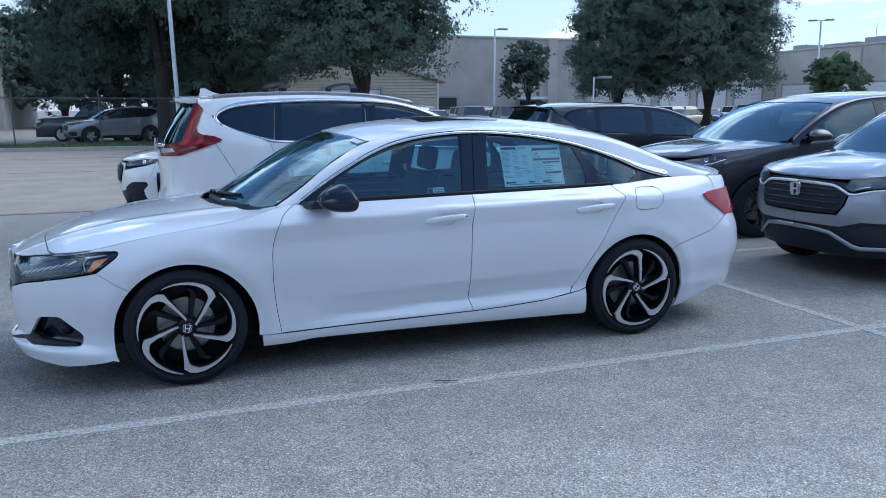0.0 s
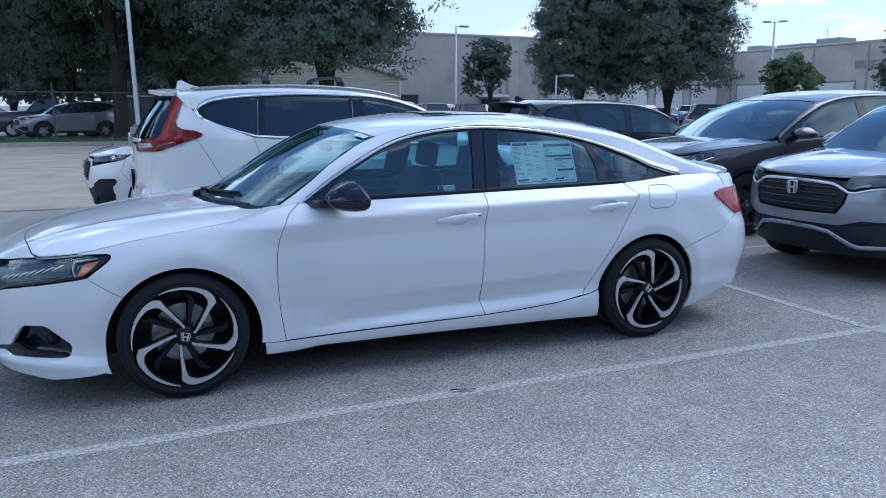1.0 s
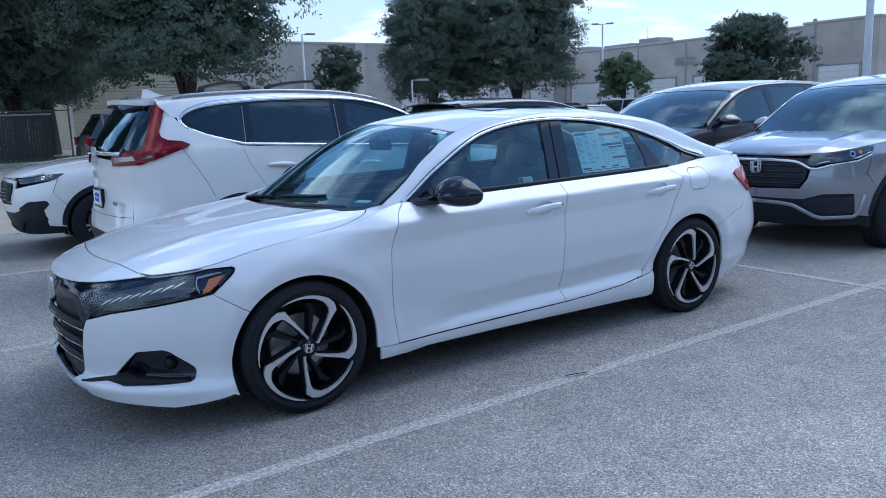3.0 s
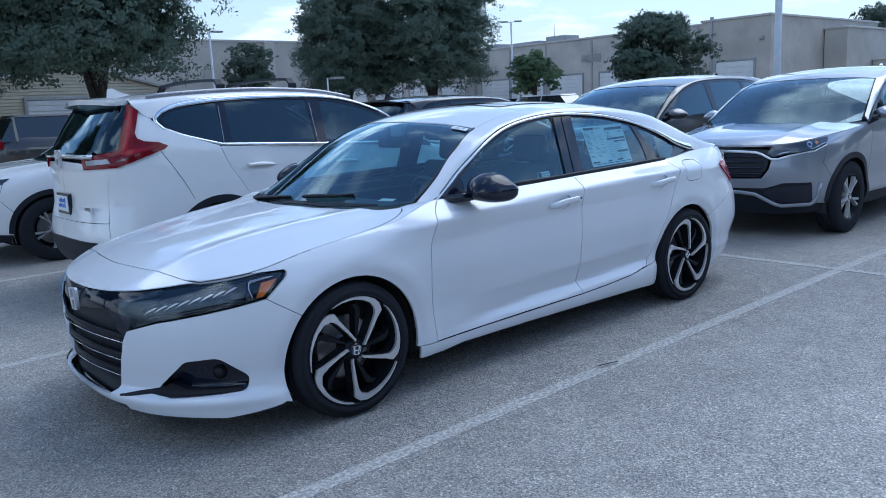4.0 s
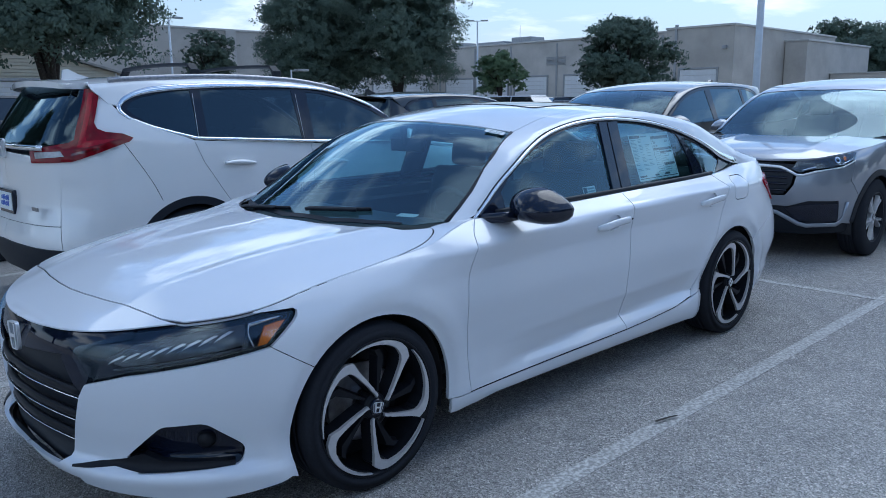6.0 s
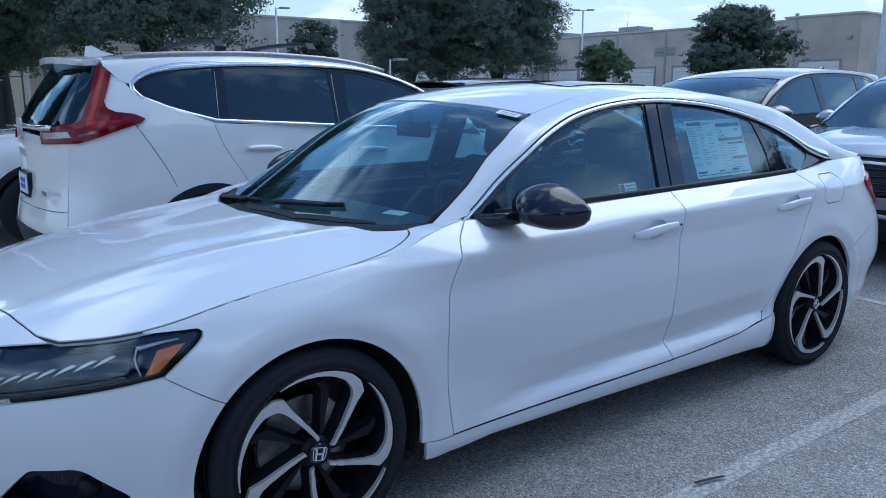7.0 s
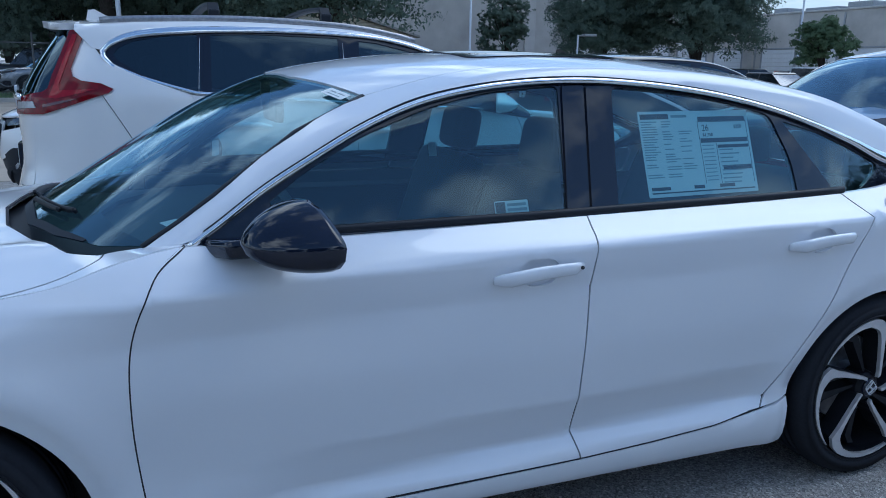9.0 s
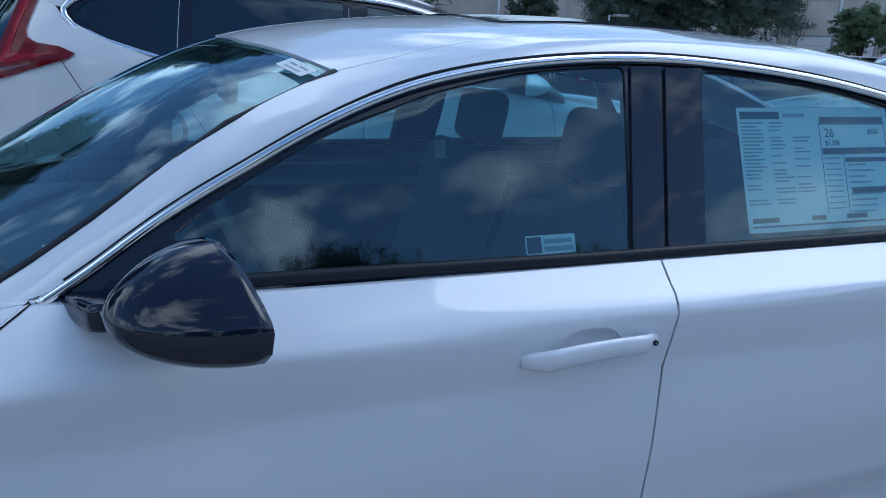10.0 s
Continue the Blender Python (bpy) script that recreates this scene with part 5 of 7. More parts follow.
    panel("windscreen", D, np.array(dome.by_y(sym([(-1.24, .0001), (-1.2, .35), (-1.11, .69), (-1.0, .845), (-.6, .768), (-.29, .692), (-.345, .3), (-.375, .0001)]))), SCREEN if glass_mat is None else glass_mat, car, off=-.003, gap=.002, step=.06, depth=.004, e=.05)
    if tall_lamp:
      panel("roof_spoiler", D, np.array(dome.by_y(sym([(1.96, .0001), (1.94, .3), (1.86, .585), (1.91, .62), (1.97, .60), (2.03, .5), (2.08, .25), (2.09, .0001)]))), material, car, off=.007, gap=0, depth=.04, step=.05)
    bm = bmesh.new()
    slab(bm, [(1.62, 1.655), (1.84, 1.645), (1.825, 1.715), (1.785, 1.72), (1.72, 1.685)], -.018, .018, taper=.006)
    part("roof_fin", bm, material, car)
    # bonnet
    ss = np.linspace(sc, -.9, 140)
    ed = wall.side(1)(ss, top(ss), 0)
    ed = ed[np.maximum.accumulate(ed[:, 0]) <= ed[:, 0] + 1e-9]
    ye, ze = (lambda x: np.interp(x, ed[:, 0], ed[:, 1])), (lambda x: np.interp(x, ed[:, 0], ed[:, 2]))
    zmid = pch([-2.22, -2.1, -1.9, -1.6, -1.3, -1.1], [.92, .975, 1.02, 1.06, 1.085, 1.095])

    def bonnet(x, y, off=0.0):
        a = np.clip(np.abs(y) / np.maximum(ye(x), .05), 0, 1.1)
        z = ze(x) + (np.maximum(zmid(x), ze(x)) - ze(x)) * (1 - a ** 3)
        z = z + .012 * np.exp(-((np.abs(y) - .5) / .06) ** 2) * np.clip((x + 2.2) / .4, 0, 1)
        return np.stack([x, y, z + off], -1)

    rim = [(float(q[0]) + .004, float(q[1]) - .006) for q in ed if q[0] < -.985]
    panel("bonnet", bonnet, np.array(sym([(-1.23, .0001), (-1.19, .35), (-1.075, .67), (-.95, .835), (-.96, .872)] + rim[::-3] + [(float(ed[0][0]), .0001)])), material, car, step=.06)
    panel("cowl", lambda x, y, off=0.0: np.stack([x, y, 1.03 + off + 0 * x], -1), np.array(sym([(-1.26, .0001), (-1.2, .4), (-1.06, .68), (-.95, .70), (-.9, .3), (-.95, .0001)])), TRIM, car, step=.1)
    # face
    c2 = lambda pts: pts + [(2 * sc - s, z) for s, z in pts[::-1]]
    panel("grille", W, np.array(c2([(y_(.48), .80), (y_(.46), .70), (y_(.40), .62), (sc + .0001, .615)]) + [(2 * sc - y_(.48), .88), (sc, .90), (y_(.48), .88)]), material if style == "hex" else TRIM, car, off=-.012, gap=0, step=.05)
    if style == "hex":
        panel("grille_mesh", W, np.array(c2([(y_(.44), .80), (y_(.36), .63), (sc + .0001, .625)]) + [(2 * sc - y_(.42), .85), (sc, .865), (y_(.42), .85)]), TRIM, car, off=.004, gap=0, step=.05)
        for i in range(5):
            strip("grille_slat", W, np.array([(s, .66 + .04 * i) for s in np.linspace(2 * sc - y_(.38), y_(.38), 16)]), .012, .01, GLOSS, car, off=.006)
    else:
        for i in range(4):
            strip("grille_slat", W, np.array([(s, .655 + .055 * i) for s in np.linspace(2 * sc - y_(.43), y_(.43), 16)]), .018, .012, GLOSS, car, off=-.006)
        for sg in (-1, 1):
            Wk = wall.side(sg)
            strip("chrome_wing", Wk, np.array([(sc, .868), (y_(.2), .866), (y_(.36), .858), (y_(.41), .842), (y_(.50), .792), (y_(.55), .792), (y_(.64), .822), (-1.95, .858), (-1.80, .908)]), (.026, .026, .024, .022, .02, .016, .014, .012), .007, BRIGHT, car, off=.006)
    bm = bmesh.new()
    emblem(bm, .12, Matrix.Translation((-2.285, 0, .80)) @ pose(0, 0, 0, 0, -4, -90) @ Matrix.Diagonal((1, 1, 1.1, 1)), .012)
    part("emblem", bm, BRIGHT, car)
    if rear:
        bm = bmesh.new()
        emblem(bm, .16, Matrix.Translation((2.29, 0, 1.165)) @ pose(0, 0, 0, 0, 0, 90), .014)
        part("emblem", bm, BRIGHT, car)
        strip("gate_chrome", W, np.array([(s, 1.186 - .012 * abs(s - sr)) for s in np.linspace(r_(.62), 2 * sr - r_(.62), 24)]), .036, .016, CHROME, car, off=.02)
        bm = bmesh.new()
        box(bm, 2.24, 2.292, -.16, .16, .705, .875, .006)
        pl = part("plate_frame", bm, GLOSS, car)
        bm = bmesh.new()
        box(bm, 2.28, 2.297, -.142, .142, .73, .855, .002)
        part("plate", bm, PAPER, pl, "white dealer plate with blue script")
        for k, (a, b, z) in enumerate(((-.08, .1, .815), (-.10, .09, .772))):
            bm = bmesh.new()
            for i in range(6):
                u = a + (b - a) * i / 6
                box(bm, 2.296, 2.2985, u, u + (b - a) / 6 * .75, z - .012 - .004 * (i % 2), z + .012 + .006 * (i % 3))
            part("script_bar", bm, BLUE, pl)
        bm = bmesh.new()
        box(bm, 2.262, 2.268, .48, .60, .76, .785)
        part("badge", bm, STEEL, car)
    if roof_bars:
        for x in (.40, 1.10):
            bm = bmesh.new()
            n, rings = 18, []
            for i in range(n + 1):
                y = -.66 + 1.32 * i / n
                z = 1.735 + .02 * (1 - (y / .66) ** 2)
                if i in (0, n):
                    z -= .06
                rings.append([bm.verts.new((x + a, y, z + q)) for a, q in ((-.035, 0), (-.03, .018), (.03, .018), (.035, 0), (.02, -.008), (-.02, -.008))])
            for p, q in zip(rings, rings[1:]):
                for k in range(6):
                    bm.faces.new((p[k], p[(k + 1) % 6], q[(k + 1) % 6], q[k]))
            bm.faces.new(rings[0])
            bm.faces.new(rings[-1][::-1])
            bmesh.ops.recalc_face_normals(bm, faces=bm.faces)
            bar = part("roof_bar", bm, TRIM, car)
            for y in (-.64, .64):
                bm = bmesh.new()
                box(bm, x - .035, x + .035, y - .022, y + .022, 1.62, 1.715, .012)
                part("bar_foot", bm, TRIM, bar)
    # inside and underneath
    bm = bmesh.new()
    sil = [(-1.85, .34), (-1.77, .34), (-1.76, .78), (-.93, .78), (-.92, .28), (.88, .28), (.9, .78), (1.73, .78), (1.75, .38), (1.92, .38), (1.92, 1.0), (-1.0, .98), (-1.5, .9), (-1.85, .8)]
    slab(bm, sil, -.74, -.56)
    slab(bm, sil, .56, .74)
    box(bm, -2.0, 2.1, -.62, .62, .28, .42)
    box(bm, -2.05, -1.1, -.62, .62, .42, .85)
    part("underbody", bm, UNDER, car)
    for c in (fa, ra):
        for sg in (-1, 1):
            bm = bmesh.new()
            pts = arc(c[0], c[1], .43, -15, 195, 20)
            a = [bm.verts.new((x, sg * .85, z)) for x, z in pts]
            b = [bm.verts.new((x, sg * .55, z)) for x, z in pts]
            for i in range(19):
                bm.faces.new((a[i], a[i + 1], b[i + 1], b[i]))
            part("wheel_well", bm, UNDER, car, "", True)
    for x in (-1.345, 1.315):
        for sg in (-1, 1):
            wheel(car, (x, sg * .80, .362), R=.362, rim=.228, width=.23, style=wheels, out=sg, turn=20)
    mirrors(car, (-.70, .88, 1.17), material if style != "hex" else GLOSS, (1.15, .95, .95))
    for y in (-.37, .37):
        seat(car, .1, y, .62)
    for y in (-.4, .0, .4):
        seat(car, 1.0, y, .62)
    bm = bmesh.new()
    box(bm, -1.1, -.6, -.74, .74, .7, 1.04, .08, 3)
    part("dashboard", bm, DASH, car, "", True)
    car.matrix_world = place
    return car


BLUE = plain("blue_print", (0.05, 0.12, 0.5), 0.5)

# ---- ground ----
def asphalt():
    m = Mat("asphalt", (0.2, 0.2, 0.2), 0.88)
    v = m.n.new("ShaderNodeTexVoronoi")
    v.inputs["Scale"].default_value = 140
    m.l.new(m.coords(True), v.inputs["Vector"])
    stone = m.ramp(v.outputs["Color"], [(0.0, (0.12, 0.117, 0.11)), (0.5, (0.29, 0.28, 0.262)), (0.8, (0.42, 0.405, 0.38)), (1.0, (0.68, 0.655, 0.61))])
    big = m.ramp(m.noise(0.35, 5, world_space=True), [(0.3, (0.84, 0.84, 0.85)), (0.7, (1.32, 1.30, 1.28))])
    mid = m.ramp(m.noise(5.0, 6, 0.65, world_space=True), [(0.3, (0.85, 0.85, 0.86)), (0.7, (1.1, 1.1, 1.1))])
    # the driven lane is worn paler than the stalls
    sep = m.n.new("ShaderNodeSeparateXYZ")
    m.l.new(m.coords(True), sep.inputs[0])
    wob = m.n.new("ShaderNodeMath")
    wob.operation = "MULTIPLY_ADD"
    wob.inputs[1].default_value = 2.4
    m.l.new(m.noise(0.5, 5, world_space=True), wob.inputs[0])
    m.l.new(sep.outputs["Y"], wob.inputs[2])
    lane = m.n.new("ShaderNodeMapRange")
    for k, val in (("From Min", -0.2), ("From Max", -2.2), ("To Min", 0.0), ("To Max", 1.0)):
        lane.inputs[k].default_value = val
    m.l.new(wob.outputs[0], lane.inputs["Value"])
    worn = m.ramp(lane.outputs[0], [(0.0, (1.0, 1.0, 1.0)), (1.0, (1.62, 1.59, 1.55))])
    # dark pits between the chips
    pit = m.ramp(m.noise(190, 2, .5, world_space=True), [(0.36, (0.3, 0.3, 0.3)), (0.43, (1.0, 1.0, 1.0))])
    stone = m.mix(stone, pit, 1.0, "MULTIPLY")
    m.base(m.mix(m.mix(m.mix(stone, big, 1.0, "MULTIPLY"), mid, 1.0, "MULTIPLY"), worn, 1.0, "MULTIPLY"))
    m.bump(v.outputs["Distance"], 0.006, 0.9)
    return m.m


def concrete(name, tint, scale=1.2):
    m = Mat(name, tint, 0.85)
    a = m.ramp(m.noise(scale, 7, 0.6, world_space=True), [(0.3, tuple(c * .8 for c in tint)), (0.7, tuple(c * 1.12 for c in tint))])
    b = m.ramp(m.noise(40, 5, world_space=True), [(0.3, (.88, .88, .88)), (0.7, (1.06, 1.06, 1.06))])
    m.base(m.mix(a, b, 1.0, "MULTIPLY"))
    m.bump(m.noise(60, 4, world_space=True), .002, .4)
    return m.m


def line_paint(name, tint):
    m = Mat(name, tint, 0.8)
    worn = m.ramp(m.noise(55, 6, .7, world_space=True), [(0.44, (0.27, 0.262, 0.246)), (0.6, tint)])
    m.base(worn)
    m.bump(m.noise(90, 4, world_space=True), .002, .5)
    return m.m


bm = bmesh.new()
slab(bm, [(-1500, -1500), (1500, -1500), (1500, 1500), (-1500, 1500)], 0, -.3, "xy")
tagged(part("ground", bm, asphalt(), None), "pale worn asphalt car park with exposed stone chips", "ground", kind="structure")
CONC = concrete("lane_concrete", (.42, .36, .29))
bm = bmesh.new()
slab(bm, [(-140, 7.62), (140, 7.62), (140, 170), (-140, 170)], .006, -.2, "xy")
tagged(part("pavement", bm, CONC, None), "tan concrete driving lane behind the parking row", "pavement", kind="structure")
JOINT = plain("joint_filler", (.2, .17, .15), .9)
for y in (16.0, 22.0, 38.0, 46.0, 54.0):
    bm = bmesh.new()
    box(bm, -120, 120, y - .02, y + .02, .0, .0095)
    tagged(part("trim_joint", bm, JOINT, None), "dark joint across the concrete lane", "joint", kind="structure")
STRIPE = line_paint("stall_paint", (.57, .555, .525))
RED = line_paint("faded_red_paint", (.34, .1, .08))


def stripe(x0, y0, x1, y1, w=.086, material=STRIPE, label="worn white stall line on the asphalt", h=.0022):
    bm = bmesh.new()
    d = Vector((x1 - x0, y1 - y0, 0)).normalized()
    n = Vector((-d.y, d.x, 0)) * w / 2
    a, b = Vector((x0, y0, 0)), Vector((x1, y1, 0))
    slab(bm, [(a + n)[:2], (b + n)[:2], (b - n)[:2], (a - n)[:2]], h, -.02, "xy")
    return tagged(part("road_marking", bm, material, None), label, "road marking", kind="structure")


stripe(-2.45, -1.385, 9, -1.27)
stripe(-2.55, 1.385, 8.5, 1.45)
stripe(-2.5, 4.37, 8.5, 4.40)
stripe(3.01, -1.9, 3.01, 7.3, h=.0034)
stripe(-60, 7.57, -2.4, 7.57, .12, RED, "faded red line along the lane's edge", .009)
KERB = concrete("kerb_concrete", (.36, .35, .33), 2.0)
bm = bmesh.new()
box(bm, -80, 12, 27.0, 27.18, 0, .15, .02)
tagged(part("kerb", bm, KERB, None), "grey concrete kerb along the grass strip", "kerb", kind="structure")

# ---- the parked cars ----
THE_CAR = saloon()
flip = pose(0, 0, 0, 0, 0, 180)
suv("white crossover with roof bars and L-shaped red tail lamps", CLEARWHITE, pose(.75, 3.10, 0) @ flip, roof_bars=True)
suv("white small crossover with slim dark headlamps and black lower bumper", CLEARWHITE, pose(.22, 5.95, 0) @ Matrix.Diagonal((.99, .99, .955, 1)), style="hex", wheels="five", trim=False)
SILVER_CAR = suv("silver grey crossover with a chrome-winged black grille", SILVER, pose(6.08, .20, 0), style="cross", wheels="five", trim=False)
suv("dark bronze family van with a chrome strip over its lamps", BROWN, pose(6.55, 2.95, 0) @ Matrix.Diagonal((1.1, 1.04, 1.022, 1)), style="wing", wheels="dark", trim=False)
suv("black crossover with tinted windows", BLACKPAINT, pose(6.0, 6.1, 0) @ flip @ Matrix.Diagonal((1, 1, .957, 1)), style="cross", wheels="dark", trim=False, tall_lamp=False)


# ---- trees ----
def leaf_mat(name, lo, hi):
    m = Mat(name, lo, 0.7, Specular_IOR_Level=0.12)
    g = m.n.new("ShaderNodeNewGeometry")
    tint = m.ramp(g.outputs["Random Per Island"], [(0.0, lo), (1.0, hi)])
    m.base(tint)
    t = m.n.new("ShaderNodeBsdfTranslucent")
    m.l.new(tint, t.inputs[0])
    mx = m.n.new("ShaderNodeMixShader")
    mx.inputs[0].default_value = .35
    m.l.new(m.p.outputs[0], mx.inputs[1])
    m.l.new(t.outputs[0], mx.inputs[2])
    m.l.new(mx.outputs[0], m.n["Material Output"].inputs["Surface"])
    return m.m


LEAF = leaf_mat("oak_leaves", (.086, .125, .102), (.14, .188, .146))
LEAF2 = leaf_mat("light_leaves", (.095, .15, .085), (.16, .23, .13))
BARK = plain("bark", (.036, .031, .027), .9, scale=14, vary=.4, relief=.02)


def limb(bm, p, q, r0, r1, n=7, bend=0.2, seed=0):
    rng = random.Random(seed)
    p, q = Vector(p), Vector(q)
    mid = (p + q) / 2 + Vector((rng.uniform(-1, 1), rng.uniform(-1, 1), rng.uniform(0, 1))) * bend * (q - p).length * .4
    k, rings = 6, []
    for i in range(k + 1):
        t = i / k
        c = p * (1 - t) ** 2 + mid * 2 * t * (1 - t) + q * t * t
        r = r0 + (r1 - r0) * t
        rings.append([bm.verts.new(c + Vector((math.cos(a) * r, math.sin(a) * r, 0))) for a in np.linspace(0, 2 * math.pi, n, endpoint=False)])
    for a, b in zip(rings, rings[1:]):
        for i in range(n):
            bm.faces.new((a[i], a[(i + 1) % n], b[(i + 1) % n], b[i]))


def tree(label, radius, height, clear, leaves, material=LEAF, seed=1, size=.2, lobes=90, lobe=(.2, .33), squash=.75):
    """A broad tree: a forked trunk with limbs, and a crown of leaf tufts round many flattened lobes with gaps between."""
    rng = random.Random(seed)
    t = tagged(new("tree"), label, "tree")
    bm = bmesh.new()
    tr = .035 * radius + .05
    limb(bm, (0, 0, 0), (.1, 0, clear + .2), tr * 1.25, tr * .9, 9, .1, seed)
    mid, hh = (clear + height) / 2, (height - clear) / 2
    blobs = []
    for i in range(lobes):
        a = rng.uniform(0, 2 * math.pi)
        u = rng.uniform(-.9, 1.0)
        far = rng.uniform(.62, 1.0) if i % 4 else rng.uniform(.2, .6)
        wide = (math.sqrt(max(.05, 1 - u ** 2.2)) if u > 0 else 1 + .18 * u) * (.85 + .15 * math.sin(3 * a + seed))
        c = Vector((math.cos(a) * wide * far * radius * .82, math.sin(a) * wide * far * radius * .82, mid + u * hh * .84 * (.75 + .25 * far)))
        blobs.append((c, radius * rng.uniform(*lobe)))
    for i, (c, r) in enumerate(blobs):
        if i % 4 == 0:
            k = Vector((c.x * .35, c.y * .35, clear + (c.z - clear) * .4 + .2 * radius))
            limb(bm, (.1, 0, clear * rng.uniform(.7, 1.0)), k, tr * .55, tr * .3, 6, .2, seed + i)
            limb(bm, k, c, tr * .3, .025, 5, .3, seed + i + 500)
    part("trunk", bm, BARK, t, "", True)
    gen = np.random.default_rng(seed)
    bc, br = np.array([tuple(c) for c, _ in blobs]), np.array([r for _, r in blobs])
    tufts = leaves // 20
    pick = gen.choice(len(blobs), tufts, p=br ** 2 / np.sum(br ** 2))
    unit = lambda q: q / np.linalg.norm(q, axis=1)[:, None]
    d = gen.normal(size=(tufts, 3))
    d[:, 2] = np.where(d[:, 2] < -.5, -d[:, 2], d[:, 2])
    d = unit(d)
    far = gen.random(tufts) ** .35 * gen.uniform(.8, 1.12, tufts)
    p = bc[pick] + d * np.array([1, 1, squash]) * (br[pick] * far)[:, None]
    # leaves gather in tufts that hang a little
    p, d, own = p.repeat(20, axis=0), d.repeat(20, axis=0), pick.repeat(20)
    p = p + gen.normal(size=p.shape) * np.array([.022, .022, .016]) * radius + np.array([0, 0, -.01 * radius])
    ok = p[:, 2] > clear * .8 + .3 * np.sin(p[:, 0] * 2.1) * np.cos(p[:, 1] * 1.7)
    p, d, own = p[ok], d[ok], own[ok]
    n = len(p)
    out = unit(unit(p - bc[own] + d * .05) * .7 + unit(p - np.array([0, 0, mid - .3 * hh])) * .6 + np.array([0, 0, .15]) + gen.normal(size=(n, 3)) * .22)
    u = unit(np.cross(out + gen.normal(size=(n, 3)) * .55, gen.normal(size=(n, 3))))
    v = unit(np.cross(out, u))
    z = (size * gen.uniform(.6, 1.5, n))[:, None]
    quad = np.stack([p - u * z, p - v * z * .45, p + u * z, p + v * z * .45], 1).reshape(-1, 3)
    me = bpy.data.meshes.new("crown")
    me.from_pydata(quad.tolist(), [], np.arange(4 * n).reshape(-1, 4).tolist())
    me.polygons.foreach_set("use_smooth", [True] * n)
    me.normals_split_custom_set_from_vertices(out.repeat(4, axis=0).tolist())
    put("crown", me, material, t)
    return t


def place(ob, x, y, turn=0.0, s=1.0, z=0.0):
    ob.matrix_world = Matrix.Translation((x, y, z)) @ pose(0, 0, 0, 0, 0, turn) @ Matrix.Diagonal((s, s, s, 1))
    return ob


OAK = "broad dark green oak with a low spreading crown"
oak = place(tree(OAK, 6.0, 11.0, 1.95, 150000, seed=3, size=.075, lobes=105), 6.4, 26.5)
oak_b = place(tree(OAK, 7.0, 13.0, 1.6, 160000, seed=8, size=.09, lobes=105), 33.4, 39.1, 0, .87)
for x, y, a, s, h in ((-1.2, 33.5, 40, 1.12, 1.75), (-17.5, 33.0, 130, 1.15, 1.8), (3.2, 38.0, 200, 1.15, 1.45), (-29, 27, 250, 1.2, 1.75), (-3.4, 37.5, 310, .78, .9), (1.6, 36.0, 95, .8, .8)):
    copy_thing(oak, Matrix.Translation((x, y, 0)) @ pose(0, 0, 0, 0, 0, a) @ Matrix.Diagonal((s, s, h, 1)))
copy_thing(oak_b, Matrix.Translation((28.6, 42.6, 0)) @ pose(0, 0, 0, 0, 0, 70) @ Matrix.Diagonal((.85, .85, .87, 1)))
# the row of trees on the camera's side of the lot
for x, y, a, s, h in ((-16, -27, 20, 1.0, 1.1), (-4.5, -25.0, 75, .9, 1.06), (4.8, -24.0, 165, .9, 1.04), (12.8, -23.0, 290, .95, .95), (20.5, -19.5, 210, 1.0, .8), (29, -13, 110, 1.0, .8)):
    copy_thing(oak, Matrix.Translation((x, y, 0)) @ pose(0, 0, 0, 0, 0, a) @ Matrix.Diagonal((s, s, h, 1)))
place(tree("dense dark tree beside the tan building", 4.0, 6.9, 1.3, 60000, seed=5, size=.085, lobes=70), 42.7, 26.6)
place(tree("small light green tree in the car park", 3.1, 5.7, 1.7, 34000, LEAF2, 11, .075, 70, (.15, .26)), 48.8, 43.3)
place(tree("small round green tree", 2.6, 7.0, 1.8, 26000, LEAF, 12, .075, 60), 25.8, 51.0)
far_tree = place(tree("distant green tree line beyond the lot", 9, 11, 1.0, 40000, LEAF, 21, .2, 60), 108, 36)
for i, x in enumerate(range(-37, 24, 7)):
    s = .9 if x > -17 else .5
    copy_thing(far_tree, Matrix.Translation((x, 58 + 5 * (i % 3) if x < -17 else 66 + 5 * (i % 3), 0)) @ pose(0, 0, 0, 0, 0, 50 * i) @ Matrix.Diagonal((s, s, s, 1)))
for i in range(26):
    rng = random.Random(i)
    a = radians(-70 + 9 * i) if i > 14 else radians(120 + 9.5 * i)
    if i <= 14:
        d = rng.uniform(60, 95)
        m = (-1 + d * math.sin(a), -3 + d * math.cos(a))
    else:
        m = (100 + rng.uniform(-12, 30), 50 - 9.5 * (i - 14) + rng.uniform(-3, 3))
    copy_thing(far_tree, Matrix.Translation((m[0], m[1], 0)) @ pose(0, 0, 0, 0, 0, rng.uniform(0, 360)) @ Matrix.Diagonal((.8, .8, .85, 1)))

# ---- buildings beyond the lot ----
STUCCO = concrete("tan_wall", (.42, .395, .36), .35)
STUCCO2 = concrete("pale_tan_wall", (.455, .432, .4), .35)
WHITEMETAL = plain("white_metal_door", (.62, .63, .64), .5, scale=3, vary=.06)
DARKDOOR = plain("dark_opening", (.03, .032, .036), .6)
GREYMETAL = plain("grey_metal", (.3, .31, .32), .5, .3, scale=6, vary=.15)
COPING = plain("pale_coping", (.42, .41, .39), .6, scale=4, vary=.1)
POLE = plain("painted_pole", (.5, .53, .57), .45, .2, scale=5, vary=.08)


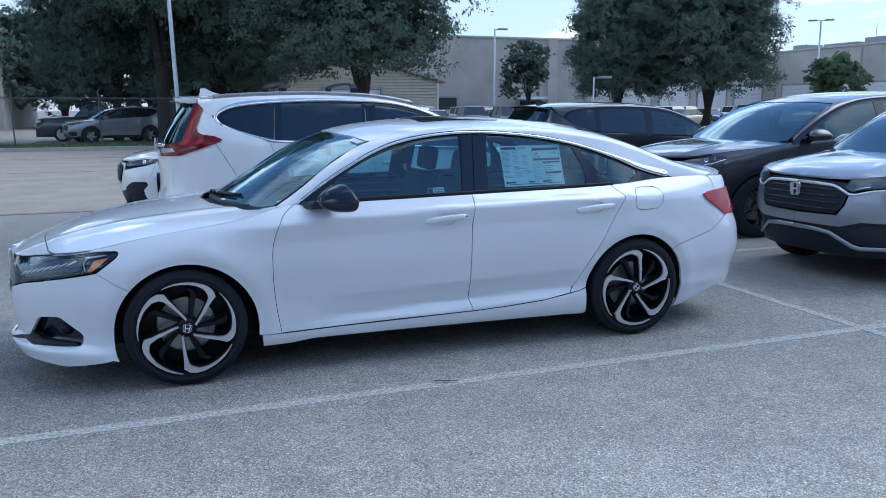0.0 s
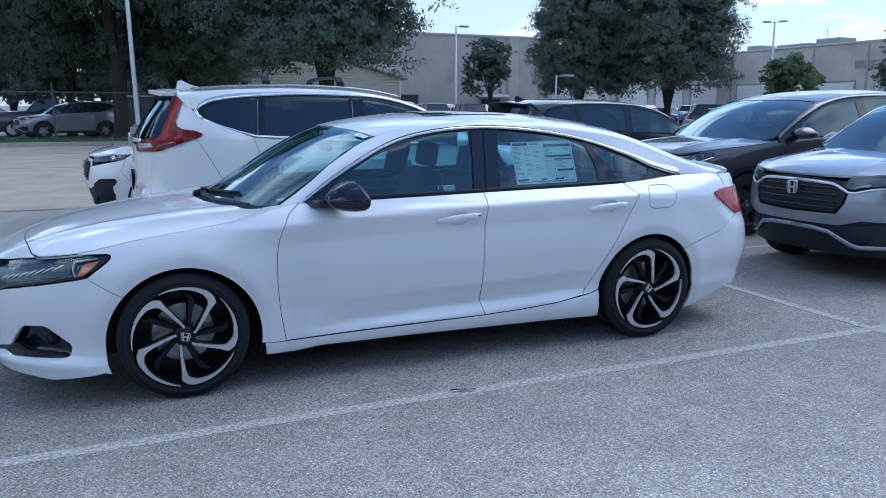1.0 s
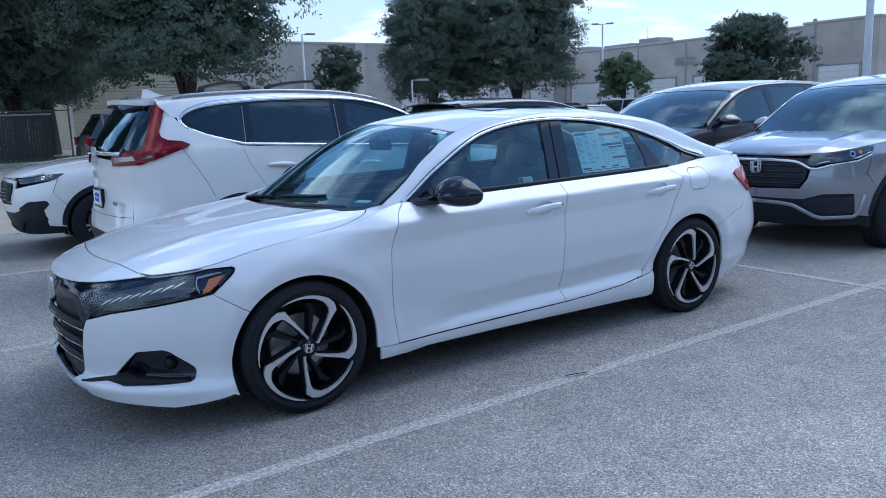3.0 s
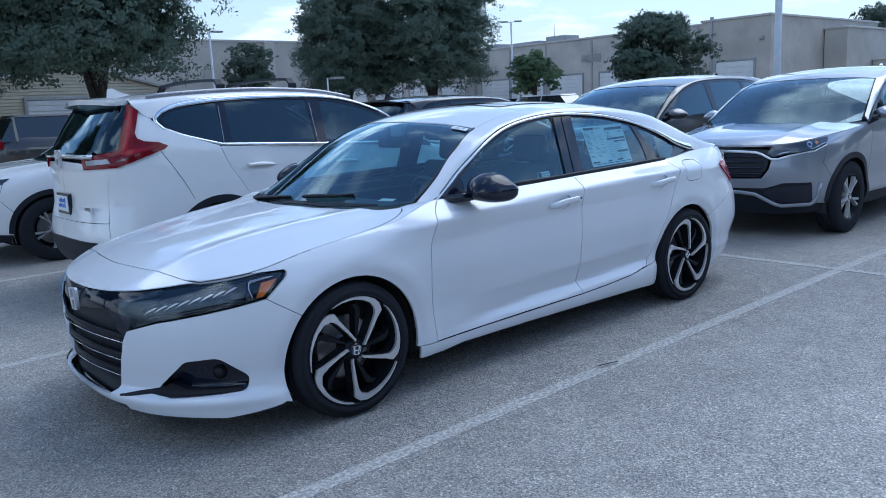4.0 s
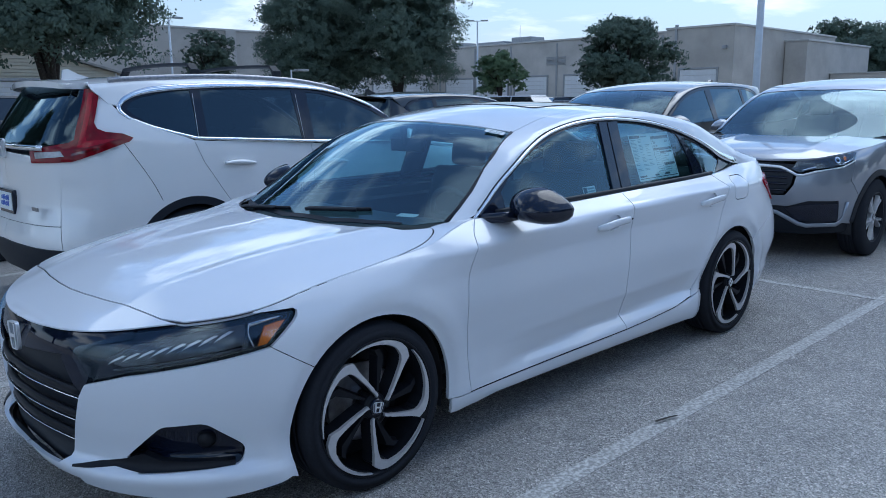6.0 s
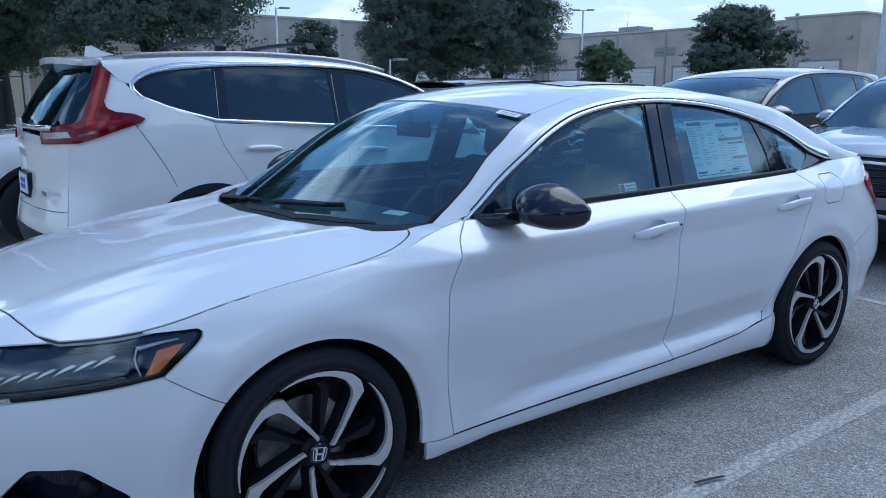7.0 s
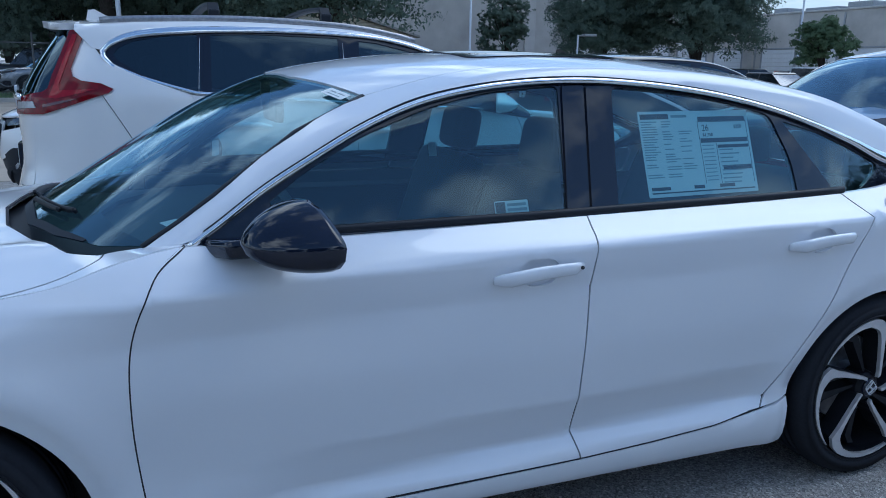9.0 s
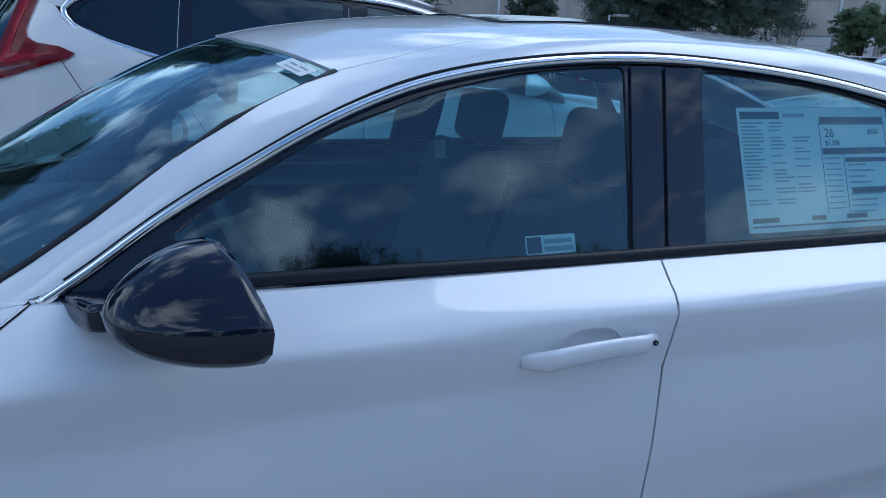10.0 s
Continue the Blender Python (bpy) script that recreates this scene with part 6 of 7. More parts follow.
def building(label, x0, x1, y0, y1, h, material, cap=.35):
    b = tagged(new("building"), label, "building")
    b.location = (x0, y0, 0)
    w, d = x1 - x0, y1 - y0
    bm = bmesh.new()
    box(bm, 0, w, 0, d, 0, h)
    part("wall", bm, material, b)
    bm = bmesh.new()
    for a in ((-.12, w + .12, -.12, .25), (-.12, w + .12, d - .25, d + .12), (-.12, .25, .25, d - .25), (w - .25, w + .12, .25, d - .25)):
        box(bm, a[0], a[1], a[2], a[3], h - .02, h + cap * .5, .03, 1)
    part("parapet", bm, COPING, b)
    bm = bmesh.new()
    box(bm, .2, w - .2, .2, d - .2, h + .003, h + .08)
    part("roof", bm, GREYMETAL, b)
    return b


def rolling_door(b, at, w, h, face, material=WHITEMETAL, slats=9, name="rolling_door"):
    """A door of slats in a frame; face: '-y' or '-x', the way it looks."""
    bm = bmesh.new()
    for a, c in ((-w / 2 - .18, -w / 2), (w / 2, w / 2 + .18)):
        if face == "-y":
            box(bm, a, c, -.12, .05, 0, h + .18, .02, 1)
        else:
            box(bm, -.12, .05, a, c, 0, h + .18, .02, 1)
    if face == "-y":
        box(bm, -w / 2, w / 2, -.12, .05, h, h + .18, .02, 1)
    else:
        box(bm, -.12, .05, -w / 2, w / 2, h, h + .18, .02, 1)
    d = part(name, bm, GREYMETAL, b)
    d.location = at
    bm = bmesh.new()
    if face == "-y":
        box(bm, -w / 2, w / 2, -.05, .02, 0, h / slats - .02, .012, 1)
    else:
        box(bm, -.05, .02, -w / 2, w / 2, 0, h / slats - .02, .012, 1)
    first = part("slat", bm, material, d)
    for i in range(1, slats):
        s = new("slat", first.data)
        s.parent = d
        s.location = (0, 0, h * i / slats)
    return d


def vent(b, at, w, h, face):
    bm = bmesh.new()
    n = 7
    for i in range(n):
        z = h * i / n
        if face == "-x":
            box(bm, -.06, .02, -w / 2, w / 2, z, z + h / n * .6)
        else:
            box(bm, -w / 2, w / 2, -.06, .02, z, z + h / n * .6)
    v = part("wall_vent", bm, GREYMETAL, b)
    v.location = at


TAN = "tan stucco industrial building with a flat parapet roof"
a = building(TAN, 16, 38.5, 63, 84, 7.9, STUCCO)
rolling_door(a, (7.2, 0, 0), 2.4, 2.5, "-y", DARKDOOR, 3, "dark_doorway")
rolling_door(a, (15.8, 0, 0), 2.0, 2.2, "-y", DARKDOOR, 3, "dark_doorway")
bm = bmesh.new()
box(bm, 14.4, 17.2, -1.1, 0, 2.35, 2.6, .04)
part("door_canopy", bm, WHITEMETAL, a)
bm = bmesh.new()
box(bm, 17.6, 18.6, -.25, 0, 0, 7.9, .03)
part("pilaster", bm, STUCCO2, a)
b = building(TAN, 38.5, 66, 69, 86, 7.6, STUCCO2)
for i in range(5):
    rolling_door(b, (4 + 5.0 * i, 0, 0), 3.8, 3.9, "-y")
c = building(TAN, 66, 92, 36.5, 86, 7.7, STUCCO2)
for i, y in enumerate((4.6, 10.5, 17.5, 23.2, 28.6)):
    rolling_door(c, (0, y, 0), 4.6, 4.0, "-x")
vent(c, (0, 14.0, 5.2), 2.6, .9, "-x")
for y in (1.2, 7.6, 13.9, 20.4, 26.0, 32.0):
    bm = bmesh.new()
    box(bm, -.08, 0, y - .12, y + .12, 0, 7.5, .02, 1)
    part("downpipe", bm, GREYMETAL, c)
for y, w, h in ((20, 3.0, 1.0), (24, 4.5, .7), (31, 2.0, .9), (8, 2.2, 1.1)):
    bm = bmesh.new()
    box(bm, 3, 5.5, y, y + w, 7.75, 7.75 + h, .12, 2)
    part("roof_unit", bm, GREYMETAL, c)
bm = bmesh.new()
limb(bm, (4, 22.5, 7.7), (4, 22.5, 10.2), .04, .02, 6, 0)
part("aerial", bm, GREYMETAL, c)
d = building("taller tan stucco wing with a loading door and wall lights", 64.5, 88, 29.8, 36.4, 7.8, STUCCO)
rolling_door(d, (0, 3.3, 0), 3.6, 4.1, "-x", WHITEMETAL, 8)
for y in (.8, 5.9):
    bm = bmesh.new()
    box(bm, -.3, 0, y - .2, y + .2, 5.8, 6.1, .04)
    part("wall_light", bm, GREYMETAL, d)
bm = bmesh.new()
box(bm, -.1, .15, 5.5, 5.75, 0, 8.2, .03)
part("downpipe", bm, GREYMETAL, d)
e = building("low tan annex beside the loading wing", 75, 92, 27.6, 29.7, 6.8, STUCCO2)
f = building("low white flat-roofed shed by the trees", 81, 96, 19.5, 27.5, 3.8, STUCCO2, .2)
rolling_door(f, (0, 3, 0), 3.5, 2.6, "-x", DARKDOOR, 4, "dark_doorway")


def siding_shed():
    """A low gable front of lapped boards with a roller door."""
    s = tagged(new("shed"), "cream shed with lapped siding and a white roller door", "shed")
    s.location = (5.3, 45, 0)
    w, d, h, top = 11.0, 9.0, 3.3, 4.75
    bm = bmesh.new()
    slab(bm, [(0, 0), (w, 0), (w, h), (w / 2, top), (0, h)], .1, d, "xz")
    part("wall", bm, CREAM, s)
    rows = 25
    for i in range(rows):
        z0, z1 = top * i / rows, top * (i + 1) / rows - .015
        cut = max(0, (z1 - h) / (top - h)) * w / 2
        if cut > w / 2 - .2:
            continue
        bm = bmesh.new()
        slab(bm, [(cut, z0), (w - cut, z0), (w - cut, z1), (cut, z1)], .03, .12, "xz", taper=.01)
        part("siding_board", bm, CREAM, s)
    for x0, x1 in ((0, .12), (w - .12, w)):
        bm = bmesh.new()
        box(bm, x0, x1, -.01, .12, 0, h, .01, 1)
        part("corner_board", bm, WHITEMETAL, s)
    for sg in (0, 1):
        bm = bmesh.new()
        a, b = (-.4, w / 2) if sg == 0 else (w / 2, w + .4)
        za, zb = (h - .1, top + .04) if sg == 0 else (top + .04, h - .1)
        slab(bm, [(a, za), (b, zb), (b, zb + .12), (a, za + .12)], -.3, d + .3, "xz")
        part("roof", bm, SHEDROOF, s)
    rolling_door(s, (5.1, -.02, 0), 3.7, 2.75, "-y")
    return s


SHEDROOF = plain("shed_roof", (.26, .25, .23), .7, scale=3, vary=.15)
CREAM = plain("cream_siding", (.5, .46, .36), .6, scale=2, vary=.08)
siding_shed()
building("tan service building beyond the trees", -36, -12.4, 62, 80, 7.5, STUCCO)


# ---- poles, fence, grass strip ----
def light_pole(x, y, h, r, label, heads=1, base=True, turn=0.0, lean=0.0):
    p = tagged(new("street_lamp"), label, "street lamp")
    bm = bmesh.new()
    lathe(bm, [(.001, h), (r * .75, h), (r, .3), (r, .0)], 14, "z")
    part("pole", bm, POLE, p, "", True)
    if base:
        bm = bmesh.new()
        lathe(bm, [(.001, .72), (.27, .72), (.30, .68), (.30, 0)], 20, "z")
        part("base", bm, KERB, p)
        bm = bmesh.new()
        box(bm, -.17, .17, -.17, .17, .72, .80, .02)
        part("base_plate", bm, GREYMETAL, p)
    for i in range(heads):
        sg = 1 if i == 0 else -1
        bm = bmesh.new()
        box(bm, 0, .5, -.03, .03, h - .08, h - .02)
        box(bm, .35, 1.15, -.2, .2, h - .07, h + .07, .03)
        q = part("lamp_head", bm, GREYMETAL, p)
        q.matrix_local = pose(0, 0, 0, 0, 0, 0 if sg > 0 else 180)
    p.matrix_world = pose(x, y, 0, 0, lean, turn)
    return p


light_pole(-.71, 26.2, 8.8, .085, "pale painted lamp pole on a round concrete base", 1, lean=-1.4)
light_pole(17.3, 6.2, 9.0, .10, "tall pale lamp pole between the parked cars", 2)
light_pole(60.0, 56.5, 9.9, .11, "distant lamp pole with two flat heads", 2, turn=-45)
light_pole(26.0, 58.0, 8.2, .1, "white lamp pole near the tan building", 1)
light_pole(24.0, 38.0, 3.4, .06, "slim white lamp pole in the car park", 1)

bm = bmesh.new()
box(bm, -80, 12, 27.18, 31.0, -.05, .13)
tagged(part("verge", bm, plain("dry_grass", (.10, .12, .05), .95, scale=5, vary=.35, relief=.03), None), "strip of mown grass behind the kerb", "grass", kind="structure")
rng = random.Random(4)
verts, faces = [], []
for i in range(9000):
    x, y, h, a = rng.uniform(-20, 11.9), rng.uniform(27.25, 30.9), rng.uniform(.05, .16), rng.uniform(0, 3.14)
    k = len(verts)
    dx, dy = math.cos(a) * .02, math.sin(a) * .02
    verts += [(x - dx, y - dy, .12), (x + dx, y + dy, .12), (x + rng.uniform(-.05, .05), y, .12 + h)]
    faces.append((k, k + 1, k + 2))
me = bpy.data.meshes.new("grass_blades")
me.from_pydata(verts, [], faces)
tagged(put("grass", me, LEAF2), "short green grass blades on the verge", "grass", kind="stuff")


FENCE = plain("weathered_steel", (.1, .105, .11), .6, .3, scale=6, vary=.2)


def fence(x0, x1, y, h=1.85):
    f = tagged(new("fence"), "grey chain-link fence with thin steel posts", "fence")
    f.location = (x0, y, .12)
    n = int((x1 - x0) / 3.0)
    for i in range(n + 1):
        bm = bmesh.new()
        lathe(bm, [(.001, h + .35), (.03, h + .35), (.03, 0)], 8, "z")
        p = part("post", bm, FENCE, f)
        p.location = (i * (x1 - x0) / n, 0, 0)
    bm = bmesh.new()
    box(bm, 0, x1 - x0, -.02, .02, h - .02, h + .02)
    part("rail", bm, FENCE, f)
    verts, faces = [], []
    step, r = .11, .003
    for sgn in (1, -1):
        u = -h
        while u < x1 - x0 + h:
            a, b = (u, 0), (u + h, h)
            if sgn < 0:
                a, b = (u + h, 0), (u, h)
            if min(a[0], b[0]) >= 0 and max(a[0], b[0]) <= x1 - x0:
                k = len(verts)
                verts += [(a[0] - r, 0, a[1]), (a[0] + r, 0, a[1]), (b[0] + r, .004, b[1]), (b[0] - r, .004, b[1])]
                faces.append((k, k + 1, k + 2, k + 3))
            u += step
    me = bpy.data.meshes.new("wire_mesh")
    me.from_pydata(verts, [], faces)
    put("wire_mesh", me, FENCE, f)
    return f


fence(-22, 2.5, 28.6)
bm = bmesh.new()
box(bm, .3, 3.2, -.03, -.01, 1.68, 1.74)
g = tagged(part("fence_screen", bm, GREYMETAL, None), "dark slatted screen fixed on the fence", "fence screen")
bm = bmesh.new()
box(bm, 0, .106, -.01, .01, 0, 1.8)
slat = part("slat", bm, plain("dark_screen", (.03, .035, .035), .8), g)
slat.location = (.3, 0, 0)
for i in range(1, 26):
    s = new("slat", slat.data)
    s.parent = g
    s.location = (.3 + .11 * i, 0, 0)
g.location = (-1.3, 28.7, .13)

# ---- cars far off ----
FARPAINT = {"white": (.75, .76, .78), "black": (.012, .012, .014), "silver": (.42, .43, .45), "blue": (.02, .09, .45), "beige": (.5, .44, .34), "grey": (.12, .125, .13), "red": (.3, .02, .02), "navy": (.02, .03, .06)}
FARMAT = {k: paint("far_" + k + "_paint", v) for k, v in FARPAINT.items()}


def far_car(kind, colour, label):
    """A car for the distance: shaped body, glass house, roof, lamps and wheels."""
    c = tagged(new("car"), label, "car", "cars in the far rows")
    tall = kind != "sedan"
    L, Wd = (4.7, .92) if kind != "truck" else (5.6, .98)
    h_belt, h_roof = {"sedan": (.95, 1.45), "suv": (1.1, 1.68), "truck": (1.2, 1.9)}[kind]
    # lower body: sections along x
    st = {"sedan": [(-.5, .62), (-.47, .70), (-.36, .80), (-.22, .92), (.30, .98), (.42, 1.0), (.48, .96), (.5, .8)],
          "suv": [(-.5, .75), (-.48, .90), (-.40, .98), (-.24, 1.08), (.35, 1.15), (.46, 1.15), (.49, 1.1), (.5, .8)],
          "truck": [(-.5, .9), (-.49, 1.08), (-.42, 1.15), (-.24, 1.2), (.08, 1.22), (.10, 1.20), (.49, 1.20), (.5, .9)]}[kind]
    bm = bmesh.new()
    rings = []
    for u, z in st:
        w = Wd * (1 - .22 * max(0, (abs(u) - .36) / .14) ** 2)
        prof = [(-w * .9, .24), (-w, .40), (-w, z * .72), (-w * .93, z * .96), (-w * .8, z), (0, z + .03), (w * .8, z), (w * .93, z * .96), (w, z * .72), (w, .40), (w * .9, .24)]
        rings.append([bm.verts.new((u * L, y, q)) for y, q in prof])
    for p, q in zip(rings, rings[1:]):
        for i in range(len(p)):
            j = (i + 1) % len(p)
            bm.faces.new((p[i], p[j], q[j], q[i]))
    bm.faces.new(rings[0])
    bm.faces.new(rings[-1][::-1])
    bmesh.ops.recalc_face_normals(bm, faces=bm.faces)
    part("body", bm, FARMAT[colour], c, "", True)
    xs = {"sedan": (-.24, -.08, .18, .36), "suv": (-.24, -.10, .40, .48), "truck": (-.2, -.09, .03, .09)}[kind]
    zb, zt = h_belt - .05, h_roof - .05
    bm = bmesh.new()
    lo = [(xs[0] * L, -.8), (xs[0] * L, .8), (xs[3] * L, .8), (xs[3] * L, -.8)]
    hi = [(xs[1] * L, -.62), (xs[1] * L, .62), (xs[2] * L, .62), (xs[2] * L, -.62)]
    va = [bm.verts.new((x, y * Wd / .92, zb)) for x, y in lo]
    vb = [bm.verts.new((x, y * Wd / .92, zt)) for x, y in hi]
    for i in range(4):
        bm.faces.new((va[i], va[(i + 1) % 4], vb[(i + 1) % 4], vb[i]))
    bmesh.ops.recalc_face_normals(bm, faces=bm.faces)
    part("glass_house", bm, FARGLASS, c)
    bm = bmesh.new()
    slab(bm, rounded([(hi[0][0] - .03, -.64, .1), (hi[2][0] + .03, -.64, .1), (hi[2][0] + .03, .64, .1), (hi[0][0] - .03, .64, .1)]), zt + .05, zt, "xy", taper=.05)
    roof = part("roof", bm, FARMAT[colour], c)
    for i, x in enumerate((xs[1] * .55 + xs[2] * .45, xs[2])):
        for sg in (-1, 1):
            bm = bmesh.new()
            limb(bm, (x * L, sg * .81, zb), (x * L, sg * .63, zt), .035, .03, 5, 0)
            part("pillar", bm, FARMAT[colour], c)
    for sg in (-1, 1):
        bm = bmesh.new()
        zl = st[1][1] - .08
        box(bm, -.495 * L, -.455 * L, sg * .5, sg * .82, zl - .07, zl + .05, .02)
        part("headlamp", bm, REFLECT, c)
        bm = bmesh.new()
        zl = st[-2][1] - .1
        box(bm, .47 * L, .497 * L, sg * .55, sg * .82, zl - .1, zl + .08, .02)
        part("tail_lamp", bm, REDLENS, c)
        for x in (-.295, .285):
            bm = bmesh.new()
            R = .33 if not tall else .37
            lathe(bm, [(R - .12, -.1), (R - .02, -.11), (R, -.06), (R, .1)], 20)
            w = part("wheel", bm, RUBBER, c, "", True)
            w.matrix_local = Matrix.Translation((x * L, sg * (Wd - .1), R)) @ (pose(0, 0, 0) if sg < 0 else pose(0, 0, 0, 0, 0, 180))
            bm = bmesh.new()
            lathe(bm, [(.001, -.085), (R - .12, -.085)], 16)
            for i in range(5):
                a = radians(72 * i)
                slab(bm, [(math.cos(a + q) * r, math.sin(a + q) * r) for r, q in ((.04, -.5), (R - .13, -.12), (R - .13, .12), (.04, .5))], -.105, -.09)
            part("rim", bm, MACHINED, w)
    return c


FARGLASS = plain("far_car_glass", (.012, .015, .02), .06, vary=.1, Coat_Weight=1.0)
made = {}


def park(kind, colour, x, y, turn, label=None):
    name = label or {"suv": colour + " crossover parked in a far row", "sedan": colour + " sedan parked in a far row", "truck": colour + " pickup truck parked behind the fence"}[kind]
    key = (kind, colour, name)
    m = pose(x, y, 0, 0, 0, turn)
    if key in made:
        return copy_thing(made[key], m)
    made[key] = far_car(kind, colour, name)
    made[key].matrix_world = m
    return made[key]


park("truck", "black", -4.2, 37.5, 0)
copy_thing(SILVER_CAR, pose(-3.4, 35.0, 0, 0, 0, 20))
park("suv", "black", 3.3, 18.0, 180, "black crossover standing on the concrete lane")
kinds = ["suv", "sedan", "suv", "suv", "sedan"]
cols = ["white", "white", "navy", "grey", "silver", "black", "blue", "white", "red"]
rng = random.Random(9)
for i in range(7):
    park(kinds[i % 5], ["white", "white", "silver", "navy", "grey", "black", "grey"][i], 12.2 + 2.75 * i, 41.5 + .4 * i, 78 + rng.uniform(-2, 2))
for i in range(6):
    park(kinds[(i + 2) % 5], cols[(i * 2 + 1) % 9], 14.0 + 2.8 * i, 55.5, 90)
for i in range(13):
    park(kinds[(i * 3) % 5], ["white", "silver", "white", "grey", "white", "navy", "silver"][i % 7], 13.5 + 3.1 * i, 60.0, 90)
park("sedan", "beige", 38.6, 48.6, 8)
park("suv", "black", 35.8, 36.2, 150)
park("suv", "black", 38.2, 32.6, 150)
park("suv", "navy", 40.6, 29.0, 150)
park("sedan", "red", 33.0, 27.0, 150)
park("sedan", "blue", 44.6, 47.6, 160)
park("suv", "navy", 49.6, 45.5, 172)
park("suv", "black", 52.5, 42.0, 175)
for i in range(9):
    park(kinds[(i + 1) % 5], cols[(i * 4 + 2) % 9], 36 + 2.9 * i, 56.5 - 1.1 * i, 95)
for i in range(7):
    park(kinds[i % 5], cols[(i * 5) % 9], 46 + 1.4 * i, 33.5 - 2.9 * i, 175)
for i in range(6):
    park("suv" if i % 2 else "sedan", ["black", "silver", "grey", "black", "white", "silver"][i], 22 + 2.9 * i, 20.5 - .4 * i, 92)

# a fallen twig by the stall line
bm = bmesh.new()
limb(bm, (-.135, -1.34, .014), (-.01, -1.37, .013), .009, .007, 6, .1, 2)
tagged(part("twig", bm, BARK, None), "short dark twig lying on the asphalt", "twig")

# ---- papers on the glass, wipers ----
def lettering(name, body, size, m, material, parent):
    cu = bpy.data.curves.new(name, "FONT")
    cu.body, cu.size, cu.extrude = body, size, .0003
    tmp = new("lettering", cu)
    me = bpy.data.meshes.new_from_object(tmp.evaluated_get(bpy.context.evaluated_depsgraph_get()))
    bpy.data.objects.remove(tmp)
    ob = put(name, me, material, parent)
    ob.matrix_local = m
    return ob


def sheet(name, parent, centre, w, h, right, up, material, label):
    """A flat paper; returns it and the frame in which its prints lie (x right, y up, z out)."""
    r, u = Vector(right).normalized(), Vector(up).normalized()
    n = r.cross(u).normalized()
    u = n.cross(r)
    m = Matrix((r, u, n)).transposed().to_4x4()
    m.translation = centre
    bm = bmesh.new()
    slab(bm, rounded([(-w / 2, -h / 2, .004), (w / 2, -h / 2, .004), (w / 2, h / 2, .004), (-w / 2, h / 2, .004)], 2), .0004, -.0004, "xy")
    s = part(name, bm, material, parent, label)
    s.matrix_local = m
    return s


def bars(paper, rows, material=INK, name="print_bar"):
    bm = bmesh.new()
    for x0, x1, y0, y1 in rows:
        box(bm, x0, x1, y0, y1, .0005, .0009)
    return part(name, bm, material, paper)


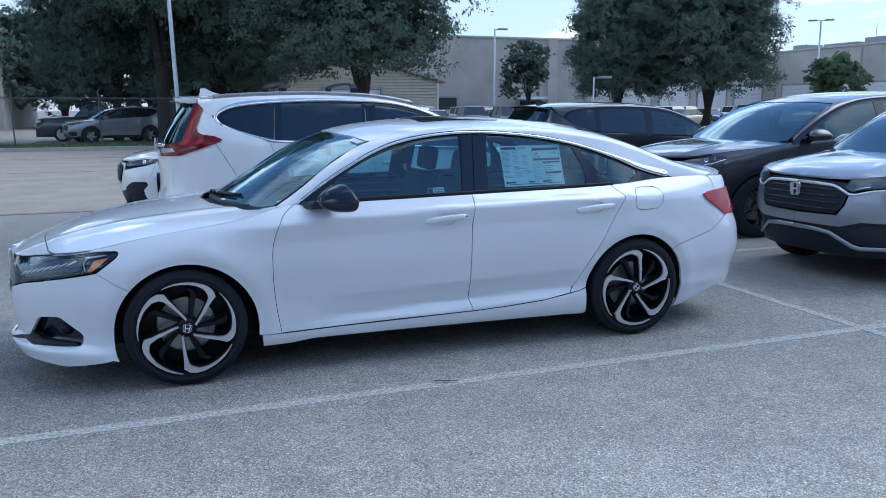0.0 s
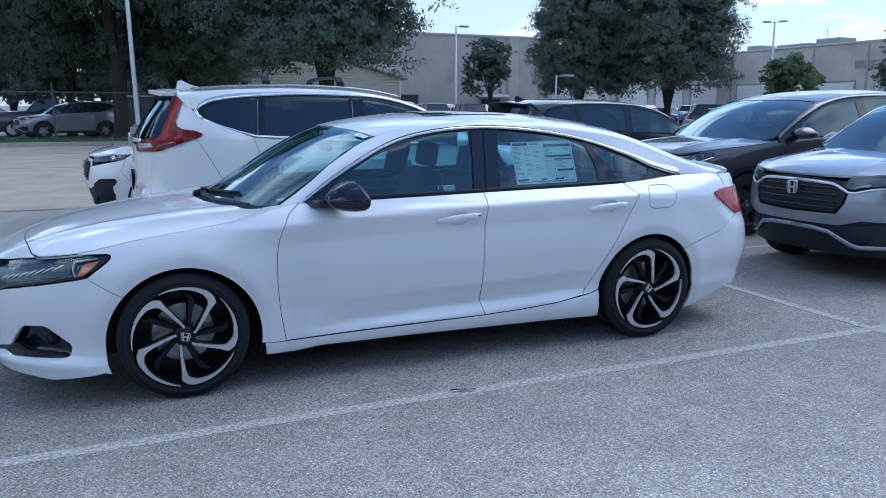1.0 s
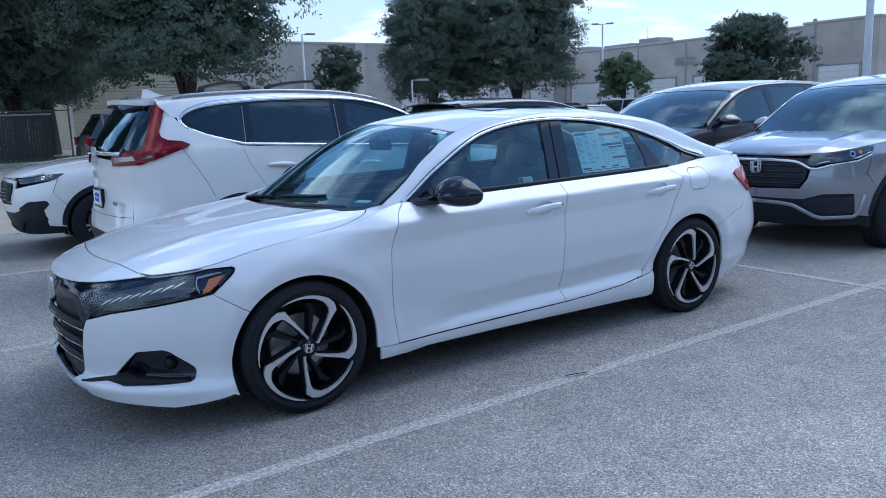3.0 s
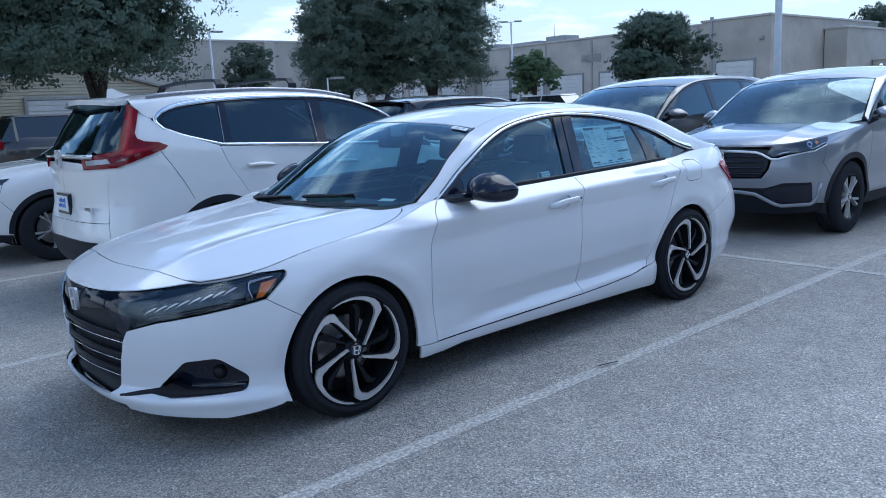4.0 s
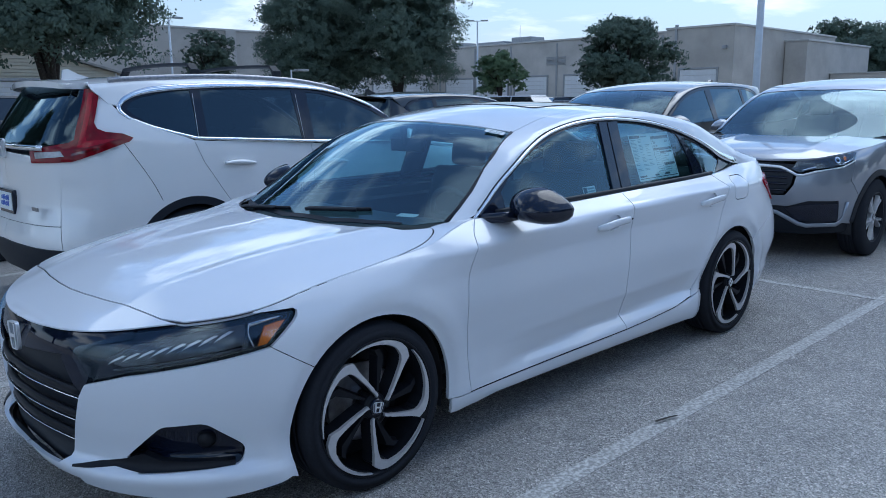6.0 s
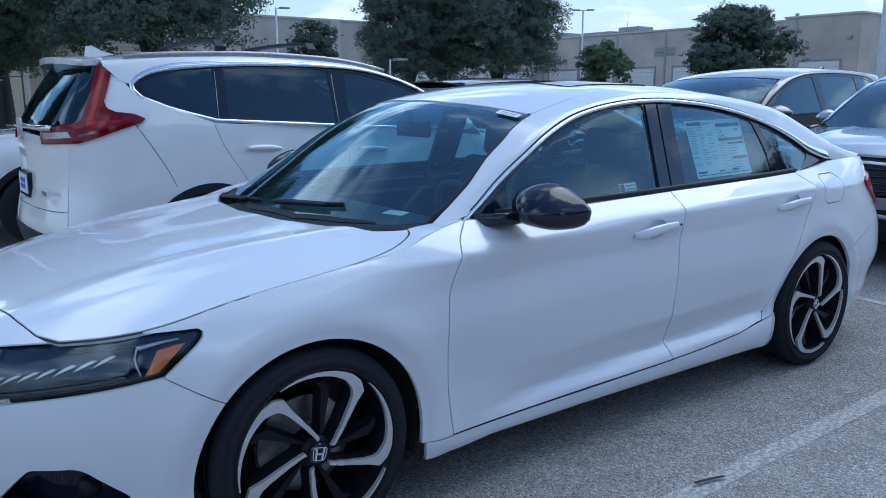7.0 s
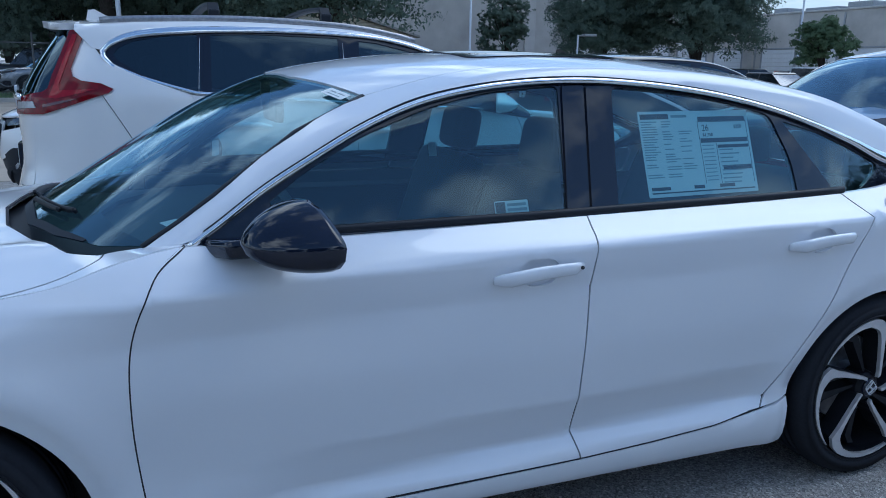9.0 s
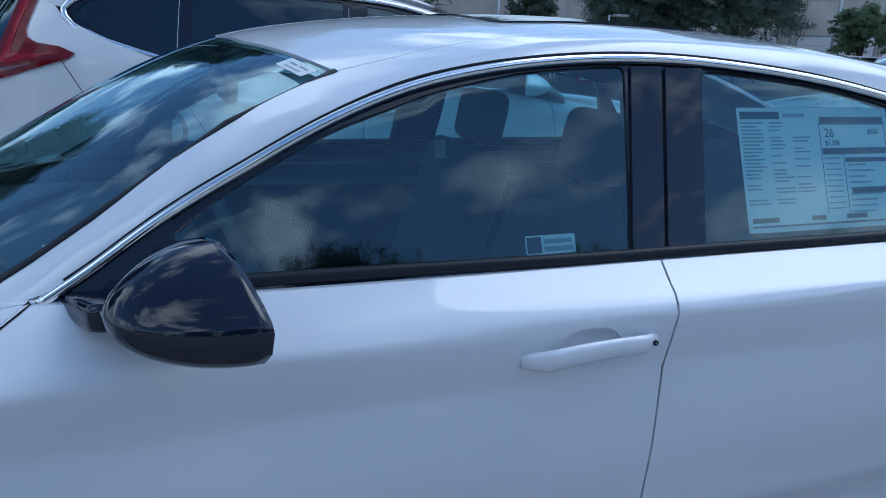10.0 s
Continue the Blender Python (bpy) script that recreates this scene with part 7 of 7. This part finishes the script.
def price_sheet(car):
    p = sheet("price_sheet", car, (.735, -.754, 1.15), .425, .265, (1, .02, .012), (-.03, .36, 1), PAPER, "white printed price sheet inside the rear window")
    bars(p, [(-.205, -.10, .108, .124)], INKDARK, "header_bar")
    bars(p, [(-.09, -.03, .112, .12)], INK, "header_line")
    rng = random.Random(6)
    for col, (a, b) in enumerate(((-.205, -.14), (-.13, -.075), (-.068, -.01))):
        rows = []
        for i in range(24):
            y = .098 - .0078 * i
            if rng.random() < (.9, .7, .35)[col]:
                rows.append((a, a + (b - a) * rng.uniform(.45, 1.0), y, y + .0032))
        bars(p, rows, INK, "text_lines")
    bars(p, [(.012, .20, .098, .113)], INKDARK, "box_head")
    bars(p, [(.012, .20, .03, .044), (.075, .20, .012, .022)], INKDARK, "box_bar")
    bars(p, [(.085, .2, -.058, -.044)], INKDARK, "box_bar")
    rows = [(.08, .08 + rng.uniform(.05, .11), y, y + .004) for y in np.linspace(-.10, .004, 9)] + [(.015, .06, y, y + .003) for y in np.linspace(-.09, .02, 10)]
    bars(p, rows, INK, "text_lines")
    bars(p, [(-.2, .2, -.122, -.118), (-.2, -.13, -.112, -.102), (-.04, .0, -.112, -.102), (.06, .12, -.112, -.102)], INKDARK, "foot_bar")
    bars(p, [(.008, .0095, -.1, .1), (.008, .203, .096, .0975), (.2015, .203, -.1, .1), (.07, .0715, -.1, .03)], INKDARK, "box_rule")
    lettering("numeral", "26", .028, Matrix.Translation((.022, .068, .0008)), INKDARK, p)
    lettering("numeral", "$250", .016, Matrix.Translation((.15, .074, .0008)), INKDARK, p)
    lettering("numeral", "$1,350", .015, Matrix.Translation((.022, .05, .0008)), INKDARK, p)
    q = sheet("window_label", car, (.07, -.793, 1.018), .105, .036, (1, .02, .02), (0, .36, 1), PAPER, "small dealer label with grey bars")
    bars(q, [(-.05, -.02, -.015, .015)], INKDARK, "label_block")
    bars(q, [(-.014, .045, .002, .010), (-.014, .047, -.012, -.004)], INK, "label_line")
    lie = THE_DOME.side(-1)
    at = lambda x, y: Vector(lie(np.array([x]), np.array([THE_DOME.by_y([(x, y)])[0][1]]), .004)[0])
    s = sheet("stock_label", car, at(-.362, .545), .10, .036, at(-.345, .59) - at(-.375, .50), at(-.33, .545) - at(-.40, .545), PAPER, "white stock label in the windscreen's corner")
    bars(s, [(-.03, -.004, .002, .007), (.006, .036, .003, .007)], INK, "label_line")
    bars(s, [(-.03, .03, -.010, -.007)], INK, "label_line")
    sheet("seat_paper", car, (.35, -.3, .95), .075, .1, (1, .3, .35), (-.35, .2, 1), PAPER, "white paper slip tucked beside the seat")
    sheet("seat_tag", car, (.02, -.31, 1.13), .03, .045, (1, .2, 0), (-.1, .2, 1), PAPER, "small white tag on the seat")
    d = sheet("dash_paper", car, (-.80, -.40, .945), .10, .05, (.3, -1, 0), (1, .3, .15), PAPER, "white paper on the dashboard")


def wipers(car, dome_side, by_y):
    for a in ([(-1.15, .12), (-1.115, .26), (-1.075, .38), (-1.045, .44)], [(-1.14, -.46), (-1.165, -.3), (-1.175, -.12), (-1.17, .0)]):
        p = chain(a, 8)
        strip("wiper_blade", dome_side, np.array(by_y([tuple(q) for q in p])), (.012, .009), .012, TRIM, car, off=.004)
        strip("wiper_arm", dome_side, np.array(by_y([tuple(q) for q in p[:18] - np.array([.012, 0])])), (.014, .01), .01, TRIM, car, off=.012)


INKDARK = plain("dark_ink", (.035, .045, .06), .6)
price_sheet(THE_CAR)
wipers(THE_CAR, THE_DOME.side(-1), THE_DOME.by_y)
